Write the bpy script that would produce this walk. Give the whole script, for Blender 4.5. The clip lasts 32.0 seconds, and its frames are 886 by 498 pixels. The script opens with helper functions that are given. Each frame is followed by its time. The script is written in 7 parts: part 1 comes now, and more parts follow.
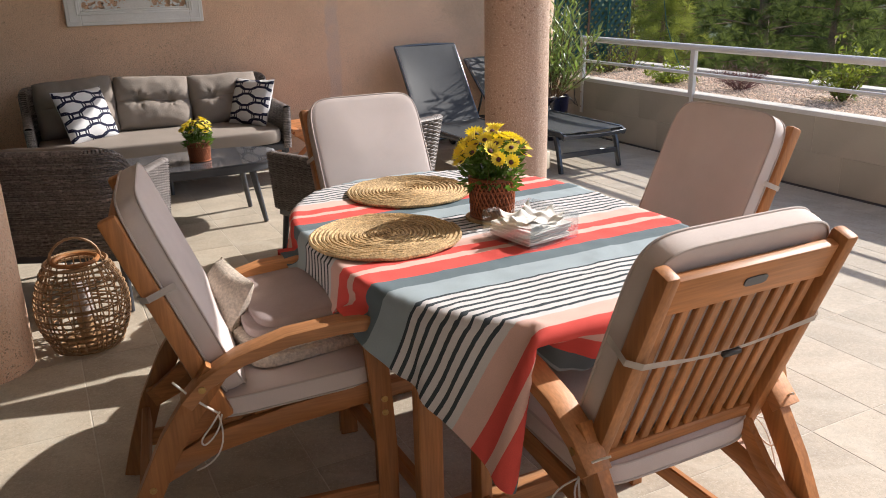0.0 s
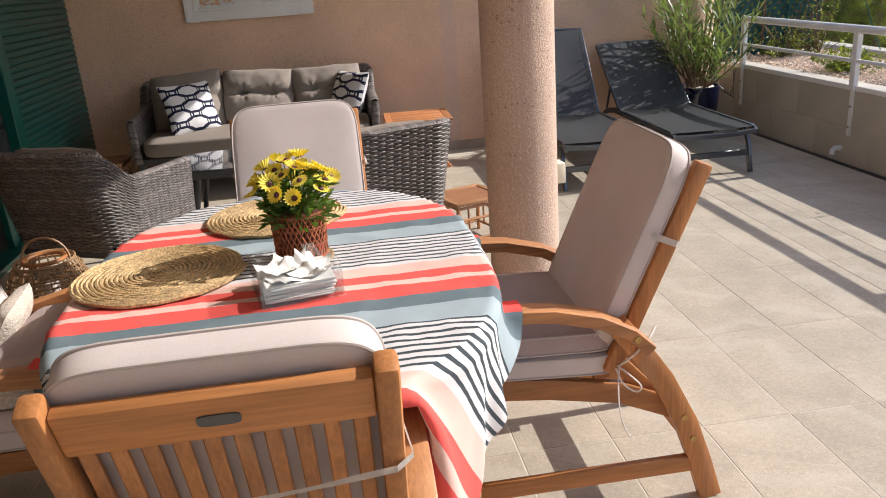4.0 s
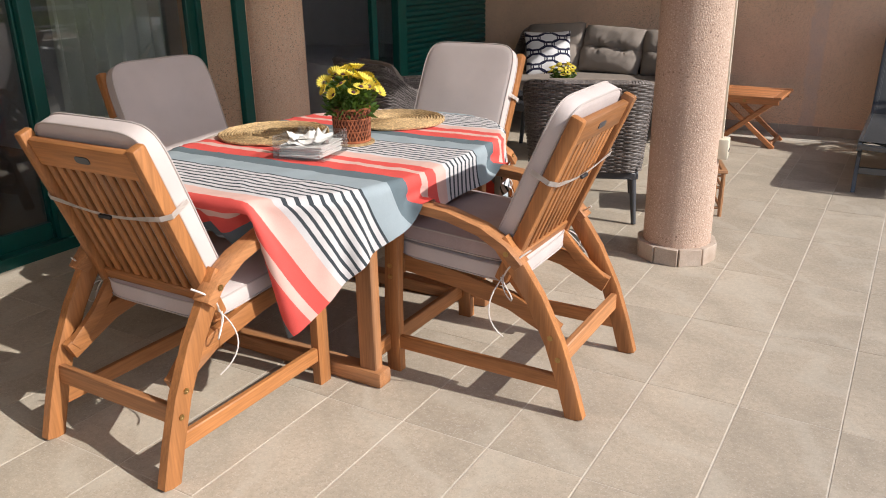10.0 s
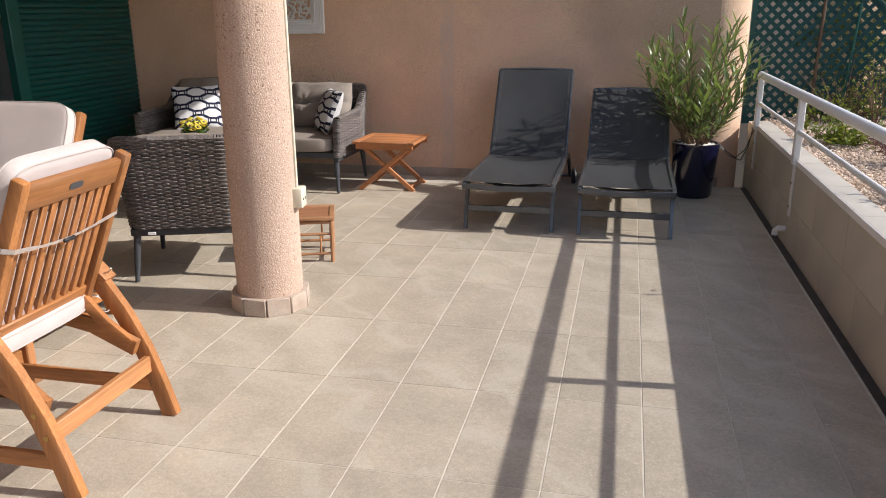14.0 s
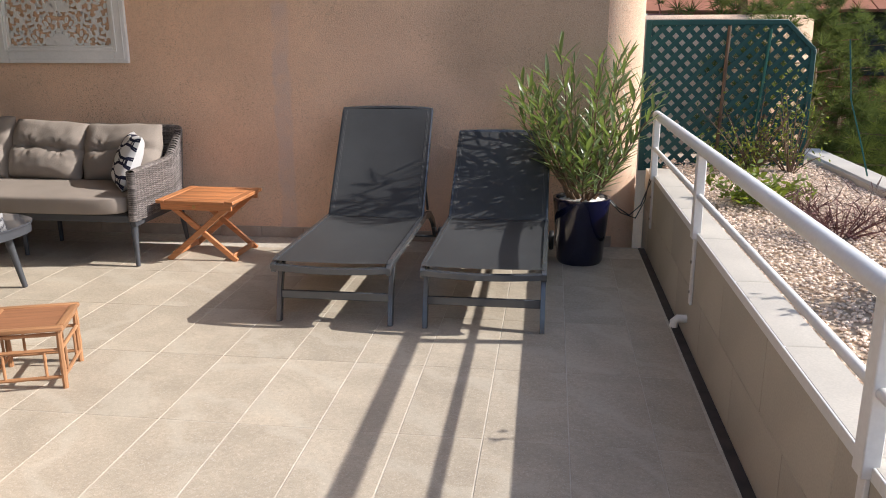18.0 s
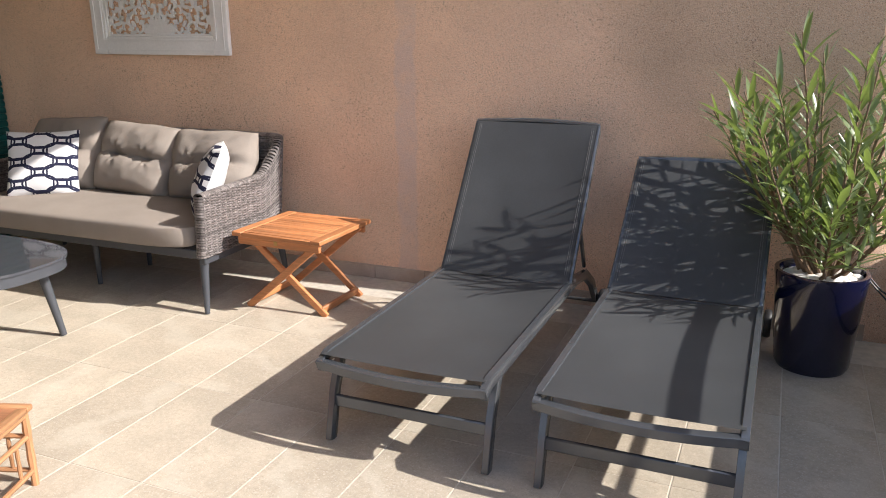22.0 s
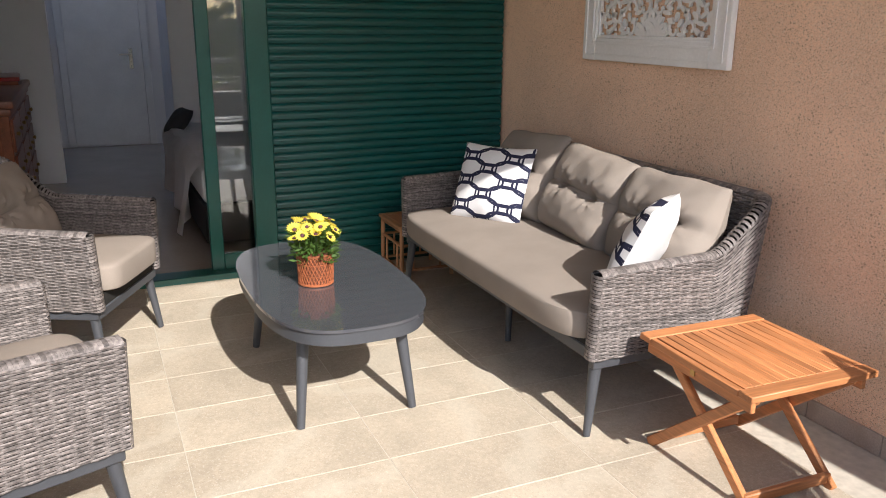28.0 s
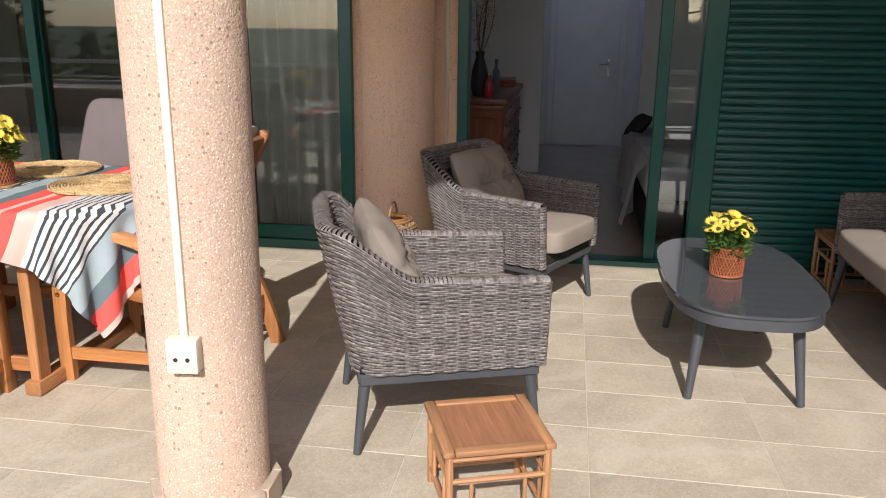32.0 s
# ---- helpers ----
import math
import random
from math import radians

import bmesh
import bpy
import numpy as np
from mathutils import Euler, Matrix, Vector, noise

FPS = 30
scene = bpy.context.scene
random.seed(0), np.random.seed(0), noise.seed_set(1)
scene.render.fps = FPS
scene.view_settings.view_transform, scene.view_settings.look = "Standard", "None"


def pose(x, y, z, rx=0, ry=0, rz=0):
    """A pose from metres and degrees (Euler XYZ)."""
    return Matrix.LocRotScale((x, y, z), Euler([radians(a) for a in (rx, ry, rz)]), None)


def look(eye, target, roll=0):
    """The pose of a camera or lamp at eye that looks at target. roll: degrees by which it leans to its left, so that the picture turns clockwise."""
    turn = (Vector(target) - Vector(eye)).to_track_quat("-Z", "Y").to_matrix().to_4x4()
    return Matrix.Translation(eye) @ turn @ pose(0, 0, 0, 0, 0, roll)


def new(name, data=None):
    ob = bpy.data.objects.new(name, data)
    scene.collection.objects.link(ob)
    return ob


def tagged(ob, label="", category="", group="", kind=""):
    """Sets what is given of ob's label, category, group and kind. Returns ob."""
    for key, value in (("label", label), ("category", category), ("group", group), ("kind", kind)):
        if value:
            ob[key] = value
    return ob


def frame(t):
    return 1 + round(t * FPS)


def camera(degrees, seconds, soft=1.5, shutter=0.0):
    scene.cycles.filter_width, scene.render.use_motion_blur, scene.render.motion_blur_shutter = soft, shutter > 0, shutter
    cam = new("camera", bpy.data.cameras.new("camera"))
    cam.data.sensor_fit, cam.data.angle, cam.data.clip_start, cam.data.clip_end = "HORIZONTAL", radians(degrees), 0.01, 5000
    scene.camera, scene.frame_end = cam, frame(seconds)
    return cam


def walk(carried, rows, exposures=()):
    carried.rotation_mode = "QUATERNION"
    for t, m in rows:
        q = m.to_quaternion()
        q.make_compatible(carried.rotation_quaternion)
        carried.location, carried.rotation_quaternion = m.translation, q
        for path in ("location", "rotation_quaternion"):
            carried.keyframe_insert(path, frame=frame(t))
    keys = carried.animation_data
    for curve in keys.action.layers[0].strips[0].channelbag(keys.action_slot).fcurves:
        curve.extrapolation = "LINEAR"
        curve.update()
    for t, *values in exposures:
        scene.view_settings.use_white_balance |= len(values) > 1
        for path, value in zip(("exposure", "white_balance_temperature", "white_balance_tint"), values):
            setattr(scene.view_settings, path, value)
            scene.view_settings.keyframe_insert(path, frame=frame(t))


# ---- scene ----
cam = camera(58.4, 32.0, 1.0)
METRES, EYE, TILT, LEAN, TURN = 9.4, 1.45, 0.0, 0.0, -26.7
ROWS = [
    (0.0, 0.0, 0.0, 0.0, -0.44, -18.57, 1.3),
    (0.5, 0.0193, 0.0054, 0.0013, 1.61, -18.45, 1.98),
    (1.0, 0.0327, 0.0133, 0.0008, 3.18, -18.2, 2.49),
    (1.5, 0.0433, 0.0239, 0.0005, 4.67, -17.88, 2.73),
    (2.0, 0.0544, 0.0314, 0.001, 6.33, -17.76, 2.96),
    (2.5, 0.0749, 0.0391, 0.001, 8.48, -17.95, 3.3),
    (4.5, 0.1447, 0.0744, -0.0004, 23.06, -19.66, 3.44),
    (5.0, 0.1599, 0.0797, -0.0016, 28.35, -19.8, 2.46),
    (5.5, 0.1709, 0.0906, -0.0037, 33.72, -19.77, 1.33),
    (6.0, 0.1833, 0.0978, -0.0023, 38.98, -19.58, 0.26),
    (6.5, 0.199, 0.1018, -0.0035, 43.97, -19.38, -0.39),
    (7.0, 0.2075, 0.1012, -0.0051, 48.39, -19.39, -0.68),
    (7.5, 0.2221, 0.099, -0.0062, 51.93, -19.46, -0.32),
    (8.0, 0.2408, 0.1006, -0.0052, 54.35, -19.64, 0.06),
    (8.5, 0.2623, 0.1087, -0.0049, 56.05, -19.88, 0.34),
    (9.0, 0.2796, 0.1131, -0.0043, 56.95, -19.94, 0.71),
    (9.5, 0.2935, 0.1135, -0.0061, 57.2, -20.03, 0.9),
    (10.0, 0.3063, 0.1171, -0.0059, 57.15, -20.11, 0.9),
    (10.5, 0.3182, 0.1225, -0.0054, 56.79, -19.99, 0.82),
    (11.0, 0.333, 0.1281, -0.0041, 56.12, -19.8, 0.68),
    (11.5, 0.3424, 0.1295, -0.0025, 54.75, -19.15, 0.76),
    (12.0, 0.3466, 0.1279, -0.0018, 52.59, -18.6, 0.85),
    (12.5, 0.3519, 0.1352, -0.0023, 49.79, -18.05, 0.97),
    (13.0, 0.3596, 0.1527, -0.0032, 46.55, -17.63, 0.9),
    (13.5, 0.3644, 0.1712, -0.0045, 43.08, -17.21, 0.68),
    (14.0, 0.3633, 0.1867, -0.0059, 39.6, -16.81, 0.49),
    (14.5, 0.3574, 0.2027, -0.0047, 36.8, -16.3, 0.3),
    (15.0, 0.3527, 0.2174, -0.0042, 35.32, -15.77, 0.17),
    (15.5, 0.3487, 0.2376, -0.0046, 35.07, -15.29, 0.08),
    (17.5, 0.3319, 0.3107, -0.0061, 34.7, -15.21, 0.32),
    (18.0, 0.328, 0.3332, -0.0058, 34.39, -15.23, 0.22),
    (18.5, 0.3203, 0.3513, -0.0066, 34.07, -15.25, 0.25),
    (19.0, 0.3078, 0.3715, -0.0056, 33.94, -15.21, 0.3),
    (19.5, 0.2986, 0.3912, -0.0064, 34.36, -15.23, 0.33),
    (20.0, 0.2908, 0.4118, -0.0053, 35.68, -15.28, 0.21),
    (20.5, 0.2811, 0.4283, -0.0066, 38.2, -15.42, 0.13),
    (21.0, 0.2692, 0.4462, -0.0067, 41.69, -15.53, 0.12),
    (21.5, 0.2615, 0.4596, -0.007, 45.78, -15.77, 0.25),
    (22.0, 0.2552, 0.4773, -0.0076, 49.75, -15.99, 0.39),
    (22.5, 0.2471, 0.4945, -0.0081, 53.25, -16.36, 0.57),
    (23.0, 0.2306, 0.5118, -0.0087, 56.47, -16.55, 0.62),
    (23.5, 0.2159, 0.5284, -0.0088, 59.81, -16.84, 0.6),
    (24.0, 0.2014, 0.5457, -0.0081, 63.28, -16.95, 0.56),
    (24.5, 0.1883, 0.5568, -0.009, 66.59, -16.86, 0.58),
    (26.5, 0.1333, 0.5937, -0.0076, 80.31, -16.22, 0.11),
    (27.0, 0.1344, 0.593, -0.0071, 85.02, -16.03, -0.24),
    (27.5, 0.137, 0.5944, -0.0075, 89.32, -15.96, -0.46),
    (28.0, 0.1408, 0.5934, -0.0073, 92.8, -16.08, -0.49),
    (28.5, 0.1474, 0.5909, -0.0071, 95.68, -16.35, -0.43),
    (29.0, 0.1561, 0.5894, -0.0065, 98.58, -16.51, -0.38),
    (29.5, 0.1615, 0.5941, -0.0066, 102.21, -16.45, -0.51),
    (30.0, 0.1636, 0.6064, -0.0064, 106.53, -16.28, -0.76),
    (30.5, 0.1659, 0.6156, -0.0068, 110.87, -16.09, -0.91),
    (31.0, 0.171, 0.6177, -0.0071, 115.13, -15.92, -0.86),
    (31.5, 0.1787, 0.6178, -0.0072, 119.85, -15.81, -0.68),
    (32.0, 0.1832, 0.621, -0.0071, 125.73, -15.48, -0.6),
]
walk(cam, [(t, pose(0, 0, EYE, TILT, LEAN, TURN) @ pose(METRES * x, METRES * y, METRES * z, 90 + pitch, roll, yaw)) for t, x, y, z, yaw, pitch, roll in ROWS],
     ((0.0, 0.88), (2.0, 0.84), (4.5, 0.68), (6.0, 0.53), (9.0, 0.43), (12.0, 0.30), (15.0, 0.62), (17.5, 0.75), (19.0, 0.86), (21.0, 1.06), (23.0, 1.18), (26.0, 1.12), (28.0, 1.06), (30.0, 0.95), (32.0, 0.55)))

import itertools

# ---- sun, sky, exposure ----
SUN_EL, SUN_AZ = 35.3, 4.5          # degrees above the horizon; degrees from +x towards +y
world = bpy.data.worlds.new("sky")
scene.world = world
world.use_nodes = True
_n = world.node_tree.nodes
_sky = _n.new("ShaderNodeTexSky")
_sky.sky_type = "NISHITA"
_sky.sun_disc = False
_sky.air_density, _sky.dust_density, _sky.ozone_density = 0.75, 1.3, 0.8
_sky.sun_elevation = radians(SUN_EL)
_sky.sun_rotation = radians(90 - SUN_AZ)
_n["Background"].inputs["Strength"].default_value = 0.135
world.node_tree.links.new(_sky.outputs[0], _n["Background"].inputs[0])
_sun = bpy.data.lights.new("sun", "SUN")
_sun.energy, _sun.angle, _sun.color = 3.6, radians(0.53), (1.0, 0.955, 0.915)
sun = new("sun", _sun)
_d = Vector((math.cos(radians(SUN_EL)) * math.cos(radians(SUN_AZ)), math.cos(radians(SUN_EL)) * math.sin(radians(SUN_AZ)), math.sin(radians(SUN_EL))))
sun.matrix_world = look(_d * 30, (0, 0, 0))


# ---- materials ----
def material(name, color, rough=0.6, metal=0.0, var=0.12, scale=8.0, fine=0.0, fscale=120.0, bump=0.0, bscale=200.0,
             spec=0.5, island=0.0, stain=None, coat=0.0, objvar=0.0, stretch=(1, 1, 1)):
    """A procedural surface: base colour with broad and fine variation, and a fine relief."""
    m = bpy.data.materials.new(name)
    m.use_nodes = True
    t = m.node_tree
    b = t.nodes["Principled BSDF"]
    b.inputs["Roughness"].default_value = rough
    b.inputs["Metallic"].default_value = metal
    b.inputs["Specular IOR Level"].default_value = spec
    b.inputs["Coat Weight"].default_value = coat
    geo = t.nodes.new("ShaderNodeTexCoord")
    mp = t.nodes.new("ShaderNodeMapping")
    mp.inputs["Scale"].default_value = stretch
    t.links.new(geo.outputs["Object"], mp.inputs[0])
    co = mp.outputs[0]
    n1 = t.nodes.new("ShaderNodeTexNoise")
    n1.inputs["Scale"].default_value, n1.inputs["Detail"].default_value = scale, 5
    t.links.new(co, n1.inputs["Vector"])
    hv = t.nodes.new("ShaderNodeHueSaturation")
    hv.inputs["Color"].default_value = (*color, 1)
    mr = t.nodes.new("ShaderNodeMapRange")
    mr.inputs["From Min"].default_value, mr.inputs["From Max"].default_value = 0.3, 0.7
    mr.inputs["To Min"].default_value, mr.inputs["To Max"].default_value = 1 - var, 1 + var
    t.links.new(n1.outputs["Fac"], mr.inputs["Value"])
    val = mr.outputs[0]

    def mul(a, b_):
        q = t.nodes.new("ShaderNodeMath")
        q.operation = "MULTIPLY"
        t.links.new(a, q.inputs[0])
        t.links.new(b_, q.inputs[1])
        return q.outputs[0]

    def spread(src, amount):
        q = t.nodes.new("ShaderNodeMapRange")
        q.inputs["To Min"].default_value, q.inputs["To Max"].default_value = 1 - amount, 1 + amount
        t.links.new(src, q.inputs["Value"])
        return q.outputs[0]

    if fine:
        n2 = t.nodes.new("ShaderNodeTexNoise")
        n2.inputs["Scale"].default_value, n2.inputs["Detail"].default_value = fscale, 3
        t.links.new(co, n2.inputs["Vector"])
        q = t.nodes.new("ShaderNodeMapRange")
        q.inputs["From Min"].default_value, q.inputs["From Max"].default_value = 0.32, 0.68
        q.inputs["To Min"].default_value, q.inputs["To Max"].default_value = 1 - fine, 1 + fine
        t.links.new(n2.outputs["Fac"], q.inputs["Value"])
        val = mul(val, q.outputs[0])
    if objvar:
        oi = t.nodes.new("ShaderNodeObjectInfo")
        val = mul(val, spread(oi.outputs["Random"], objvar))
    if island:
        gi = t.nodes.new("ShaderNodeNewGeometry")
        val = mul(val, spread(gi.outputs["Random Per Island"], island))
    t.links.new(val, hv.inputs["Value"])
    col = hv.outputs[0]
    if stain:
        c2, sc, lo, hi = stain
        n3 = t.nodes.new("ShaderNodeTexNoise")
        n3.inputs["Scale"].default_value, n3.inputs["Detail"].default_value = sc, 6
        t.links.new(co, n3.inputs["Vector"])
        q = t.nodes.new("ShaderNodeMapRange")
        q.inputs["From Min"].default_value, q.inputs["From Max"].default_value = lo, hi
        t.links.new(n3.outputs["Fac"], q.inputs["Value"])
        mx = t.nodes.new("ShaderNodeMix")
        mx.data_type = "RGBA"
        t.links.new(q.outputs[0], mx.inputs[0])
        t.links.new(col, mx.inputs[6])
        mx.inputs[7].default_value = (*c2, 1)
        col = mx.outputs[2]
    t.links.new(col, b.inputs["Base Color"])
    if bump:
        nb = t.nodes.new("ShaderNodeTexNoise")
        nb.inputs["Scale"].default_value, nb.inputs["Detail"].default_value = bscale, 4
        t.links.new(co, nb.inputs["Vector"])
        bp = t.nodes.new("ShaderNodeBump")
        bp.inputs["Strength"].default_value, bp.inputs["Distance"].default_value = bump, 0.004
        t.links.new(nb.outputs["Fac"], bp.inputs["Height"])
        t.links.new(bp.outputs[0], b.inputs["Normal"])
    return m


GRAINED = {}


def wood(name, color, rough=0.5, var=0.20, coat=0.0, objvar=0.16, ring=26):
    """Timber in three cuts, with the grain running along x, y or z."""
    cuts = []
    for ax in range(3):
        st = [1.0, 1.0, 1.0]
        st[ax] = 0.06
        cuts.append(material(name, color, rough, 0, var, ring, 0.15, 150, 0.15, 190, 0.4, 0.10, (tuple(0.5 * c + q for c, q in zip(color, (0.17, 0.13, 0.10))), 9.0, 0.61, 0.84), coat, objvar, tuple(st)))
    GRAINED[cuts[0].name] = cuts
    return cuts[0]


def grouted(name, base, a, b, ca, cb):
    """Stucco of the base colour with embedded chips of two tones and sparse dark pits."""
    m = material(name, base, 0.9, 0, 0.10, 2.2, 0.16, 330, 0.0, 300, 0.25)
    t = m.node_tree
    bsdf = t.nodes["Principled BSDF"]
    src = bsdf.inputs["Base Color"].links[0].from_socket
    co = [n for n in t.nodes if n.type == "MAPPING"][0].outputs[0]
    v = t.nodes.new("ShaderNodeTexVoronoi")
    v.inputs["Scale"].default_value = a
    t.links.new(co, v.inputs["Vector"])
    for lo, hi, c, chan in ((0.0, 0.30, ca, 0), (0.66, 1.0, cb, 1)):
        sep = t.nodes.new("ShaderNodeSeparateColor")
        t.links.new(v.outputs["Color"], sep.inputs[0])
        cmpn = t.nodes.new("ShaderNodeMath")
        cmpn.operation = "COMPARE"
        cmpn.inputs[1].default_value, cmpn.inputs[2].default_value = (lo + hi) / 2, (hi - lo) / 2
        t.links.new(sep.outputs[chan], cmpn.inputs[0])
        near = t.nodes.new("ShaderNodeMath")
        near.operation = "LESS_THAN"
        near.inputs[1].default_value = b
        t.links.new(v.outputs["Distance"], near.inputs[0])
        mu = t.nodes.new("ShaderNodeMath")
        mu.operation = "MULTIPLY"
        t.links.new(cmpn.outputs[0], mu.inputs[0])
        t.links.new(near.outputs[0], mu.inputs[1])
        mx = t.nodes.new("ShaderNodeMix")
        mx.data_type = "RGBA"
        t.links.new(mu.outputs[0], mx.inputs[0])
        t.links.new(src, mx.inputs[6])
        mx.inputs[7].default_value = (*c, 1)
        src = mx.outputs[2]
    # sparse darker pits left by the float
    v2 = t.nodes.new("ShaderNodeTexVoronoi")
    v2.inputs["Scale"].default_value = a * 0.42
    t.links.new(co, v2.inputs["Vector"])
    wob = t.nodes.new("ShaderNodeTexNoise")
    wob.inputs["Scale"].default_value, wob.inputs["Detail"].default_value = 2.6, 3
    t.links.new(co, wob.inputs["Vector"])
    sep2 = t.nodes.new("ShaderNodeSeparateColor")
    t.links.new(v2.outputs["Color"], sep2.inputs[0])
    size = t.nodes.new("ShaderNodeMath")
    size.operation = "MULTIPLY"
    t.links.new(sep2.outputs[2], size.inputs[0])
    t.links.new(wob.outputs["Fac"], size.inputs[1])
    lim = t.nodes.new("ShaderNodeMapRange")
    lim.inputs["From Min"].default_value, lim.inputs["From Max"].default_value = 0.22, 0.62
    lim.inputs["To Min"].default_value, lim.inputs["To Max"].default_value = 0.0, 0.42
    t.links.new(size.outputs[0], lim.inputs["Value"])
    pit = t.nodes.new("ShaderNodeMath")
    pit.operation = "LESS_THAN"
    t.links.new(v2.outputs["Distance"], pit.inputs[0])
    t.links.new(lim.outputs[0], pit.inputs[1])
    amt = t.nodes.new("ShaderNodeMath")
    amt.operation = "MULTIPLY"
    amt.inputs[1].default_value = 0.62
    t.links.new(pit.outputs[0], amt.inputs[0])
    mx = t.nodes.new("ShaderNodeMix")
    mx.data_type = "RGBA"
    t.links.new(amt.outputs[0], mx.inputs[0])
    t.links.new(src, mx.inputs[6])
    mx.inputs[7].default_value = (0.45 * ca[0], 0.42 * ca[1], 0.40 * ca[2], 1)
    src = mx.outputs[2]
    t.links.new(src, bsdf.inputs["Base Color"])
    bp = t.nodes.new("ShaderNodeBump")
    bsdf.inputs["Diffuse Roughness"].default_value = 0.2
    bp.inputs["Strength"].default_value, bp.inputs["Distance"].default_value = 0.75, 0.005
    nz = t.nodes.new("ShaderNodeTexNoise")
    nz.inputs["Scale"].default_value, nz.inputs["Detail"].default_value = a * 0.9, 3
    t.links.new(co, nz.inputs["Vector"])
    t.links.new(nz.outputs["Fac"], bp.inputs["Height"])
    t.links.new(bp.outputs[0], bsdf.inputs["Normal"])
    return m


MAT = {}
def stone_tile(m):
    """Gives each tile its own stretch of stone: sandy pits, pale specks and faint slanting veins."""
    t = m.node_tree
    bsdf = t.nodes["Principled BSDF"]
    mp = [n for n in t.nodes if n.type == "MAPPING"][0]
    geo = t.nodes.new("ShaderNodeNewGeometry")
    oi = t.nodes.new("ShaderNodeObjectInfo")
    sh = t.nodes.new("ShaderNodeVectorMath")
    sh.operation = "MULTIPLY_ADD"
    sh.inputs[1].default_value = (37.0, 91.0, 13.0)
    t.links.new(oi.outputs["Random"], sh.inputs[0])
    t.links.new(geo.outputs["Position"], sh.inputs[2])
    t.links.new(sh.outputs[0], mp.inputs[0])
    src = bsdf.inputs["Base Color"].links[0].from_socket

    def blend(fac, color, src):
        mx = t.nodes.new("ShaderNodeMix")
        mx.data_type = "RGBA"
        t.links.new(fac, mx.inputs[0])
        t.links.new(src, mx.inputs[6])
        mx.inputs[7].default_value = (*color, 1)
        return mx.outputs[2]

    def band(src_, lo, hi, top):
        q = t.nodes.new("ShaderNodeMapRange")
        q.inputs["From Min"].default_value, q.inputs["From Max"].default_value = lo, hi
        q.inputs["To Max"].default_value = top
        t.links.new(src_, q.inputs["Value"])
        return q.outputs[0]
    for scale, lo, hi, top, color in ((210, 0.57, 0.69, 0.36, (0.24, 0.205, 0.16)), (150, 0.58, 0.70, 0.36, (0.70, 0.66, 0.58))):
        nz = t.nodes.new("ShaderNodeTexNoise")
        nz.inputs["Scale"].default_value, nz.inputs["Detail"].default_value = scale, 2
        t.links.new(mp.outputs[0], nz.inputs["Vector"])
        src = blend(band(nz.outputs["Fac"], lo, hi, top), color, src)
    wv = t.nodes.new("ShaderNodeTexWave")
    wv.wave_type, wv.bands_direction = "BANDS", "DIAGONAL"
    wv.inputs["Scale"].default_value, wv.inputs["Distortion"].default_value = 1.1, 9.0
    wv.inputs["Detail"].default_value, wv.inputs["Detail Scale"].default_value = 4.0, 1.6
    t.links.new(mp.outputs[0], wv.inputs["Vector"])
    src = blend(band(wv.outputs["Fac"], 0.80, 1.0, 0.25), (0.60, 0.56, 0.47), src)
    src = blend(band(wv.outputs["Fac"], 0.20, 0.0, 0.18), (0.30, 0.265, 0.205), src)
    t.links.new(src, bsdf.inputs["Base Color"])
    bsdf.inputs["Diffuse Roughness"].default_value = 0.12
    return m


MAT["tile"] = stone_tile(material("floor_tile", (0.455, 0.389, 0.303), 0.6, 0, 0.10, 4.5, 0.08, 60, 0.22, 240, 0.35, 0, None, 0, 0.07))
MAT["grout"] = material("grout", (0.56, 0.51, 0.43), 0.9, 0, 0.12, 30)
MAT["stucco"] = grouted("pink_stucco", (0.84, 0.575, 0.40), 215, 0.45, (0.56, 0.365, 0.25), (0.90, 0.73, 0.57))
MAT["column"] = grouted("column_render", (0.555, 0.405, 0.315), 150, 0.40, (0.45, 0.30, 0.22), (0.72, 0.58, 0.47))
MAT["trellis"] = material("trellis_paint", (0.006, 0.060, 0.054), 0.5, 0, 0.15, 8, 0.1, 90)
MAT["plaster"] = material("white_plaster", (0.82, 0.81, 0.81), 0.8, 0, 0.03, 3)
# near-black: shade of the unlit living room put into the wall colour
MAT["room_shade"] = material("room_wall_shade", (0.10, 0.095, 0.09), 0.8, 0, 0.05, 3)
MAT["soffit"] = material("soffit", (0.84, 0.80, 0.75), 0.9, 0, 0.05, 3)
MAT["skirting"] = material("skirting_tile", (0.50, 0.415, 0.34), 0.6, 0, 0.16, 6, 0.10, 160, 0, 1, 0.4, 0, ((0.40, 0.30, 0.23), 7.0, 0.5, 0.75))
MAT["green"] = material("green_paint", (0.005, 0.083, 0.068), 0.30, 0, 0.08, 6, 0.05, 90)
MAT["shutter"] = material("green_shutter", (0.003, 0.068, 0.062), 0.28, 0, 0.08, 5)
MAT["teak"] = wood("teak", (0.37, 0.154, 0.052), 0.48)
MAT["teak_light"] = wood("teak_light", (0.43, 0.195, 0.080), 0.5)
MAT["wood_red"] = wood("red_wood", (0.50, 0.205, 0.082), 0.45)
MAT["dark_wood"] = wood("dark_wood", (0.22, 0.072, 0.035), 0.35)
MAT["bamboo"] = wood("bamboo", (0.42, 0.215, 0.105), 0.4)
MAT["bamboo_dark"] = wood("bamboo_panel", (0.40, 0.185, 0.095), 0.42)
MAT["cushion"] = material("cream_canvas", (0.595, 0.525, 0.500), 0.9, 0, 0.05, 7, 0.05, 500, 0.15, 700, 0.2)
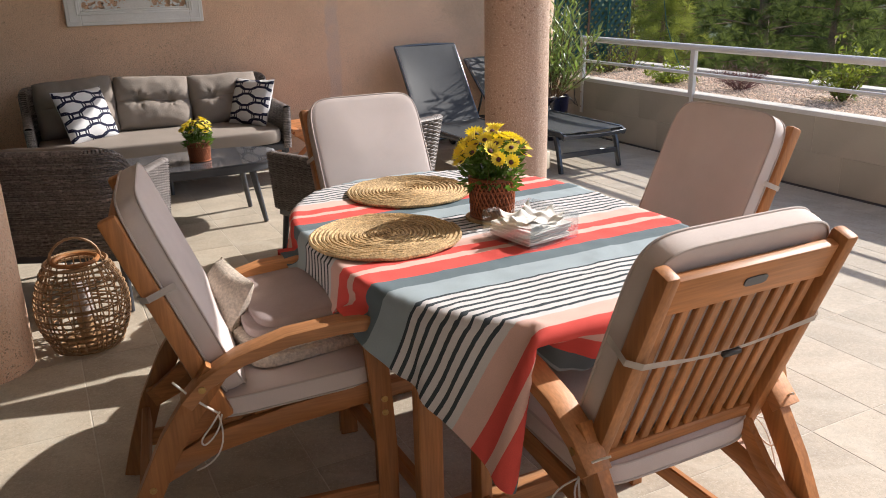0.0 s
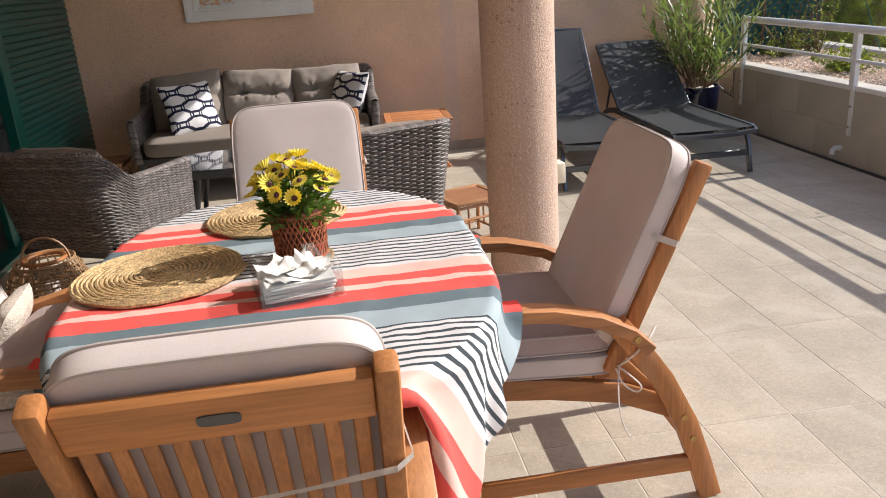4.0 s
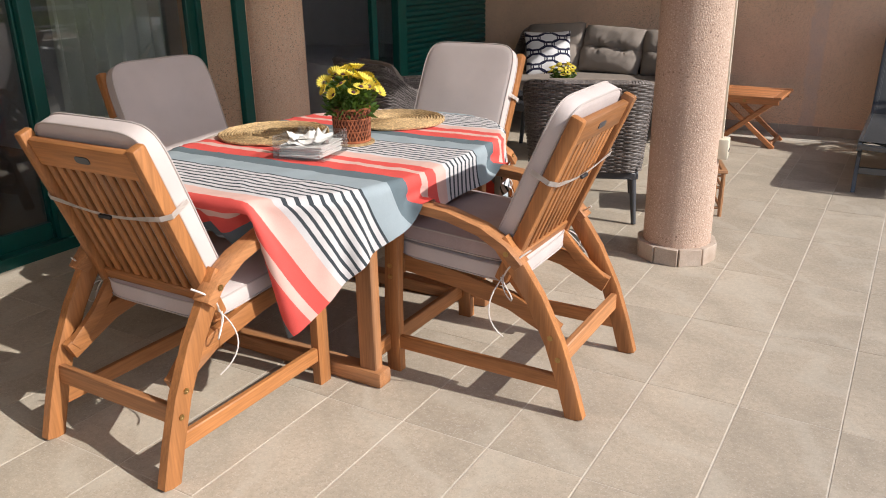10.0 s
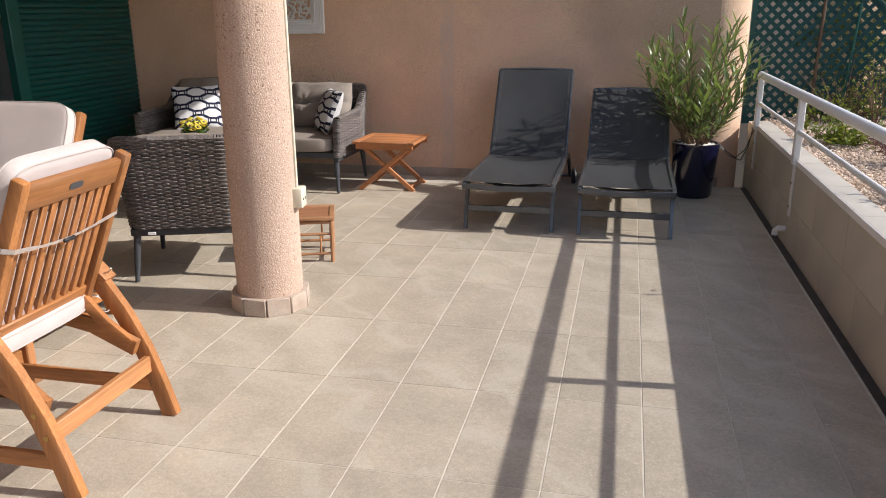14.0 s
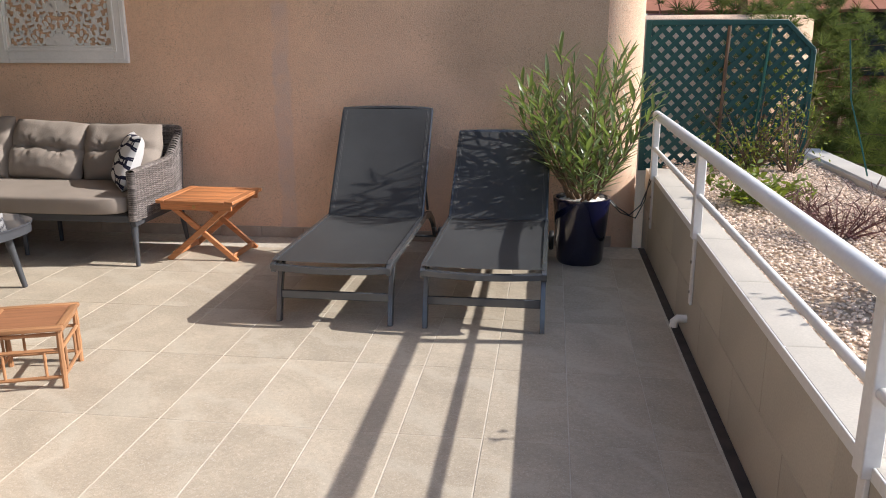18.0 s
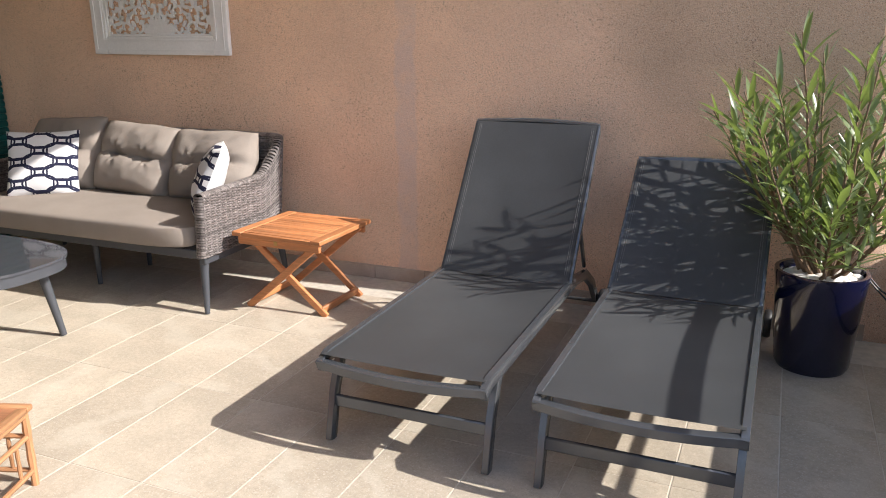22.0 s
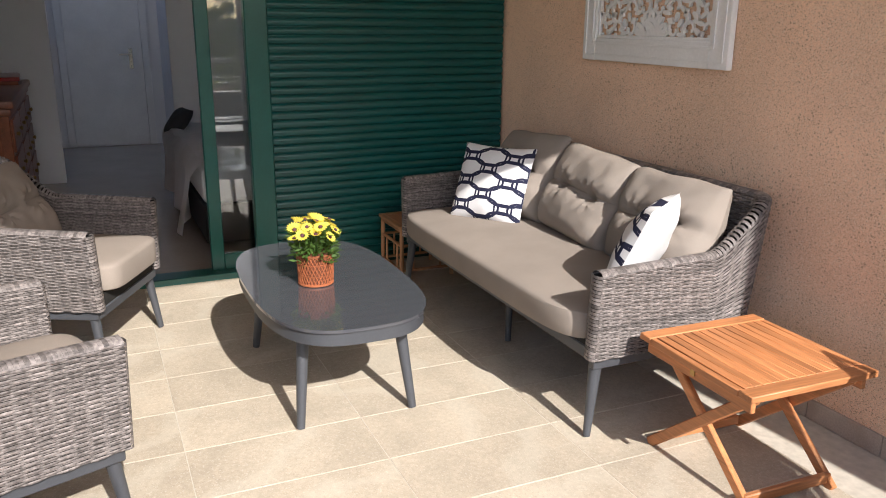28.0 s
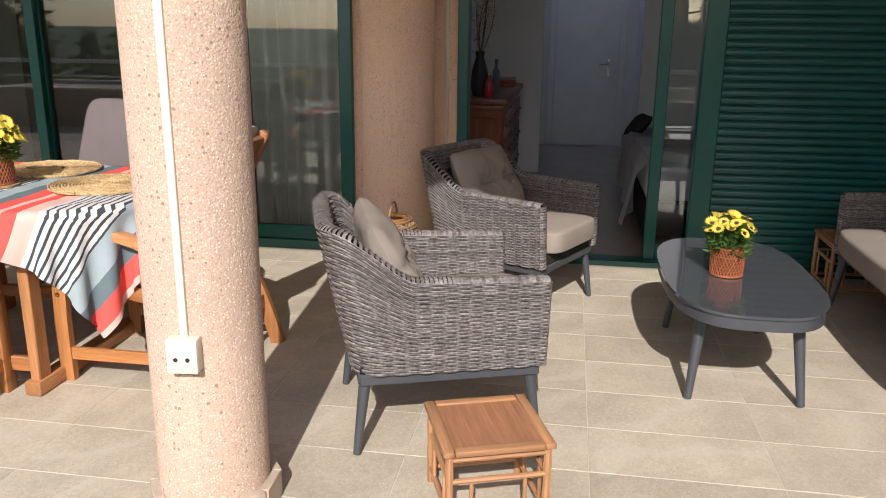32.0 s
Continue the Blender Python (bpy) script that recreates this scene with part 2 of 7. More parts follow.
MAT["piping"] = material("cream_piping", (0.48, 0.42, 0.39), 0.85, 0, 0.06, 20)
MAT["taupe"] = material("taupe_canvas", (0.285, 0.244, 0.210), 0.95, 0, 0.06, 6, 0.07, 420, 0.2, 600, 0.15)
MAT["wicker"] = material("grey_wicker", (0.170, 0.150, 0.142), 0.5, 0, 0.18, 25, 0.40, 95, 0, 200, 0.35, 0.40)
# near-black stand-in for the shade between strands and inside the seats
MAT["wicker_inner_shade"] = material("wicker_inner_shade", (0.012, 0.011, 0.010), 0.8, 0, 0.1, 20)
MAT["anthracite"] = material("anthracite_metal", (0.060, 0.064, 0.073), 0.42, 0.0, 0.08, 9, 0.05, 200)
MAT["sling"] = material("black_sling", (0.046, 0.048, 0.050), 0.5, 0, 0.25, 2.2, 0.28, 600, 0.12, 900, 0.35)
MAT["lounger_frame"] = material("grey_aluminium", (0.11, 0.118, 0.13), 0.22, 0.55, 0.06, 8)
MAT["stitch"] = material("grey_thread", (0.17, 0.17, 0.17), 0.8, 0, 0.05, 30)
MAT["white_metal"] = material("white_enamel", (0.74, 0.73, 0.71), 0.4, 0, 0.04, 5, 0.03, 80)
MAT["parapet"] = material("parapet_tile", (0.44, 0.40, 0.33), 0.6, 0, 0.10, 2.2, 0.06, 150, 0.08, 250, 0.3, 0, None, 0, 0.05)
MAT["coping"] = material("coping_stone", (0.50, 0.46, 0.40), 0.6, 0, 0.09, 4, 0.06, 150)
MAT["drain"] = material("drain_channel", (0.05, 0.04, 0.035), 0.8, 0, 0.3, 15)
MAT["gravel"] = material("gravel", (0.70, 0.56, 0.45), 0.9, 0, 0.10, 40, 0, 1, 0, 1, 0.3, 0.45)
MAT["soil"] = material("soil", (0.42, 0.32, 0.23), 0.95, 0, 0.25, 12)
MAT["pot"] = material("cobalt_glaze", (0.0035, 0.005, 0.028), 0.14, 0, 0.1, 5, 0, 1, 0, 1, 0.6, 0, None, 0.6)
MAT["pebble"] = material("white_pebble", (0.72, 0.68, 0.62), 0.7, 0, 0.08, 20, 0, 1, 0, 1, 0.4, 0.15)
MAT["leaf"] = material("oleander_leaf", (0.17, 0.215, 0.095), 0.32, 0, 0.15, 6, 0, 1, 0, 1, 0.5, 0.45)
MAT["bark"] = material("bark", (0.20, 0.13, 0.08), 0.9, 0, 0.3, 30, 0.2, 90)
MAT["needles"] = material("pine_needles", (0.065, 0.09, 0.028), 0.8, 0, 0.2, 3, 0, 1, 0, 1, 0.2, 0.5)
MAT["shrub"] = material("shrub_leaf", (0.11, 0.155, 0.03), 0.6, 0, 0.2, 5, 0, 1, 0, 1, 0.3, 0.45)
MAT["purple"] = material("purple_twigs", (0.16, 0.075, 0.07), 0.8, 0, 0.2, 9, 0, 1, 0, 1, 0.3, 0.4)
MAT["basket"] = material("red_rattan", (0.33, 0.105, 0.045), 0.5, 0, 0.12, 20, 0.1, 100, 0, 1, 0.4, 0.3)
MAT["basket_dark"] = material("basket_inside", (0.15, 0.052, 0.028), 0.8)
MAT["seagrass"] = material("seagrass", (0.50, 0.345, 0.175), 0.75, 0, 0.28, 45, 0.40, 160, 0.9, 170, 0.3, 0.25)
MAT["petal"] = material("yellow_petal", (0.88, 0.76, 0.13), 0.6, 0, 0.08, 30, 0, 1, 0, 1, 0.3, 0.2)
MAT["disc"] = material("flower_eye", (0.10, 0.032, 0.045), 0.8)
MAT["stem"] = material("flower_leaf", (0.065, 0.125, 0.028), 0.6, 0, 0.15, 9, 0, 1, 0, 1, 0.3, 0.45)
MAT["white"] = material("white_paint", (0.84, 0.83, 0.81), 0.6, 0, 0.04, 6, 0.03, 90)
MAT["paper"] = material("paper_napkin", (0.82, 0.80, 0.76), 0.9, 0, 0.03, 9)
MAT["rope"] = material("white_cord", (0.72, 0.67, 0.62), 0.9, 0, 0.06, 40)
MAT["black"] = material("black_plastic", (0.02, 0.02, 0.022), 0.5)
MAT["cream_plastic"] = material("cream_plastic", (0.72, 0.66, 0.52), 0.4, 0, 0.03, 9)
MAT["chrome"] = material("chrome", (0.6, 0.6, 0.6), 0.2, 1.0, 0.02, 5)
MAT["brass"] = material("brass_bolt", (0.45, 0.30, 0.12), 0.35, 1.0, 0.05, 9)
MAT["rattan"] = material("lantern_rattan", (0.36, 0.22, 0.115), 0.55, 0, 0.15, 15, 0.1, 120, 0, 1, 0.4, 0.3)
MAT["room_floor"] = material("polished_floor", (0.42, 0.36, 0.31), 0.12, 0, 0.06, 3, 0.03, 60)
MAT["curtain"] = material("grey_curtain", (0.72, 0.74, 0.68), 0.9, 0, 0.05, 9, 0.05, 300)
MAT["bed_linen"] = material("bed_linen", (0.84, 0.81, 0.80), 0.9, 0, 0.05, 5)
MAT["dark_cloth"] = material("dark_cloth", (0.03, 0.028, 0.03), 0.9)
MAT["knit"] = material("cream_knit", (0.60, 0.52, 0.44), 0.95, 0, 0.08, 12, 0.2, 130, 0.8, 150, 0.2)
MAT["mauve"] = material("mauve_throw", (0.40, 0.32, 0.31), 0.95, 0, 0.08, 8, 0.06, 300, 0.2, 500, 0.2)
MAT["red_glaze"] = material("red_glaze", (0.35, 0.02, 0.015), 0.2)
MAT["grey_glaze"] = material("grey_glaze", (0.10, 0.11, 0.14), 0.3)
MAT["twig"] = material("dry_twig", (0.13, 0.08, 0.05), 0.8)
MAT["blossom"] = material("dry_blossom", (0.45, 0.30, 0.20), 0.8, 0, 0.1, 9, 0, 1, 0, 1, 0.3, 0.3)
MAT["hill"] = material("wooded_hill", (0.05, 0.075, 0.03), 0.95, 0, 0.5, 0.25, 0.4, 3.0)
MAT["roof_tile"] = material("clay_roof", (0.36, 0.15, 0.09), 0.85, 0, 0.2, 2, 0, 1, 0, 1, 0.3, 0.2)
MAT["pink_house"] = material("red_render", (0.42, 0.14, 0.11), 0.9, 0, 0.1, 2)


def leafy(m, tint, amount):
    """Lets light through a leaf material."""
    t = m.node_tree
    out = [n for n in t.nodes if n.type == "OUTPUT_MATERIAL"][0]
    b = t.nodes["Principled BSDF"]
    tr = t.nodes.new("ShaderNodeBsdfTranslucent")
    tr.inputs["Color"].default_value = (*tint, 1)
    mx = t.nodes.new("ShaderNodeMixShader")
    mx.inputs[0].default_value = amount
    t.links.new(b.outputs[0], mx.inputs[1])
    t.links.new(tr.outputs[0], mx.inputs[2])
    t.links.new(mx.outputs[0], out.inputs["Surface"])


leafy(MAT["leaf"], (0.34, 0.46, 0.09), 0.28)
leafy(MAT["needles"], (0.20, 0.25, 0.06), 0.35)
leafy(MAT["shrub"], (0.36, 0.42, 0.05), 0.32)
leafy(MAT["stem"], (0.18, 0.32, 0.04), 0.30)
leafy(MAT["petal"], (0.9, 0.65, 0.02), 0.35)


def glass(name, tint=(1, 1, 1), rough=0.0, ior=1.5):
    m = bpy.data.materials.new(name)
    m.use_nodes = True
    b = m.node_tree.nodes["Principled BSDF"]
    b.inputs["Transmission Weight"].default_value = 1.0
    b.inputs["Base Color"].default_value = (*tint, 1)
    b.inputs["Roughness"].default_value = rough
    b.inputs["IOR"].default_value = ior
    return m


MAT["glass"] = glass("window_glass", (0.84, 0.88, 0.87), 0.0, 1.75)


def clear_plastic(name, tint):
    """Thin clear sheet: what lies behind shows through, and its faces shine."""
    m = bpy.data.materials.new(name)
    m.use_nodes = True
    t = m.node_tree
    t.nodes.remove(t.nodes["Principled BSDF"])
    tr, gl, mx = (t.nodes.new("ShaderNode" + k) for k in ("BsdfTransparent", "BsdfGlossy", "MixShader"))
    tr.inputs["Color"].default_value = (*tint, 1)
    gl.inputs["Roughness"].default_value = 0.06
    mx.inputs[0].default_value = 0.13
    t.links.new(tr.outputs[0], mx.inputs[1])
    t.links.new(gl.outputs[0], mx.inputs[2])
    t.links.new(mx.outputs[0], [n for n in t.nodes if n.type == "OUTPUT_MATERIAL"][0].inputs["Surface"])
    return m


MAT["acrylic"] = clear_plastic("clear_acrylic", (0.95, 0.955, 0.955))
MAT["table_glass"] = material("grey_glass_top", (0.070, 0.073, 0.083), 0.08, 0, 0.03, 4, 0, 1, 0, 1, 0.6, 0, None, 0.5)


# ---- mesh helpers ----
def part(name, bm, mat, parent=None, label="", smooth=True, angle=40):
    """Links a bmesh as one mesh object under a thing or part."""
    me = bpy.data.meshes.new(name)
    bm.to_mesh(me)
    bm.free()
    mt = MAT[mat] if isinstance(mat, str) else mat
    if mt.name in GRAINED:
        co = np.array([v.co for v in me.vertices])
        mt = GRAINED[mt.name][int(np.ptp(co, axis=0).argmax())]
    me.materials.append(mt)
    if smooth:
        me.shade_smooth()
        me.set_sharp_from_angle(angle=radians(angle))
    ob = new(name, me)
    if parent is not None:
        ob.parent = parent
    if label:
        ob["label"] = label
    return ob


def empty(name, m=None, label="", category="", group="", kind=""):
    ob = new(name)
    ob.empty_display_size = 0.1
    if m is not None:
        ob.matrix_basis = m
    return tagged(ob, label, category, group, kind)


def add(bm, other, m=None):
    """Merges bmesh other into bm, moved by m."""
    if m is not None:
        bmesh.ops.transform(other, matrix=m, verts=other.verts)
    me = bpy.data.meshes.new("tmp")
    other.to_mesh(me)
    other.free()
    bm.from_mesh(me)
    bpy.data.meshes.remove(me)
    return bm


def block(sx, sy, sz, bev=0.004, seg=1):
    b = bmesh.new()
    bmesh.ops.create_cube(b, size=1.0, matrix=Matrix.Diagonal((sx, sy, sz, 1)))
    if bev:
        bmesh.ops.bevel(b, geom=b.edges[:], offset=min(bev, 0.45 * min(sx, sy, sz)), segments=seg, profile=0.5, affect="EDGES")
    return b


def bx(bm, x0, x1, y0, y1, z0, z1, bev=0.004, seg=1):
    return add(bm, block(x1 - x0, y1 - y0, z1 - z0, bev, seg), Matrix.Translation(((x0 + x1) / 2, (y0 + y1) / 2, (z0 + z1) / 2)))


def box1(x0, x1, y0, y1, z0, z1, bev=0.004, seg=1):
    return bx(bmesh.new(), x0, x1, y0, y1, z0, z1, bev, seg)


def beam(bm, p, q, w, h, up=(0, 0, 1), bev=0.004, seg=1):
    """A bar from p to q, w wide and h high (h along up as near as it goes)."""
    p, q, up = Vector(p), Vector(q), Vector(up)
    y = (q - p).normalized()
    x = y.cross(up).normalized()
    z = x.cross(y)
    m = Matrix((x, y, z)).transposed().to_4x4()
    m.translation = (p + q) / 2
    return add(bm, block(w, (q - p).length, h, bev, seg), m)


def frames(pts):
    """Tangents and normals along a line of points."""
    n = len(pts)
    t = [(pts[min(i + 1, n - 1)] - pts[max(i - 1, 0)]).normalized() for i in range(n)]
    a = Vector((0, 0, 1)) if abs(t[0].z) < 0.9 else Vector((1, 0, 0))
    nn = [(a - t[0] * a.dot(t[0])).normalized()]
    for i in range(1, n):
        v = nn[-1] - t[i] * nn[-1].dot(t[i])
        nn.append(v.normalized() if v.length > 1e-6 else nn[-1])
    return t, nn


def tube(bm, pts, r, n=8, closed=False, flat=1.0):
    """A round bar along pts; r one radius or a list of them."""
    pts = [Vector(p) for p in pts]
    rs = r if isinstance(r, (list, tuple)) else [r] * len(pts)
    t, nn = frames(pts)
    rings = []
    for p, ti, ni, ri in zip(pts, t, nn, rs):
        bi = ti.cross(ni)
        rings.append([bm.verts.new(p + (ni * math.cos(2 * math.pi * k / n) + bi * flat * math.sin(2 * math.pi * k / n)) * ri) for k in range(n)])
    last = len(rings) if closed else len(rings) - 1
    for i in range(last):
        a, b = rings[i], rings[(i + 1) % len(rings)]
        for k in range(n):
            bm.faces.new((a[k], a[(k + 1) % n], b[(k + 1) % n], b[k]))
    if not closed:
        bm.faces.new(rings[0][::-1])
        bm.faces.new(rings[-1])
    return bm


def ribbon(bm, pts, w, h, side=(1, 0, 0), bev=True):
    """A bar of rectangular section along a curved line: w along side, h across."""
    pts = [Vector(p) for p in pts]
    s = Vector(side).normalized()
    n = len(pts)
    e = 0.12 if bev else 0.0
    sec = [(-1, -1 + e), (-1 + e, -1), (1 - e, -1), (1, -1 + e), (1, 1 - e), (1 - e, 1), (-1 + e, 1), (-1, 1 - e)] if bev else [(-1, -1), (1, -1), (1, 1), (-1, 1)]
    rings = []
    for i, p in enumerate(pts):
        t = (pts[min(i + 1, n - 1)] - pts[max(i - 1, 0)]).normalized()
        u = t.cross(s).normalized()
        rings.append([bm.verts.new(p + s * (a * w / 2) + u * (b * h / 2)) for a, b in sec])
    k = len(sec)
    for i in range(n - 1):
        for j in range(k):
            bm.faces.new((rings[i][j], rings[i][(j + 1) % k], rings[i + 1][(j + 1) % k], rings[i + 1][j]))
    bm.faces.new(rings[0][::-1])
    bm.faces.new(rings[-1])
    bmesh.ops.recalc_face_normals(bm, faces=bm.faces[:])
    return bm


def lathe(bm, prof, n=24, m=None):
    rings = []
    for r, z in prof:
        rings.append([bm.verts.new((r * math.cos(2 * math.pi * k / n), r * math.sin(2 * math.pi * k / n), z)) for k in range(n)])
    vs = [v for q in rings for v in q]
    for a, b in zip(rings, rings[1:]):
        for k in range(n):
            bm.faces.new((a[k], a[(k + 1) % n], b[(k + 1) % n], b[k]))
    bm.faces.new(rings[0][::-1])
    bm.faces.new(rings[-1])
    if m is not None:
        bmesh.ops.transform(bm, matrix=m, verts=vs)
    return bm


def slab(outline, z0, z1, bev=0.004, seg=2):
    """A flat plate of a given outline (anticlockwise)."""
    b = bmesh.new()
    lo = [b.verts.new((x, y, z0)) for x, y in outline]
    hi = [b.verts.new((x, y, z1)) for x, y in outline]
    n = len(outline)
    b.faces.new(lo[::-1])
    top = b.faces.new(hi)
    for i in range(n):
        b.faces.new((lo[i], lo[(i + 1) % n], hi[(i + 1) % n], hi[i]))
    if bev:
        es = list({e for f in (top, b.faces[0]) for e in f.edges}) if False else [e for e in b.edges if abs(e.verts[0].co.z - e.verts[1].co.z) < 1e-6]
        bmesh.ops.bevel(b, geom=es, offset=bev, segments=seg, profile=0.5, affect="EDGES")
    return b


def superellipse(a, b, p, n, cx=0.0, cy=0.0):
    out = []
    for k in range(n):
        t = 2 * math.pi * k / n
        c, s = math.cos(t), math.sin(t)
        out.append((cx + a * math.copysign(abs(c) ** (2 / p), c), cy + b * math.copysign(abs(s) ** (2 / p), s)))
    return out


def sheet(bm, f, nu, nv, closed=False):
    """A surface f(u, v), u and v from 0 to 1."""
    g = [[bm.verts.new(f(i / nu, j / nv)) for j in range(nv + 1)] for i in range(nu + (0 if closed else 1))]
    for i in range(nu):
        a, b = g[i], g[(i + 1) % len(g)]
        for j in range(nv):
            bm.faces.new((a[j], b[j], b[j + 1], a[j + 1]))
    return bm


def pad(sx, sy, sz, r=0.05, puff=0.012, seed=0, n=14):
    """A boxed cushion with rounded corners, bulging slightly; its base at z = 0."""
    b = bmesh.new()
    top, bot = [], []
    rim = superellipse(sx / 2, sy / 2, 7, 64)
    prof = ((0.0, 1.0), (0.25, 1.0), (0.55, 0.995), (0.8, 0.985), (0.92, 0.97), (0.97, 0.945), (0.993, 0.90), (1.0, 0.82), (1.004, 0.6))
    rings = []
    for s, h in list(prof) + [(s, 1 - h) for s, h in reversed(prof)]:
        if s == 0.0:
            continue
        ring = []
        for x, y in rim:
            nz = noise.noise(Vector((x * s * 5 + seed, y * s * 5, h))) * 0.004
            zz = sz * h + (puff * (1 - s * s) + nz) * (1 if h > 0.5 else 0)
            ring.append(b.verts.new((x * s, y * s, zz)))
        rings.append(ring)
    n_ = len(rim)
    for p, q in zip(rings, rings[1:]):
        for k in range(n_):
            b.faces.new((p[k], q[k], q[(k + 1) % n_], p[(k + 1) % n_]))
    b.faces.new(rings[0])
    b.faces.new(rings[-1][::-1])
    bmesh.ops.recalc_face_normals(b, faces=b.faces[:])
    return b


def pad_piping(sx, sy, z, r=0.005):
    b = bmesh.new()
    tube(b, [(x, y, z) for x, y in superellipse(sx / 2, sy / 2, 7, 64)], r, 6, True)
    return b


def pillow(sx, sy, sz, n=22, tufts=(), seed=0, pinch=0.06, crease=0.0):
    """A stuffed cushion in the x-y plane, thick in z, with optional button tufts."""
    b = bmesh.new()

    def side(sgn):
        def f(u, v):
            x, y = 2 * u - 1, 2 * v - 1
            k = max(0.0, (1 - x * x) * (1 - y * y)) ** 0.42
            z = sz / 2 * k
            for tx, ty, d, w in tufts:
                z -= d * math.exp(-((x - tx) ** 2 * sx * sx + (y - ty) ** 2 * sy * sy) / (4 * w * w)) if sgn > 0 else 0
            z += 0.010 * k * noise.noise(Vector((x * 2.2 + seed, y * 2.2, 3.1 * sgn)))
            if crease:
                z -= crease * k * math.exp(-((y - 0.06 + 0.05 * math.cos(3 * x)) / 0.16) ** 2) if sgn > 0 else 0
            px, py = x * (1 - pinch * (1 - abs(y)) ** 0 * (1 - y * y) * 0.5), y * (1 - pinch * (1 - x * x) * 0.5)
            return Vector((px * sx / 2, py * sy / 2, sgn * z))
        return f
    sheet(b, side(1), n, n)
    sheet(b, side(-1), n, n)
    bmesh.ops.remove_doubles(b, verts=b.verts[:], dist=0.0004)
    bmesh.ops.recalc_face_normals(b, faces=b.faces[:])
    return b


def tufted(sx, sy, sz, seed=0, deep=0.055, slump=0.0, n=34):
    """A soft back cushion in the x-y plane: two puffed halves parted by a crease with two sewn tufts, full in its lower half."""
    b = bmesh.new()

    def side(sgn):
        def f(u, v):
            x, y = 2 * u - 1, 2 * v - 1
            k = (max(0.0, 1 - abs(x) ** 3.6) * max(0.0, 1 - abs(y) ** 3.6)) ** 0.5
            z = sz / 2 * k * (1.05 - 0.18 * y)
            if sgn > 0:
                line = 0.04 + 0.03 * math.sin(3.1 * x + seed)
                e = (y - line) / 0.12
                near = min(abs(x - 0.42), abs(x + 0.42))
                z -= k * deep * (0.50 + 0.50 * math.exp(-(near / 0.13) ** 2)) * math.exp(-abs(e) ** 1.3)
                for tx in (-0.42, 0.42):
                    dx, dy = x - tx, y - line
                    r = math.hypot(dx, dy)
                    a = math.atan2(dy, dx)
                    z += 0.007 * k * math.sin(9 * a + seed) * math.exp(-((r - 0.20) / 0.14) ** 2)
            z += k * (0.016 * noise.noise(Vector((x * 1.8 + seed, y * 1.8, 3.1 * sgn))) + 0.006 * noise.noise(Vector((x * 5 + seed, y * 4, sgn))))
            px = x * (1 - 0.02 * (1 - y * y) - 0.035 * abs(x * y) ** 6) * (1 + 0.03 * noise.noise(Vector((seed, y * 2, 0))))
            py = y * (1 - 0.02 * (1 - x * x) - 0.05 * abs(x * y) ** 6) + 0.03 * noise.noise(Vector((seed + 4, x * 2, 0))) * (y > 0) * y - slump * 0.12 * x * max(0, y)
            return Vector((px * sx / 2, py * sy / 2, sgn * z))
        return f
    sheet(b, side(1), n, n)
    sheet(b, side(-1), n, n)
    bmesh.ops.remove_doubles(b, verts=b.verts[:], dist=0.0004)
    bmesh.ops.recalc_face_normals(b, faces=b.faces[:])
    return b


def soften(pts, rounds=2):
    """Cuts the corners off a line of points."""
    pts = [Vector(p) for p in pts]
    for _ in range(rounds):
        out = [pts[0]]
        for p, q in zip(pts, pts[1:]):
            out += [p.lerp(q, 0.25), p.lerp(q, 0.75)]
        pts = out + [pts[-1]]
    return pts


def arc(p, q, bulge, n=8):
    """Points from p to q along a curve that bulges by the vector bulge at its middle."""
    p, q, b = Vector(p), Vector(q), Vector(bulge)
    return [p.lerp(q, i / n) + b * (4 * (i / n) * (1 - i / n)) for i in range(n + 1)]


def bolt(bm, x, y, z, ax):
    q = bmesh.new()
    lathe(q, ((0.009, 0.0), (0.009, 0.003), (0.004, 0.003), (0.003, 0.002)), 12)
    return add(bm, q, Matrix.Translation((x, y, z)) @ Vector((0, 0, 1)).rotation_difference(Vector(ax)).to_matrix().to_4x4())

# ---- structure: terrace ----
WALL_Y, FAC_X, PAR_X, PAR_Z = 6.68, -0.62, 4.81, 0.54
SPLAY = 0.008                       # by which the parapet leaves the y axis
TW, TL = 0.305, 0.61                 # floor tile pitch across (x) and along (y)


def structure(name, bm, mat, label="", category="", smooth=True):
    return tagged(part(name, bm, mat, None, "", smooth), label, category, "", "structure")


floor = structure("floor", box1(FAC_X - 0.03, PAR_X + 0.23, -4.0, WALL_Y, -0.25, -0.0014, 0), "grout", "pale grout bed of the beige tiled terrace floor", "floor")


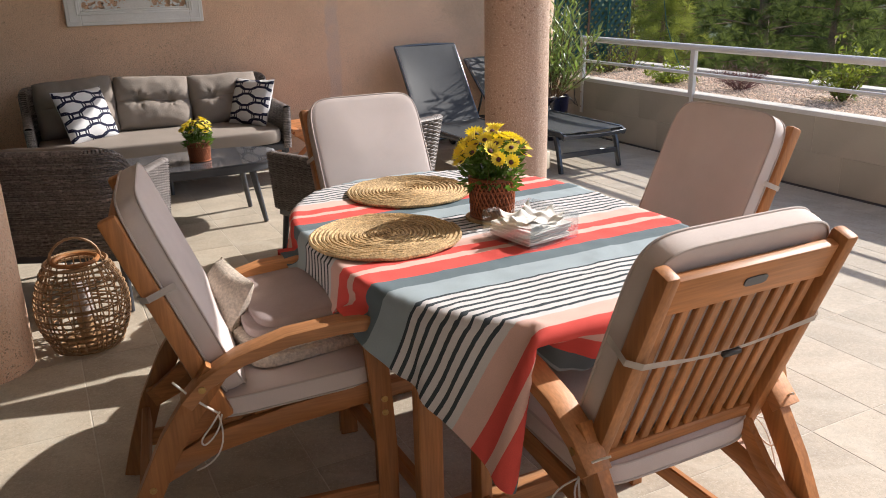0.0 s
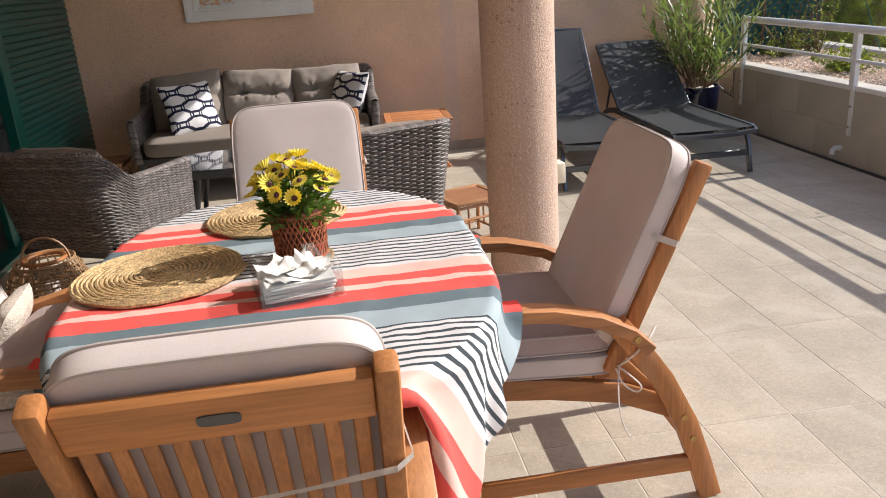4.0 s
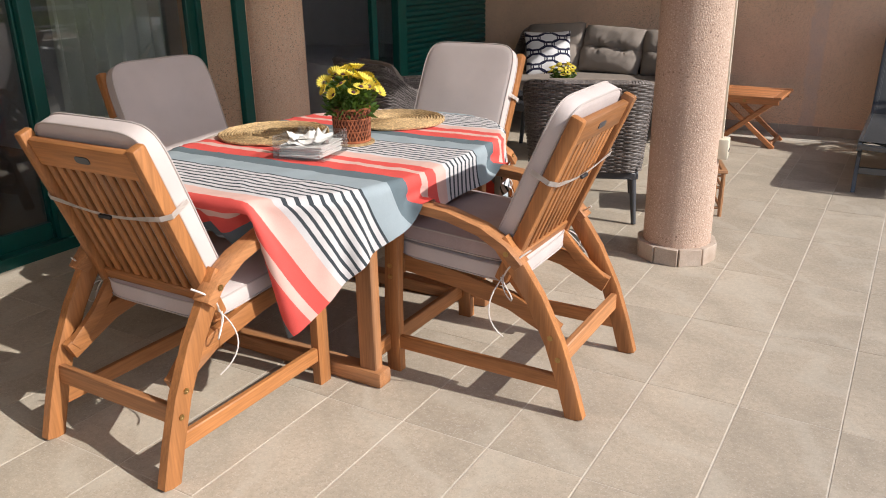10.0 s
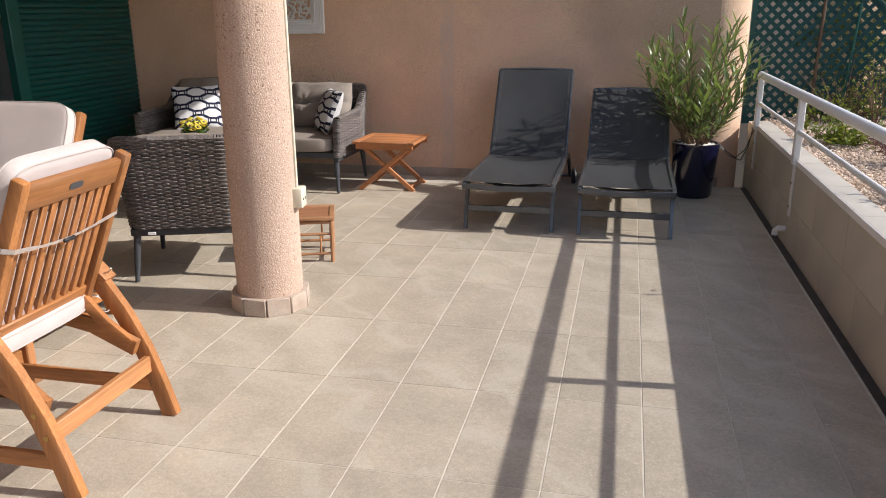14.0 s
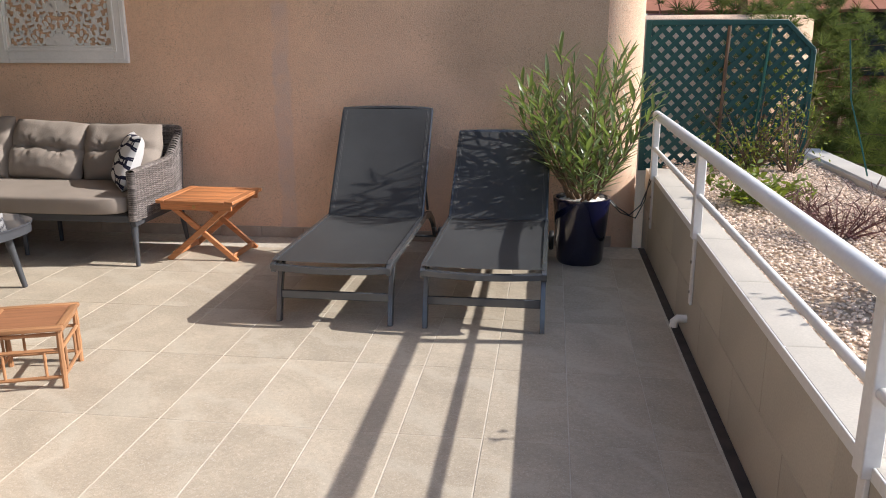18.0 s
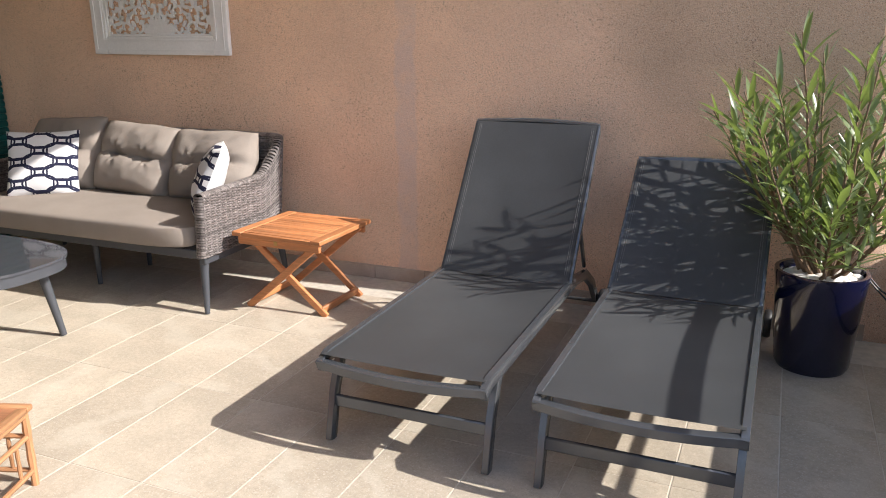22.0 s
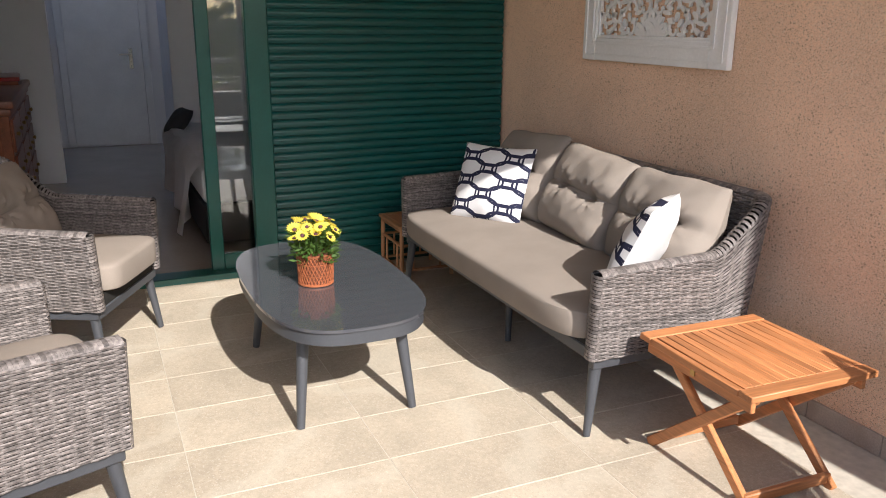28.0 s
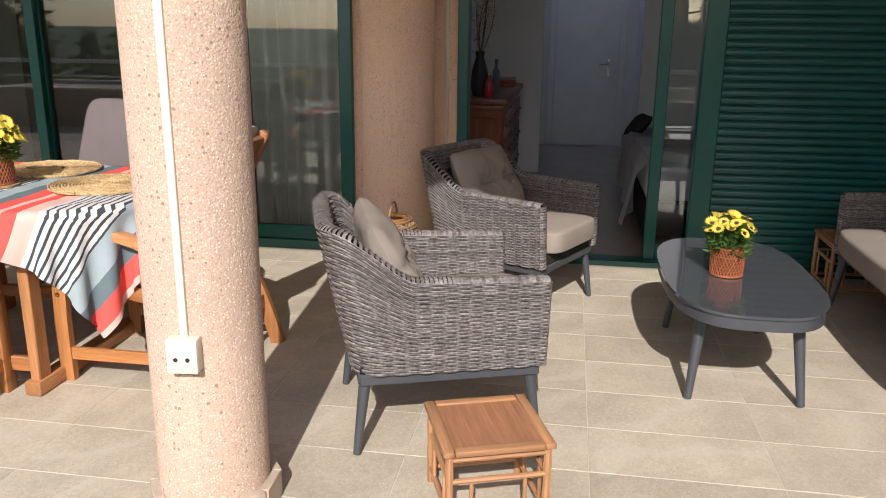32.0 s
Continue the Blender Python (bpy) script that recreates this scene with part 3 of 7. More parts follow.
def water_stain(m):
    """A grey-brown water stain of ragged outline on the upper wall near its outer end."""
    t = m.node_tree
    b_ = t.nodes["Principled BSDF"]
    src = b_.inputs["Base Color"].links[0].from_socket
    tc = [n for n in t.nodes if n.type == "TEX_COORD"][0]
    nz = t.nodes.new("ShaderNodeTexNoise")
    nz.inputs["Scale"].default_value, nz.inputs["Detail"].default_value = 1.6, 5
    t.links.new(tc.outputs["Object"], nz.inputs["Vector"])
    sep = t.nodes.new("ShaderNodeSeparateXYZ")
    t.links.new(tc.outputs["Object"], sep.inputs[0])

    def ramp(src_, a, c):
        q = t.nodes.new("ShaderNodeMapRange")
        q.interpolation_type = "SMOOTHSTEP"
        q.inputs["From Min"].default_value, q.inputs["From Max"].default_value = a, c
        t.links.new(src_, q.inputs["Value"])
        return q.outputs[0]

    def op(kind, a, c):
        q = t.nodes.new("ShaderNodeMath")
        q.operation = kind
        for i, v in enumerate((a, c)):
            if isinstance(v, (int, float)):
                q.inputs[i].default_value = v
            else:
                t.links.new(v, q.inputs[i])
        return q.outputs[0]
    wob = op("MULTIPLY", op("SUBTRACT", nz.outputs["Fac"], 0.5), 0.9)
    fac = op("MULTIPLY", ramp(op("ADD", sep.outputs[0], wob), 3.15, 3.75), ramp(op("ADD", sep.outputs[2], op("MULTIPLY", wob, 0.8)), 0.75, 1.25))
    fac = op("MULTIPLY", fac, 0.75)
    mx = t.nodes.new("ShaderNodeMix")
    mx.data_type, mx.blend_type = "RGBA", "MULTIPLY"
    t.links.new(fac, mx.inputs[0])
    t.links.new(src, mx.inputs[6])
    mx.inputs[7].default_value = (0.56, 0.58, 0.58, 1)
    # a greyish vertical seam of patched render, ragged at its edges
    n2 = t.nodes.new("ShaderNodeTexNoise")
    n2.inputs["Scale"].default_value, n2.inputs["Detail"].default_value = 11.0, 5
    t.links.new(tc.outputs["Object"], n2.inputs["Vector"])
    off = op("ABSOLUTE", op("SUBTRACT", op("ADD", sep.outputs[0], op("MULTIPLY", op("SUBTRACT", n2.outputs["Fac"], 0.5), 0.09)), 2.353), 0.0)
    seam = op("MULTIPLY", ramp(off, 0.066, 0.046), op("ADD", op("MULTIPLY", ramp(n2.outputs["Fac"], 0.30, 0.62), 0.35), 0.22))
    m2 = t.nodes.new("ShaderNodeMix")
    m2.data_type = "RGBA"
    t.links.new(seam, m2.inputs[0])
    t.links.new(mx.outputs[2], m2.inputs[6])
    m2.inputs[7].default_value = (0.70, 0.545, 0.48, 1)
    t.links.new(m2.outputs[2], b_.inputs["Base Color"])
    return m


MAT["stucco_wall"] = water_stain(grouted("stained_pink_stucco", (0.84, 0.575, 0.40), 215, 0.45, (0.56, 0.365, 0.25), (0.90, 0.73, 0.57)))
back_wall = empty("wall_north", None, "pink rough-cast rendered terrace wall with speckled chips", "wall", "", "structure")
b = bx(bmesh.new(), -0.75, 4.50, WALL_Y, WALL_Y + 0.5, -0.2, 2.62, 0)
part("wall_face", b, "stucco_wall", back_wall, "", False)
b = bmesh.new()
lathe(b, ((0.25, -0.2), (0.25, 2.62)), 40, Matrix.Translation((4.50, WALL_Y + 0.25, 0)))
part("rounded_end", b, "stucco", back_wall, "rounded wall end of pale pink render")
b = bmesh.new()
for i in range(17):
    x0 = -0.6 + i * TW
    bx(b, x0 + 0.0015, x0 + TW - 0.0015, WALL_Y - 0.011, WALL_Y + 0.002, 0.0, 0.075, 0.0015)
tagged(part("baseboard", b, "skirting"), "beige tile skirting along the terrace wall", "skirting", "", "structure")

# roof slab over the house side of the terrace, and a plain wall behind the walker
_roof = box1(FAC_X - 0.3, 2.95, -4.2, WALL_Y + 0.5, 2.5, 2.75, 0.01)
# gap left over the corridor: unseen opening added to bring in sky light
bx(_roof, FAC_X - 6.0, FAC_X - 0.301, -4.2, 4.12, 2.5, 2.75, 0)
bx(_roof, FAC_X - 6.0, FAC_X - 0.301, 5.16, WALL_Y + 0.7, 2.5, 2.75, 0)
bx(_roof, -4.2, FAC_X - 0.301, 4.12, 5.16, 2.5, 2.75, 0)
structure("ceiling", _roof, "soffit", "plain rendered soffit over the terrace", "ceiling")
# assumed end wall, out of view; kept low to admit southern sky light
structure("wall_south", box1(FAC_X - 0.2, PAR_X + 0.3, -4.3, -4.0, -0.2, 1.0, 0), "stucco", "low pink rendered wall, unseen, added to close the terrace", "wall")

# unseen wall added to keep direct sun out of the roof opening
structure("wall_upper", box1(-4.19, -4.0, 3.7, 5.6, 2.76, 4.1, 0), "stucco", "added wall, out of sight, that keeps sun out of the roof opening", "wall")

# facade: piers between the glazed openings, at x = FAC_X
facade = empty("wall_west", None, "pink rendered house facade between the glazed doors", "wall", "", "structure")
for nm, y0, y1, z0, z1 in (("pier", 3.17, 3.775, -0.2, 2.5), ("pier", -4.2, -1.05, -0.2, 2.5), ("lintel", -1.05, 3.17, 2.2, 2.5), ("lintel", 3.775, 6.68, 2.2, 2.5), ("sill_wall", -1.05, 6.68, -0.25, -0.01)):
    part(nm, bx(bmesh.new(), FAC_X - 0.22, FAC_X, y0, y1, z0, z1, 0), "stucco", facade, "", False)

part("reveal", bx(bmesh.new(), FAC_X, -0.362, 3.135, 3.30, -0.2, 2.5, 0.004), "stucco", facade, "", False)
part("shutter_guide", box1(-0.360, -0.318, 3.128, 3.205, 0.0, 2.5, 0.004), "green", facade, "dark green shutter guide at the reveal's edge")

# columns
b = bmesh.new()
column = empty("column", Matrix.Translation((2.171, 3.447, 0)), "round pink rough-cast terrace column on an octagonal stone base", "column", "terrace columns", "structure")
lathe(b, ((0.160, 0.0), (0.160, 1.2), (0.159, 2.5)), 48)
part("shaft", b, "column", column)
b = bmesh.new()
for k in range(10):
    a = 2 * math.pi * k / 10
    q = block(0.110, 0.03, 0.085, 0.003)
    add(b, q, Matrix.Rotation(a, 4, "Z") @ Matrix.Translation((0, -0.170, 0.0425)))
lathe(b, ((0.170, 0.0), (0.170, 0.08)), 20)
part("base", b, "skirting", column, "pale stone base of ten tile pieces")
b = bmesh.new()
column_b = empty("column", Matrix.Translation((-0.385, 3.46, 0)), "round pink rough-cast column against the facade", "column", "terrace columns", "structure")
lathe(b, ((0.211, 0.0), (0.209, 1.2), (0.206, 2.5)), 48)
# paler render than the free column's, making up for weak light under the roof
part("shaft", b, "stucco", column_b)
# cable duct and socket on the free column, duct on the facade
duct = empty("cable_duct", Matrix.Translation((2.171, 3.447, 0)), "cream plastic cable duct running down the column", "cable duct")
ang = radians(7)
dx, dy = math.cos(ang), math.sin(ang)
part("duct", beam(bmesh.new(), (0.161 * dx, 0.161 * dy, 0.59), (0.158 * dx, 0.158 * dy, 2.5), 0.022, 0.016, (dx, dy, 0), 0.002), "cream_plastic", duct)
sock = empty("socket_outlet", Matrix.Translation((2.171, 3.447, 0.545)) @ Matrix.Rotation(ang, 4, "Z"), "cream double socket outlet on the column", "socket")
part("box", box1(0.148, 0.198, -0.042, 0.042, -0.045, 0.05, 0.006, 2), "cream_plastic", sock)
for yy in (-0.016, 0.016):
    q = bmesh.new()
    lathe(q, ((0.006, 0.0), (0.006, 0.003)), 12, Matrix.Translation((0.197, yy, -0.004)) @ Matrix.Rotation(radians(90), 4, "Y"))
    part("hole", q, "black", sock, "dark socket hole")
part("duct", box1(FAC_X, FAC_X + 0.014, 3.70, 3.72, 0.0, 2.4, 0.002), "cream_plastic", empty("cable_duct", None, "cream cable duct on the facade beside the column", "cable duct"))

# parapet with tiled face, coping and drain channel
parapet = empty("parapet", None, "low beige tiled parapet of the terrace", "parapet", "", "structure")
part("core", box1(PAR_X - 0.0015, PAR_X + 0.125, -4.0, 6.86, -0.25, PAR_Z - 0.03, 0), "grout", parapet)
part("edge_trim", box1(PAR_X - 0.0075, PAR_X + 0.006, -4.0, 6.66, PAR_Z - 0.034, PAR_Z - 0.001, 0.002), "white_metal", parapet, "white edge trim along the coping")
drain = structure("drain_channel", box1(PAR_X - 0.046, PAR_X - 0.004, -4.0, WALL_Y - 0.02, -0.002, 0.003, 0.001), "drain", "dark open drain channel along the parapet", "drain")


# ---- white rail on the parapet ----
RX = 4.80
rail = empty("railing", None, "white painted tubular metal railing on the parapet", "railing")
q = tube(bmesh.new(), [(RX, -4.0, 0.908), (RX, 6.44, 0.908)], 0.027, 14)
part("top_rail", q, "white_metal", rail)
q = tube(bmesh.new(), [(RX, -4.0, 0.703), (RX, 6.44, 0.703)], 0.014, 10)
part("mid_rail", q, "white_metal", rail)
for yy in (-2.93, -0.96, 1.01, 2.98, 4.95, 6.42):
    p = part("post", box1(RX - 0.019, RX + 0.019, yy - 0.025, yy + 0.025, PAR_Z - 0.03, 0.893, 0.003), "white_metal", rail)
    part("strap", box1(PAR_X - 0.016, PAR_X - 0.004, yy - 0.018, yy + 0.018, 0.2, PAR_Z + 0.04, 0.002), "white_metal", p)
    for zz in (0.26, 0.40):
        part("bolt", lathe(bmesh.new(), ((0.008, 0.0), (0.008, 0.006)), 8, Matrix.Translation((PAR_X - 0.022, yy, zz)) @ Matrix.Rotation(radians(90), 4, "Y")), "chrome", p)
q = bmesh.new()
tube(q, [(PAR_X, 5.03, 0.10), (PAR_X - 0.045, 5.03, 0.10), (PAR_X - 0.06, 5.03, 0.085), (PAR_X - 0.06, 5.03, 0.06)], 0.02, 10)
spout = tagged(part("spout", q, "white_metal"), "white plastic drain spout in the parapet face", "spout")


# ---- glazed doors and roller shutter ----
def leaf(parent, y0, y1, x, z0=0.06, z1=2.18, st=0.07, name="door_leaf"):
    """A sliding glazed leaf in green metal."""
    b = bmesh.new()
    d = 0.02
    for a, c in ((y0, y0 + st), (y1 - st, y1)):
        bx(b, x - d, x + d, a, c, z0, z1, 0.004)
    for a, c in ((z0, z0 + 0.09), (z1 - 0.07, z1)):
        bx(b, x - d + 0.001, x + d - 0.001, y0 + st, y1 - st, a, c, 0.003)
    f = part(name, b, "green", parent, "dark green metal sash")
    g = part("pane", box1(x - 0.003, x + 0.003, y0 + st - 0.005, y1 - st + 0.005, z0 + 0.085, z1 - 0.065, 0), "glass", f, "clear glass pane")
    g.visible_shadow = False
    return f


win = empty("window_1", None, "dark green sliding glass doors of the living room, closed", "window", "", "structure")
b = bmesh.new()
bx(b, FAC_X - 0.10, FAC_X + 0.02, -1.05, 3.17, -0.01, 0.06, 0.004)
bx(b, FAC_X - 0.10, FAC_X + 0.02, -1.05, 3.17, 2.15, 2.2, 0.004)
part("track", b, "green", win)
for a, c in ((3.10, 3.17), (-1.05, -0.98)):
    part("jamb", box1(FAC_X - 0.10, FAC_X + 0.02, a, c, 0.06, 2.15, 0.004), "green", win)
leaf(win, 2.02, 3.11, FAC_X - 0.02)
leaf(win, 0.98, 2.08, FAC_X - 0.065)
leaf(win, -0.98, 1.04, FAC_X - 0.02)
door = empty("door_1", None, "dark green sliding glass door of the bedroom, standing open", "door", "", "structure")
b = bmesh.new()
bx(b, FAC_X - 0.10, FAC_X + 0.03, 3.775, 6.68, -0.01, 0.035, 0.004)
bx(b, FAC_X - 0.10, FAC_X + 0.03, 3.775, 6.68, 2.15, 2.2, 0.004)
part("track", b, "green", door)
part("jamb", box1(FAC_X - 0.10, FAC_X + 0.03, 3.775, 3.84, 0.035, 2.15, 0.004), "green", door)
leaf(door, 4.93, 6.60, FAC_X - 0.06, 0.035)
part("shutter_guide", box1(FAC_X - 0.02, FAC_X + 0.05, 5.165, 5.285, 0.0, 2.2, 0.006), "green", door, "dark green shutter guide post")
shutter = empty("roller_shutter", None, "dark green slatted roller shutter, lowered over half the door", "shutter")
b = bmesh.new()
sx = FAC_X + 0.045
for i in range(50):
    z = 0.02 + i * 0.0442
    q = bmesh.new()
    sec = [(0.0, -0.0205), (0.010, -0.015), (0.013, 0.0), (0.010, 0.013), (0.002, 0.0205)]
    g = [[q.verts.new((sx - 0.01 + sx_, yy, z + 0.02 + sz_)) for sx_, sz_ in sec] for yy in (5.285, 6.665)]
    for k in range(len(sec) - 1):
        q.faces.new((g[0][k], g[1][k], g[1][k + 1], g[0][k + 1]))
    part("slat", q, "shutter", shutter)
part("shutter_back", box1(sx - 0.02, sx - 0.012, 5.285, 6.665, 0.0, 2.2, 0), "shutter", shutter)


# ---- wicker weave ----
def weave(f, length, height, ta, tb, pitch=0.040, row=0.0082, amp=0.0024, smooth_rows=True):
    """Strands woven over a surface f(s, h) -> (place, normal): s in metres along, h from 0 to 1 up."""
    verts, faces = [], []
    nr = max(4, int(round(height / row)))
    ns = max(12, int(round(length / pitch * 4)))
    for j in range(nr):
        base = len(verts)
        for i in range(ns + 1):
            s = length * i / ns
            ph = max(-1.0, min(1.0, 1.7 * math.cos(math.pi * (i / 4 + j))))
            for hh, bul in ((0.01, -0.0022), (0.30, 0.0010), (0.70, 0.0010), (0.99, -0.0022)):
                h = min(1.0, max(0.0, (j + 0.5 + (hh - 0.5) * (1.0 + 0.30 * ph)) / nr))
                p, n = f(s, h)
                verts.append(p + n * (amp * ph + bul + 0.002))
        for i in range(ns):
            for k in range(3):
                a = base + i * 4 + k
                faces.append((a, a + 4, a + 5, a + 1))
    b = bmesh.new()
    vs = [b.verts.new(v) for v in verts]
    for q in faces:
        b.faces.new([vs[i] for i in q])
    return b


def shell(W, D, z0, arm, back, r, lean, flare, th):
    """The U-shaped shell of a woven seat, open to +y: returns f(s, h, side) and its length."""
    hw = W / 2
    L1 = D - r
    L2 = math.pi / 2 * r
    L3 = W - 2 * r
    total = 2 * L1 + 2 * L2 + L3

    def plan(s):
        if s < L1:
            return Vector((hw, D - s, 0)), Vector((1, 0, 0))
        s -= L1
        if s < L2:
            a = s / r
            return Vector((hw - r + r * math.cos(a), r - r * math.sin(a), 0)), Vector((math.cos(a), -math.sin(a), 0))
        s -= L2
        if s < L3:
            return Vector((hw - r - s, 0, 0)), Vector((0, -1, 0))
        s -= L3
        if s < L2:
            a = s / r
            return Vector((-hw + r - r * math.sin(a), r - r * math.cos(a), 0)), Vector((-math.sin(a), -math.cos(a), 0))
        s -= L2
        return Vector((-hw, r + s, 0)), Vector((-1, 0, 0))

    def top(y):
        t = min(1.0, max(0.0, 1 - (y - 0.02) / (0.30 * D + 0.02)))
        t = t * t * (3 - 2 * t)
        return arm + 0.02 * (1 - y / D) + (back - arm) * t

    def f(s, h, side=1):
        p, n = plan(s)
        zt = top(p.y)
        z = z0 + (zt - z0) * h
        k = (z - z0) / (back - z0)
        back_w = min(1.0, max(0.0, 1 - p.y / (0.5 * D)))
        q = p + Vector((n.x * flare * k, -lean * k * back_w ** 1.0, z))
        if side < 0:
            q = q - n * th
        nn = Vector((n.x, n.y, 0.0))
        return q, (nn if side > 0 else -nn)
    return f, total


def woven_body(parent, W, D, z0, arm, back, r, lean, flare, th):
    shift = Matrix.Translation((0, -D / 2, 0))
    f, L = shell(W, D, z0, arm, back, r, lean, flare, th)
    first = part("outer_weave", weave(lambda s, h: f(s, h, 1), L, (arm + back) / 2 - z0, 0, 0), "wicker", parent)

    def inner(s, h):
        p, n = f(s, h, -1)
        return p, n
    part("inner_weave", weave(inner, L, (arm + back) / 2 - z0, 0, 0), "wicker", parent)
    # near-black core between, painting the shade of the gaps; rim and front edges
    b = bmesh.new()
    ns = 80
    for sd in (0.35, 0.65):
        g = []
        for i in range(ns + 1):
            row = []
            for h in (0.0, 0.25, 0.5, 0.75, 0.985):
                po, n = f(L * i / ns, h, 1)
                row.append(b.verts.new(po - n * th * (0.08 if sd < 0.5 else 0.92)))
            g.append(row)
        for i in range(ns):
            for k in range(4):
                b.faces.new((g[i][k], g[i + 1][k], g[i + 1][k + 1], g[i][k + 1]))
    part("core", b, "wicker_inner_shade", parent)
    # rolled rim of close strands
    b = bmesh.new()
    n = int(L / 0.012)
    for i in range(n):
        s = L * (i + 0.5) / n
        p0, nr = f(s, 1.0, 1)
        p1, _ = f(s, 1.0, -1)
        t, _ = f(min(L, s + 0.01), 1.0, 1)
        side = (t - p0).normalized() * 0.0058
        pts = []
        for a in range(6):
            ang_ = math.pi * a / 5
            c = (p0 + p1) / 2
            pts.append(c + nr * (th / 2 + 0.004) * math.cos(ang_) + Vector((0, 0, 0.016 * math.sin(ang_) - 0.004)))
        vs = [(b.verts.new(p - side), b.verts.new(p + Vector((0, 0, 0.0)) + side)) for p in pts]
        for a in range(5):
            b.faces.new((vs[a][0], vs[a][1], vs[a + 1][1], vs[a + 1][0]))
    part("rim_weave", b, "wicker", parent)
    for s, sg in ((0.0, 1), (L, -1)):
        b = bmesh.new()
        n = int((arm - z0) / 0.0125)
        for j in range(n):
            h = (j + 0.5) / n
            p0, nr = f(s, h, 1)
            p1, _ = f(s, h, -1)
            pts = []
            for a in range(6):
                ang_ = math.pi * a / 5
                pts.append((p0 + p1) / 2 + nr * (th / 2 + 0.004) * math.cos(ang_) + Vector((0, 0.014 * math.sin(ang_), 0)))
            vs = [(b.verts.new(p - Vector((0, 0, 0.0053))), b.verts.new(p + Vector((0, 0, 0.0053)))) for p in pts]
            for a in range(5):
                b.faces.new((vs[a][0], vs[a][1], vs[a + 1][1], vs[a + 1][0]))
        part("arm_front_weave", b, "wicker", parent)
    for o in parent.children:
        if o.name.split(".")[0] in ("outer_weave", "inner_weave", "core", "rim_weave", "arm_front_weave"):
            o.matrix_basis = shift


def tapered_leg(parent, x, y, z1, dx, dy, r0=0.021, r1=0.013):
    part("leg", tube(bmesh.new(), [(x + dx, y + dy, 0.004), (x, y, z1)], [r1, r0], 14), "anthracite", parent)


def armchair(m, label):
    """A grey woven garden armchair with taupe cushions, facing +y; the origin lies on the floor at the middle."""
    e = empty("armchair", m, label, "armchair", "woven lounge set")
    W, D = 0.61, 0.64
    body = part("seat_base", box1(-W / 2 + 0.02, W / 2 - 0.02, -D / 2 + 0.02, D / 2 - 0.01, 0.275, 0.345, 0.012, 2), "wicker_inner_shade", e)
    woven_body(e, W, D, 0.29, 0.60, 0.765, 0.10, 0.10, 0.04, 0.05)
    fr = bmesh.new()
    for x in (-W / 2 + 0.03, W / 2 - 0.03):
        beam(fr, (x, -D / 2 + 0.02, 0.272), (x, D / 2 - 0.01, 0.272), 0.03, 0.04)
    for y in (-D / 2 + 0.03, D / 2 - 0.02):
        beam(fr, (-W / 2 + 0.03, y, 0.27), (W / 2 - 0.03, y, 0.27), 0.03, 0.038)
    part("frame", fr, "anthracite", e, "anthracite metal seat frame")
    for x in (-1, 1):
        for y in (-1, 1):
            tapered_leg(e, x * (W / 2 - 0.045), y * (D / 2 - 0.04), 0.27, x * 0.02, y * 0.035)
    c = part("seat_cushion", pad(W - 0.13, D + 0.0, 0.115, 0.05, 0.02, 3), "taupe", e, "taupe canvas seat cushion")
    c.matrix_basis = Matrix.Translation((0, 0.05, 0.345))
    bc = part("back_cushion", tufted(0.50, 0.40, 0.14, 5, 0.045), "taupe", e, "taupe tufted back cushion")
    bc.matrix_basis = pose(0, -D / 2 + 0.155, 0.605, -63, 0, 0) @ pose(0, 0, 0, 0, 0, 180)
    return e


def sofa(m):
    e = empty("sofa", m, "grey woven three-seat garden sofa with taupe cushions against the wall", "sofa", "woven lounge set")
    W, D = 1.76, 0.70
    part("seat_base", box1(-W / 2 + 0.02, W / 2 - 0.02, -D / 2 + 0.02, D / 2 - 0.01, 0.285, 0.345, 0.012, 2), "wicker_inner_shade", e)
    woven_body(e, W, D, 0.29, 0.595, 0.768, 0.10, 0.05, 0.02, 0.05)
    fr = bmesh.new()
    for x in (-W / 2 + 0.03, W / 2 - 0.03):
        beam(fr, (x, -D / 2 + 0.02, 0.272), (x, D / 2 - 0.01, 0.272), 0.03, 0.04)
    for y in (-D / 2 + 0.03, D / 2 - 0.02):
        beam(fr, (-W / 2 + 0.03, y, 0.30), (W / 2 - 0.03, y, 0.30), 0.03, 0.045)
    part("frame", fr, "anthracite", e, "anthracite metal seat frame")
    for x in (-1, 0, 1):
        for y in (-1, 1):
            tapered_leg(e, x * (W / 2 - 0.045), y * (D / 2 - (0.04 if x else 0.16)), 0.29, x * 0.02, (y * 0.035 if x else 0), 0.024 if x else 0.018)
    c = part("seat_cushion", pad(W - 0.115, D - 0.02, 0.115, 0.055, 0.02, 9), "taupe", e, "taupe canvas bench cushion")
    c.matrix_basis = Matrix.Translation((0, 0.075, 0.330))
    for i, x in enumerate((-0.535, 0.0, 0.535)):
        bc = part("back_cushion", tufted(0.55, (0.40, 0.42, 0.44)[i], 0.19, 7 + 3 * i, (0.055, 0.08, 0.055)[i], (0.3, 0, -0.4)[i]), "taupe", e, "taupe tufted back cushion")
        bc.matrix_basis = pose(x, -D / 2 + 0.165, 0.632 + 0.006 * i, -68, 0, 0) @ pose(0, 0, 0, 0, 0, 180 + (2.5, -3, 1)[i])
    return e


sofa_ob = sofa(Matrix.Translation((0.79, 6.195, 0)) @ Matrix.Rotation(math.pi, 4, "Z"))
arm_a = armchair(pose(0.130, 4.190, 0, 0, 0, -26), "grey woven garden armchair with taupe cushions by the open door")
arm_b = armchair(pose(1.477, 3.997, 0, 0, 0, 19.6), "grey woven garden armchair with taupe cushions beside the column")
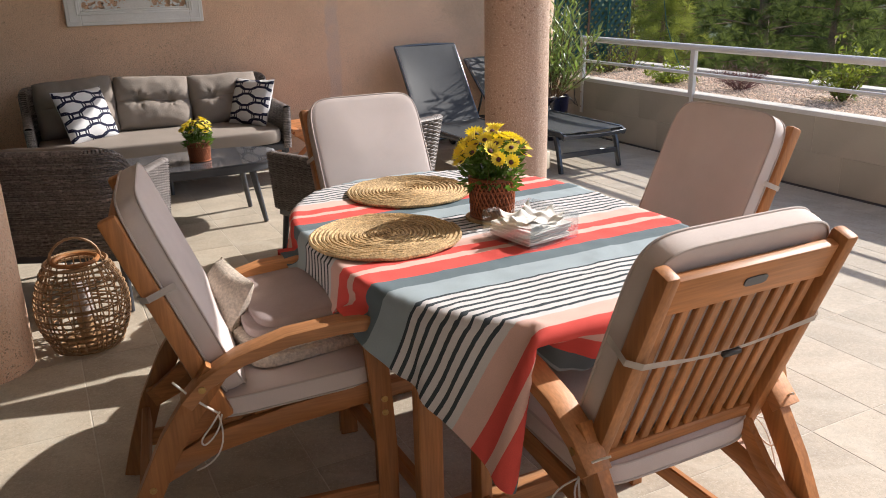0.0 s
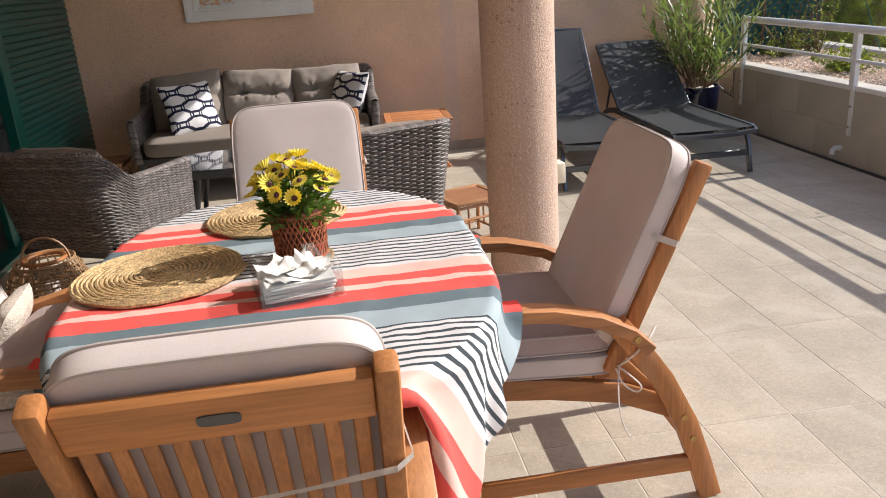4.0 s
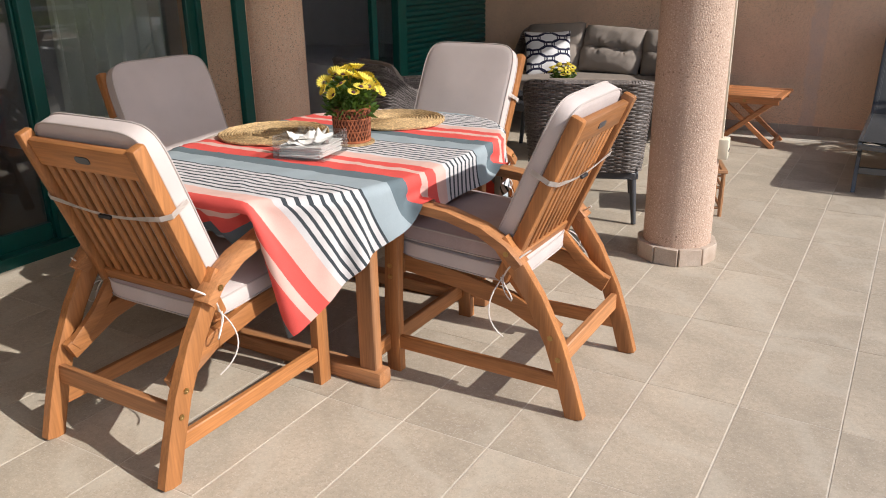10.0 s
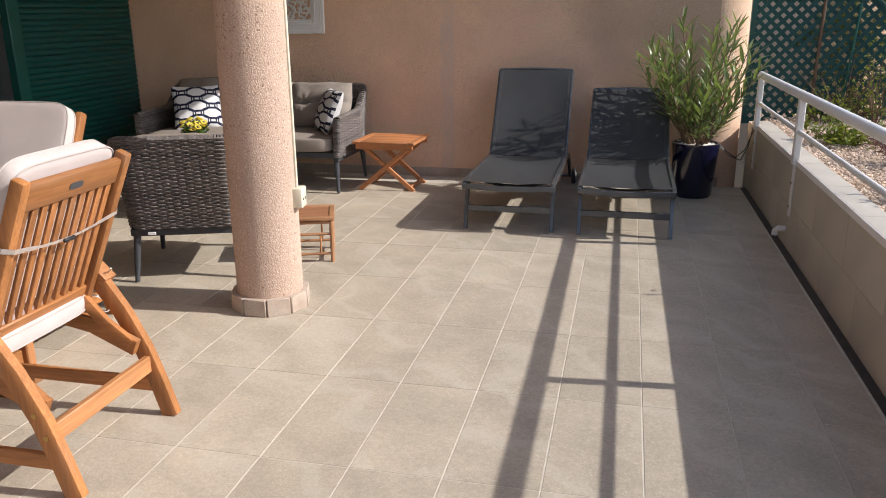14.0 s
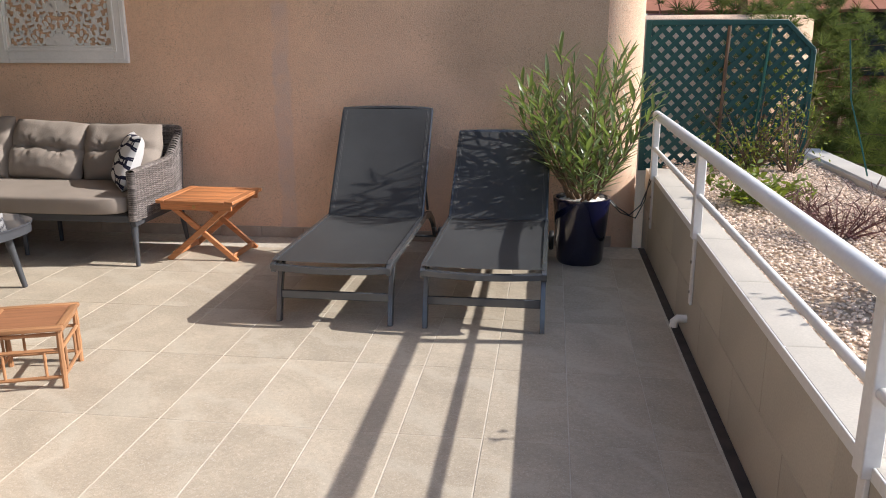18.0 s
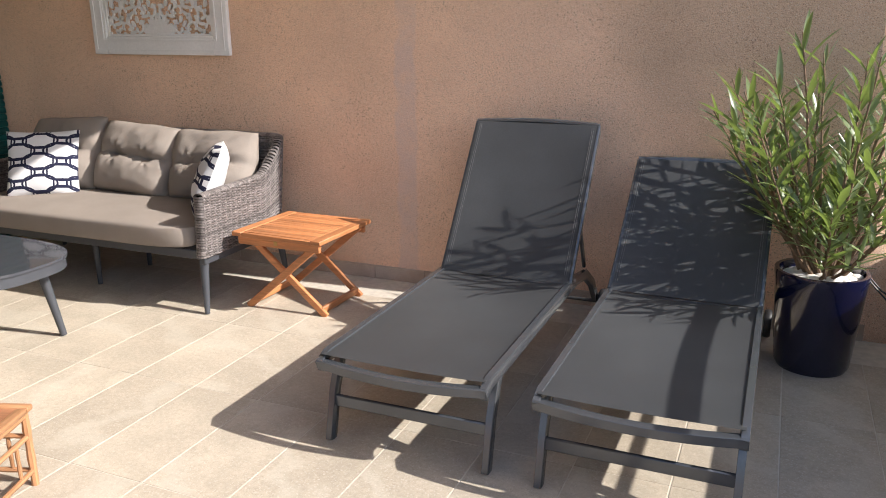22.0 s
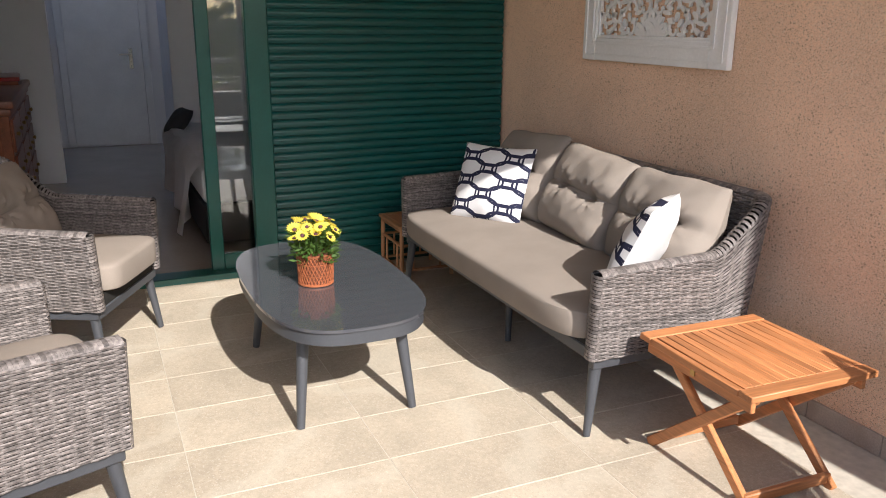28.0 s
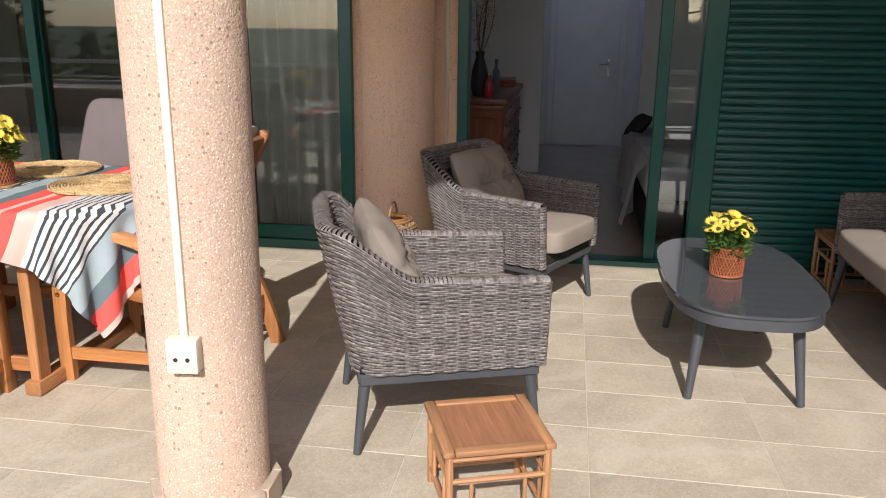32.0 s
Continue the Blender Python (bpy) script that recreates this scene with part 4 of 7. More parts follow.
part("label_tag", box1(-0.195, -0.155, -0.324, -0.319, 0.262, 0.277, 0.001), "white", arm_b, "small white maker tag")


# ---- patterned throw pillows ----
def link_pattern():
    m = material("link_print", (0.70, 0.69, 0.69), 0.9, 0, 0.04, 9, 0.04, 400, 0.1, 600, 0.2)
    t = m.node_tree
    b = t.nodes["Principled BSDF"]
    src = b.inputs["Base Color"].links[0].from_socket
    tc = [n for n in t.nodes if n.type == "TEX_COORD"][0]
    sep = t.nodes.new("ShaderNodeSeparateXYZ")
    t.links.new(tc.outputs["Object"], sep.inputs[0])

    def op(kind, a, b_=None, c=None):
        n = t.nodes.new("ShaderNodeMath")
        n.operation = kind
        for i, v in enumerate((a, b_, c)):
            if v is None:
                continue
            if isinstance(v, (int, float)):
                n.inputs[i].default_value = v
            else:
                t.links.new(v, n.inputs[i])
        return n.outputs[0]
    # chains of ovals and small rectangles, neighbouring chains half a step apart
    px, py, lw_ = 0.116, 0.124, 0.0056
    band = None

    def cell(v, period, shift):
        return op("MULTIPLY", op("SUBTRACT", op("FRACT", op("ADD", op("DIVIDE", v, period), shift)), 0.5), period)
    for ox, oy in ((0.0, 0.0), (0.5, 0.5)):
        x = cell(sep.outputs[0], 2 * px, ox)
        y = cell(sep.outputs[1], py, oy)
        y2 = cell(sep.outputs[1], py, oy + 0.5)
        a_, b_ = 0.093, 0.047
        rr = op("SQRT", op("ADD", op("POWER", op("DIVIDE", op("ABSOLUTE", x), a_), 2.0), op("POWER", op("DIVIDE", op("ABSOLUTE", y), b_), 2.0)))
        slope = op("SQRT", op("ADD", op("POWER", op("DIVIDE", op("ABSOLUTE", x), a_ * a_), 2.0), op("POWER", op("DIVIDE", op("ABSOLUTE", y), b_ * b_), 2.0)))
        ring = op("LESS_THAN", op("ABSOLUTE", op("SUBTRACT", rr, 1.0)), op("MULTIPLY", slope, lw_))
        dx_ = op("SUBTRACT", op("ABSOLUTE", x), 0.042)
        dy_ = op("SUBTRACT", op("ABSOLUTE", y2), 0.022)
        box = op("LESS_THAN", op("ABSOLUTE", op("MAXIMUM", dx_, dy_)), lw_ * 0.85)
        both = op("MAXIMUM", ring, box)
        band = both if band is None else op("MAXIMUM", band, both)
    mx = t.nodes.new("ShaderNodeMix")
    mx.data_type = "RGBA"
    t.links.new(band, mx.inputs[0])
    t.links.new(src, mx.inputs[6])
    mx.inputs[7].default_value = (0.020, 0.022, 0.048, 1)
    t.links.new(mx.outputs[2], b.inputs["Base Color"])
    return m


MAT["print"] = link_pattern()
MAT["pillow_back"] = material("white_cotton", (0.62, 0.61, 0.61), 0.9, 0, 0.05, 9, 0.05, 400, 0.15, 500, 0.2)
for x, y, rz, tilt, w, zc, lab in ((0.30, 6.16, 32, 66, 0.40, 0.612, "white throw pillow with navy link print on the shaded sofa end"), (1.475, 6.16, -54, 66, 0.37, 0.612, "white-backed throw pillow with navy link print against the sunny arm")):
    p = empty("throw_pillow", pose(x, y, zc, 0, 0, rz), lab, "pillow", "throw pillows")
    c = part("cover", pillow(w, w, 0.15, 24, (), x, 0.12), "print", p)
    c.matrix_basis = pose(0, 0, 0, tilt, 0, 0)
    c.data.materials.append(MAT["pillow_back"])
    for f in c.data.polygons:
        f.material_index = 1 if f.index >= 576 else 0


# ---- coffee table ----
ct = empty("coffee_table", Matrix.Translation((0.815, 5.165, 0)), "low oblong coffee table with a grey glass top and tapered legs", "table", "woven lounge set")
part("tabletop", slab(superellipse(0.56, 0.305, 3.0, 96), 0.402, 0.414, 0.003), "table_glass", ct, "dark grey glass top")
b = slab(superellipse(0.552, 0.297, 3.0, 96), 0.355, 0.402, 0.006)
part("apron", b, "anthracite", ct)
for x in (-1, 1):
    for y in (-1, 1):
        tapered_leg(ct, x * 0.34, y * 0.175, 0.36, x * 0.055, y * 0.035, 0.024, 0.015)


# ---- flower pots in rattan cachepots ----
def flower_pot(m, s, label, seed, blooms):
    rnd = random.Random(seed)
    e = empty("flower_pot", m, label, "potted flowers", "yellow daisies")
    H, R0, R1 = 0.128 * s, 0.064 * s, 0.069 * s
    part("inner_pot", lathe(bmesh.new(), ((R0 - 0.004, 0.002), (R1 - 0.004, H - 0.004), (R1 - 0.012, H - 0.004), (0.004, H - 0.02)), 28), "basket_dark", e)
    b = bmesh.new()
    n = 32
    for k in range(n):
        for sg in (1, -1):
            pts = []
            for i in range(7):
                u = i / 6
                a = 2 * math.pi * (k + sg * u * 4.2) / n
                r = R0 + (R1 - R0) * u + 0.0012 * sg * math.cos(i * math.pi)
                pts.append((r * math.cos(a), r * math.sin(a), 0.004 + (H - 0.008) * u))
            tube(b, pts, 0.0021 * s, 4)
    for z, rr in ((0.006, R0), (H - 0.008, R1), (H * 0.33, R0 + (R1 - R0) * 0.33), (H * 0.67, R0 + (R1 - R0) * 0.67)):
        tube(b, [(rr * math.cos(2 * math.pi * k / 24), rr * math.sin(2 * math.pi * k / 24), z) for k in range(24)], 0.0045 * s if z < 0.01 or z > H - 0.02 else 0.0024 * s, 6, True)
    part("basket", b, "basket", e, "open-weave reddish rattan cachepot")
    # leaves
    b = bmesh.new()
    for i in range(620):
        a, rr = rnd.uniform(0, 6.28), math.sqrt(rnd.random()) * 0.078 * s
        z = H + rnd.uniform(-0.012, 0.105) * s - rr * 0.35
        p = Vector((rr * math.cos(a), rr * math.sin(a), z))
        d = Vector((math.cos(a) + rnd.uniform(-.6, .6), math.sin(a) + rnd.uniform(-.6, .6), rnd.uniform(-0.3, 1.1))).normalized()
        w = d.cross(Vector((rnd.uniform(-1, 1), rnd.uniform(-1, 1), 0.4))).normalized() * rnd.uniform(0.0035, 0.007) * s
        l = rnd.uniform(0.020, 0.045) * s
        v = [b.verts.new(q) for q in (p, p + d * l * 0.5 + w, p + d * l, p + d * l * 0.5 - w)]
        b.faces.new(v)
    part("foliage", b, "stem", e, "dark green daisy leaves", False)
    # stems and flower heads
    b = bmesh.new()
    heads = []
    tries = 0
    while len(heads) < blooms and tries < 3000:
        tries += 1
        a, rr = rnd.uniform(0, 6.28), math.sqrt(rnd.random()) * 0.0185 * s * math.sqrt(blooms)
        z = H + (0.115 - 2.6 * rr * rr / s * 2) * s + rnd.uniform(-0.015, 0.02) * s
        p = Vector((rr * math.cos(a), rr * math.sin(a), z))
        if all((p - q[0]).length > 0.031 * s for q in heads):
            d = (p - Vector((0, 0, H - 0.02 * s))).normalized()
            d = (d + Vector((rnd.uniform(-.55, .55), rnd.uniform(-.55, .55), 0.1))).normalized()
            heads.append((p, d))
            part("stem", tube(bmesh.new(), [(p.x * 0.25, p.y * 0.25, H - 0.01), tuple(p * 0.6 + Vector((0, 0, 0.4 * z))), tuple(p)], 0.0016 * s, 5), "stem", e)
    b.free()
    for p, d in heads:
        b = bmesh.new()
        R = rnd.uniform(0.023, 0.032) * s
        npet = 16
        cup = rnd.uniform(0.0, 1.3)
        for k in range(npet):
            a = 2 * math.pi * k / npet
            c, sn = math.cos(a), math.sin(a)
            w = 0.0052 * s
            l0, l1 = 0.25 * R, R
            pts = [(l0 * c - w * .5 * sn * -1, l0 * sn - w * .5 * c, 0), (0.65 * R * c + w * sn, 0.65 * R * sn - w * c, cup * 0.012 * s), (l1 * c, l1 * sn, cup * 0.016 * s), (0.65 * R * c - w * sn, 0.65 * R * sn + w * c, cup * 0.012 * s)]
            b.faces.new([b.verts.new(q) for q in pts])
        mm = Matrix.Translation(p) @ Vector((0, 0, 1)).rotation_difference(d).to_matrix().to_4x4()
        f = part("flower", b, "petal", e, "", False)
        f.matrix_basis = mm
        q = bmesh.new()
        lathe(q, ((0.0066 * s, 0.0), (0.0070 * s, 0.003), (0.0045 * s, 0.0055), (0.001, 0.0062)), 10)
        part("eye", q, "disc", f, "dark flower eye")
    return e


flower_pot(pose(0.866, 5.118, 0.414), 1.0, "yellow daisies in a rattan cachepot on the coffee table", 4, 24)
flower_pot(pose(1.235, 2.10, 0.742), 1.06, "yellow daisies in a rattan cachepot on the dining table", 11, 32)


# ---- dining table, cloth and what stands on it ----
TX, TY, TA, TB, TZ = 1.185, 2.065, 0.535, 0.77, 0.728
tab = empty("dining_table", Matrix.Translation((TX, TY, 0)), "oval teak dining table on trestle feet under a striped cloth", "table")
part("tabletop", slab(superellipse(TA - 0.012, TB - 0.012, 2.7, 80), 0.694, TZ - 0.004, 0.010, 3), "teak", tab)
for sg in (-1, 1):
    y = sg * 0.39
    part("foot", box1(-0.46, 0.46, y - 0.035, y + 0.035, 0.0, 0.06, 0.01, 2), "teak_light", tab)
    for x in (-0.40, 0.40):
        part("leg", box1(x - 0.035, x + 0.035, y - 0.022, y + 0.022, 0.055, 0.70, 0.005), "teak_light", tab)
    part("cross_rail", box1(-0.44, 0.44, y - 0.02, y + 0.02, 0.63, 0.698, 0.004), "teak", tab)
for x in (-0.40, 0.40):
    part("stretcher", box1(x - 0.012, x + 0.012, -0.39, 0.39, 0.08, 0.14, 0.004), "teak", tab)


def stripes():
    """Woven stripes across the cloth: coral, blush, slate, blue-grey and fine black lines, by the flat cloth's own measure."""
    m = material("striped_cotton", (0.8, 0.8, 0.8), 0.9, 0, 0.05, 12, 0.05, 500, 0.25, 500, 0.15)
    t = m.node_tree
    b = t.nodes["Principled BSDF"]
    hv = [n for n in t.nodes if n.type == "HUE_SAT"][0]
    uv = t.nodes.new("ShaderNodeUVMap")
    sep = t.nodes.new("ShaderNodeSeparateXYZ")
    t.links.new(uv.outputs[0], sep.inputs[0])

    def op(kind, a, b_=None):
        n = t.nodes.new("ShaderNodeMath")
        n.operation = kind
        for i, v in enumerate((a, b_)):
            if v is None:
                continue
            if isinstance(v, (int, float)):
                n.inputs[i].default_value = v
            else:
                t.links.new(v, n.inputs[i])
        return n.outputs[0]
    P = 0.597
    ph = op("FRACT", op("DIVIDE", op("SUBTRACT", 2.50 + 6 * P, sep.outputs[1]), P))
    ramp = t.nodes.new("ShaderNodeValToRGB")
    ramp.color_ramp.interpolation = "CONSTANT"
    red, blush, slate, blue, white = (0.72, 0.105, 0.090), (0.70, 0.46, 0.40), (0.135, 0.175, 0.195), (0.33, 0.39, 0.42), (0.62, 0.60, 0.60)
    stops = ((0.0, red), (0.05, blush), (0.08, red), (0.152, slate), (0.217, blue), (0.308, white), (0.532, blush))
    els = ramp.color_ramp.elements
    while len(els) < len(stops):
        els.new(0.5)
    for el, (pos, c) in zip(els, stops):
        el.position, el.color = pos / P, (*c, 1)
    t.links.new(ph, ramp.inputs[0])
    inner = op("MULTIPLY", op("GREATER_THAN", ph, 0.31 / P), op("LESS_THAN", ph, 0.530 / P))
    thin = op("LESS_THAN", op("FRACT", op("DIVIDE", op("SUBTRACT", op("MULTIPLY", ph, P), 0.308), 0.0279)), 0.38)
    fac = op("MULTIPLY", inner, thin)
    mx = t.nodes.new("ShaderNodeMix")
    mx.data_type = "RGBA"
    t.links.new(fac, mx.inputs[0])
    t.links.new(ramp.outputs[0], mx.inputs[6])
    mx.inputs[7].default_value = (0.055, 0.066, 0.075, 1)
    t.links.new(mx.outputs[2], hv.inputs["Color"])
    return m


MAT["stripes"] = stripes()


ARMS = ((1, 1.788, 1.56, 2.1), (1, 2.336, 1.56, 2.1), (1, 1.80, 0.2, 0.80), (1, 2.34, 0.2, 0.80))


def tablecloth():
    """A rectangular cloth let fall over the oval top, the chair arms and the seats: it hangs in cones at its corners."""
    hx, south, north, nx, ny = 0.655, 0.990, 0.975, 82, 122
    us, vs = np.linspace(-hx, hx, nx + 1), np.linspace(-south, north, ny + 1)
    U, V = np.meshgrid(us, vs, indexing="ij")
    P = np.stack([U, V, np.full_like(U, TZ + 0.005)], -1)

    def inside(x, y, grow=0.0):
        return np.abs(x / (TA + grow)) ** 2.7 + np.abs(y / (TB + grow)) ** 2.7
    # between the near chair's arms the hem is folded in under the top
    tuck = (np.abs(U + 0.02) < 0.30) & (V < -TB)
    d_ = np.maximum(-TB - V, 0.0)
    a_in = 0.70 + 0.60 * np.clip((np.abs(U + 0.02) - 0.15) / 0.09, 0, 1)
    run = np.maximum(d_ - 0.030, 0.0)
    wave = 0.012 * np.sin(27 * U + 9 * d_) + 0.008 * np.sin(61 * U - 14 * d_ + 1.0)
    P[..., 1] = np.where(tuck, -TB - 0.010 * np.minimum(d_ / 0.02, 1) + run * np.sin(a_in) + wave * np.minimum(run / 0.06, 1), P[..., 1])
    P[..., 2] = np.where(tuck, TZ + 0.005 - np.minimum(d_, 0.030) - run * np.cos(a_in) + 0.6 * wave * np.minimum(run / 0.06, 1), P[..., 2])
    held = (inside(U, V) < 0.80) | tuck
    free = np.where(held, 0.0, 1.0)[..., None]
    rng = np.random.default_rng(4)
    P[..., 2] += rng.uniform(0, 0.002, U.shape) * free[..., 0]
    spread_out = np.sign(U) * np.clip((np.abs(U) - 0.28) / 0.06, 0, 1) * (V < -TB + 0.12)
    vel = np.zeros_like(P)
    du, dv = us[1] - us[0], vs[1] - vs[0]
    full, a_, b_ = slice(None), slice(None, -1), slice(1, None)

    def link(ia, ib, rest, k):
        A, B, wa, wb = P[ia], P[ib], free[ia], free[ib]
        d = B - A
        L = np.sqrt((d * d).sum(-1, keepdims=True)) + 1e-9
        c = d * (k * (L - rest) / L / np.maximum(wa + wb, 1e-6))
        A += c * wa
        B -= c * wb

    def pairs(n, step):
        """Index slices that join each row to the one step further on, in groups that share no row."""
        out = []
        for s in range(2 * step):
            i = np.arange(s, n - step + 1, 2 * step)
            if len(i):
                out.append((slice(s, i[-1] + 1, 2 * step), slice(s + step, i[-1] + step + 1, 2 * step)))
        return out
    joins = []
    for lo, hi in pairs(nx, 1):
        joins.append(((lo, full), (hi, full), du, 1.0))
    for lo, hi in pairs(ny, 1):
        joins.append(((full, lo), (full, hi), dv, 1.0))
    diag = math.hypot(du, dv)
    for lo, hi in pairs(nx, 1):
        joins.append(((lo, a_), (hi, b_), diag, 0.35))
        joins.append(((lo, b_), (hi, a_), diag, 0.35))
    for lo, hi in pairs(nx, 3):
        joins.append(((lo, full), (hi, full), 3 * du, 0.05))
    for lo, hi in pairs(ny, 3):
        joins.append(((full, lo), (full, hi), 3 * dv, 0.05))
    # chair arms and seat cushions as boxes: x0, x1, y0, y1, top, underside, from the table's middle
    boxes = []
    for ax, c, lo, hi in ARMS:
        x0, x1, y0, y1 = (c - 0.036, c + 0.036, lo - 0.15, hi) if ax == 0 else (lo, hi, c - 0.036, c + 0.036)
        boxes.append((x0 - TX, x1 - TX, y0 - TY, y1 - TY, 0.657, 0.60))
    for x in (0.891, 1.439):
        boxes.append((x - 0.036 - TX, x + 0.036 - TX, 1.0 - TY, 1.66 - TY, 0.655, 0.2))
    boxes.append((1.205 - 0.24 - TX, 1.205 + 0.24 - TX, 2.46 - TY, 2.98 - TY, 0.488, 0.36))
    h = 0.0075
    steps = 620
    for s in range(steps):
        vel[..., 2] -= 9.8 * h
        if s < 300:
            vel[..., 0] += spread_out * 8.0 * h
        vel *= 0.985
        old = P.copy()
        P += vel * h * free
        for _ in range(5):
            for j in joins:
                link(*j)
        # the table's rim
        f = inside(P[..., 0], P[..., 1], 0.008)
        deep = TZ + 0.005 - P[..., 2]
        hit = (f < 1) & (deep > 0) & (deep < 0.045)
        out = (1 - f) * 0.20
        top = hit & ((deep < out) | (deep < 0.008))
        P[..., 2] = np.where(top, TZ + 0.005, P[..., 2])
        side = hit & ~top
        k = np.where(side, np.maximum(f, 0.3) ** (-1 / 2.7), 1.0)
        P[..., 0] *= k
        P[..., 1] *= k
        touch = top
        for x0, x1, y0, y1, zt, zb in boxes:
            x, y, z = P[..., 0], P[..., 1], P[..., 2]
            near = (x > x0) & (x < x1) & (y > y0) & (y < y1) & (z < zt) & (z > zb)
            if not near.any():
                continue
            gaps = np.stack([zt - z, x - x0, x1 - x, y - y0, y1 - y])
            gaps[3:] += 0.05
            least = gaps.argmin(0)
            P[..., 2] = np.where(near & (least == 0), zt, z)
            P[..., 0] = np.where(near & (least == 1), x0, np.where(near & (least == 2), x1, x))
            P[..., 1] = np.where(near & (least == 3), y0, np.where(near & (least == 4), y1, y))
            if s > 320 or zt > 0.6:
                touch = touch | near
        P = np.where(free > 0, P, old)
        vel = (P - old) / h
        vel[..., :2] *= np.where(touch, 0.25, 1.0)[..., None]
        np.clip(vel, -2.0, 2.0, out=vel)
    b = bmesh.new()
    uvl = b.loops.layers.uv.new("flat")
    flat, grid = {}, []
    for i in range(nx + 1):
        row = []
        for j in range(ny + 1):
            u, v, p = U[i, j], V[i, j], Vector(P[i, j])
            ridge = abs(noise.noise(Vector((u * 5 + v * 3, v * 6 - u, 1.7))))
            ridge2 = abs(noise.noise(Vector((u * 13 - v * 4, v * 11 + u * 5, 7.3))))
            if p.z > TZ:
                p.z += 0.0030 * max(0.0, 0.30 - ridge) / 0.30 + 0.0018 * max(0.0, 0.25 - ridge2) / 0.25 + 0.001 * noise.noise(Vector((u * 22, v * 17, 4.1)))
            bv = b.verts.new(p + Vector((TX, TY, 0)))
            flat[bv] = (u + TX, v + TY)
            row.append(bv)
        grid.append(row)
    for i in range(nx):
        for j in range(ny):
            f = b.faces.new((grid[i][j], grid[i + 1][j], grid[i + 1][j + 1], grid[i][j + 1]))
            for lp in f.loops:
                lp[uvl].uv = flat[lp.vert]
    return b


cloth = tagged(part("tablecloth", tablecloth(), "stripes", None, "", True, 180), "striped coral, white and slate cotton tablecloth with hanging corners", "tablecloth")


def placemat(x, y, r, seed, label):
    e = empty("placemat", Matrix.Translation((x, y, TZ + 0.009)), label, "placemat", "seagrass placemats")
    rnd = random.Random(seed)
    b = bmesh.new()
    turns, pts = int(r / 0.0125), []
    n = turns * 40
    for i in range(n + 1):
        a = i / 40 * 2 * math.pi
        rr = 0.006 + (r - 0.006) * i / n
        rr2 = rr + rnd.uniform(-0.001, 0.001)
        pts.append((rr2 * math.cos(a), rr2 * math.sin(a), 0.007 + 0.0012 * math.sin(i * 2.1) + rnd.uniform(-0.0006, 0.0006)))
    rad = [0.0062 + rnd.uniform(-0.0008, 0.0008) for _ in pts]
    tube(b, pts, rad, 6)
    part("coil", b, "seagrass", e, "coiled seagrass rope")
    part("backing", lathe(bmesh.new(), ((r - 0.006, 0.0), (r - 0.006, 0.005)), 40), "seagrass", e)


placemat(0.856, 2.085, 0.225, 1, "round coiled seagrass placemat, flecked with leaf shadow")
placemat(1.14, 2.535, 0.222, 2, "round coiled seagrass placemat beside the flower pot")
part("coaster", lathe(bmesh.new(), ((0.085, 0.0), (0.085, 0.007)), 32), "seagrass", empty("coaster", pose(1.235, 2.10, TZ + 0.0085), "small round cork coaster under the flower pot", "coaster"))

# clear box of paper napkins
nb = empty("napkin_box", pose(1.225, 1.865, TZ + 0.010, 0, 0, 12), "clear acrylic box of crumpled white paper napkins", "napkin holder")
NW, NH = 0.100, 0.080
b = bmesh.new()
bx(b, -NW, NW, -NW, NW, 0.0, 0.003, 0.001)
part("tray", b, "acrylic", nb)
for k in range(4):
    outl = []
    for i in range(25):
        u = i / 24
        dip = 0.030 * max(0.0, 1 - ((u - 0.5) / 0.17) ** 2) ** 0.5 if k % 2 else 0.0
        outl.append((-NW + 0.002 + 2 * (NW - 0.002) * u, NH - dip))
    s_ = bmesh.new()
    rows_ = [[s_.verts.new((NW - th_, y, z if up_ else 0.003)) for y, z in outl] for th_ in (0.0, 0.003) for up_ in (0, 1)]
    for i in range(24):
        s_.faces.new((rows_[0][i], rows_[0][i + 1], rows_[1][i + 1], rows_[1][i]))
        s_.faces.new((rows_[2][i + 1], rows_[2][i], rows_[3][i], rows_[3][i + 1]))
        s_.faces.new((rows_[1][i], rows_[1][i + 1], rows_[3][i + 1], rows_[3][i]))
    bmesh.ops.rotate(s_, verts=s_.verts, cent=(0, 0, 0), matrix=Matrix.Rotation(k * math.pi / 2, 3, "Z"))
    part("side", s_, "acrylic", nb)
b = bmesh.new()
rn = random.Random(8)
for i in range(9):
    q = block(0.165 + rn.uniform(-.006, .006), 0.165 + rn.uniform(-.006, .006), 0.0042, 0.001)
    add(b, q, pose(rn.uniform(-.003, .003), rn.uniform(-.003, .003), 0.008 + i * 0.0046, 0, 0, rn.uniform(-4, 4)))
part("napkins", b, "paper", nb, "stack of white paper napkins")


def crumple(w, d, seed, lift):
    """A loosely folded paper napkin, creased and with raised corners."""
    o = Vector((seed * 3.1, seed * 1.7, 0))

    def at(u, v):
        x, y = (u - 0.5) * w, (v - 0.5) * d
        z = lift * abs(noise.noise(Vector((x * 16, y * 16, 0)) + o)) + 0.4 * lift * abs(noise.noise(Vector((x * 38, y * 38, 3)) + o))
        z += 0.8 * lift * (4 * (u - 0.5) ** 2) * (4 * (v - 0.5) ** 2) + 0.5 * lift * math.exp(-((u + v - 1.0) / 0.12) ** 2)
        return Vector((x, y, z))
    return sheet(bmesh.new(), at, 18, 18)


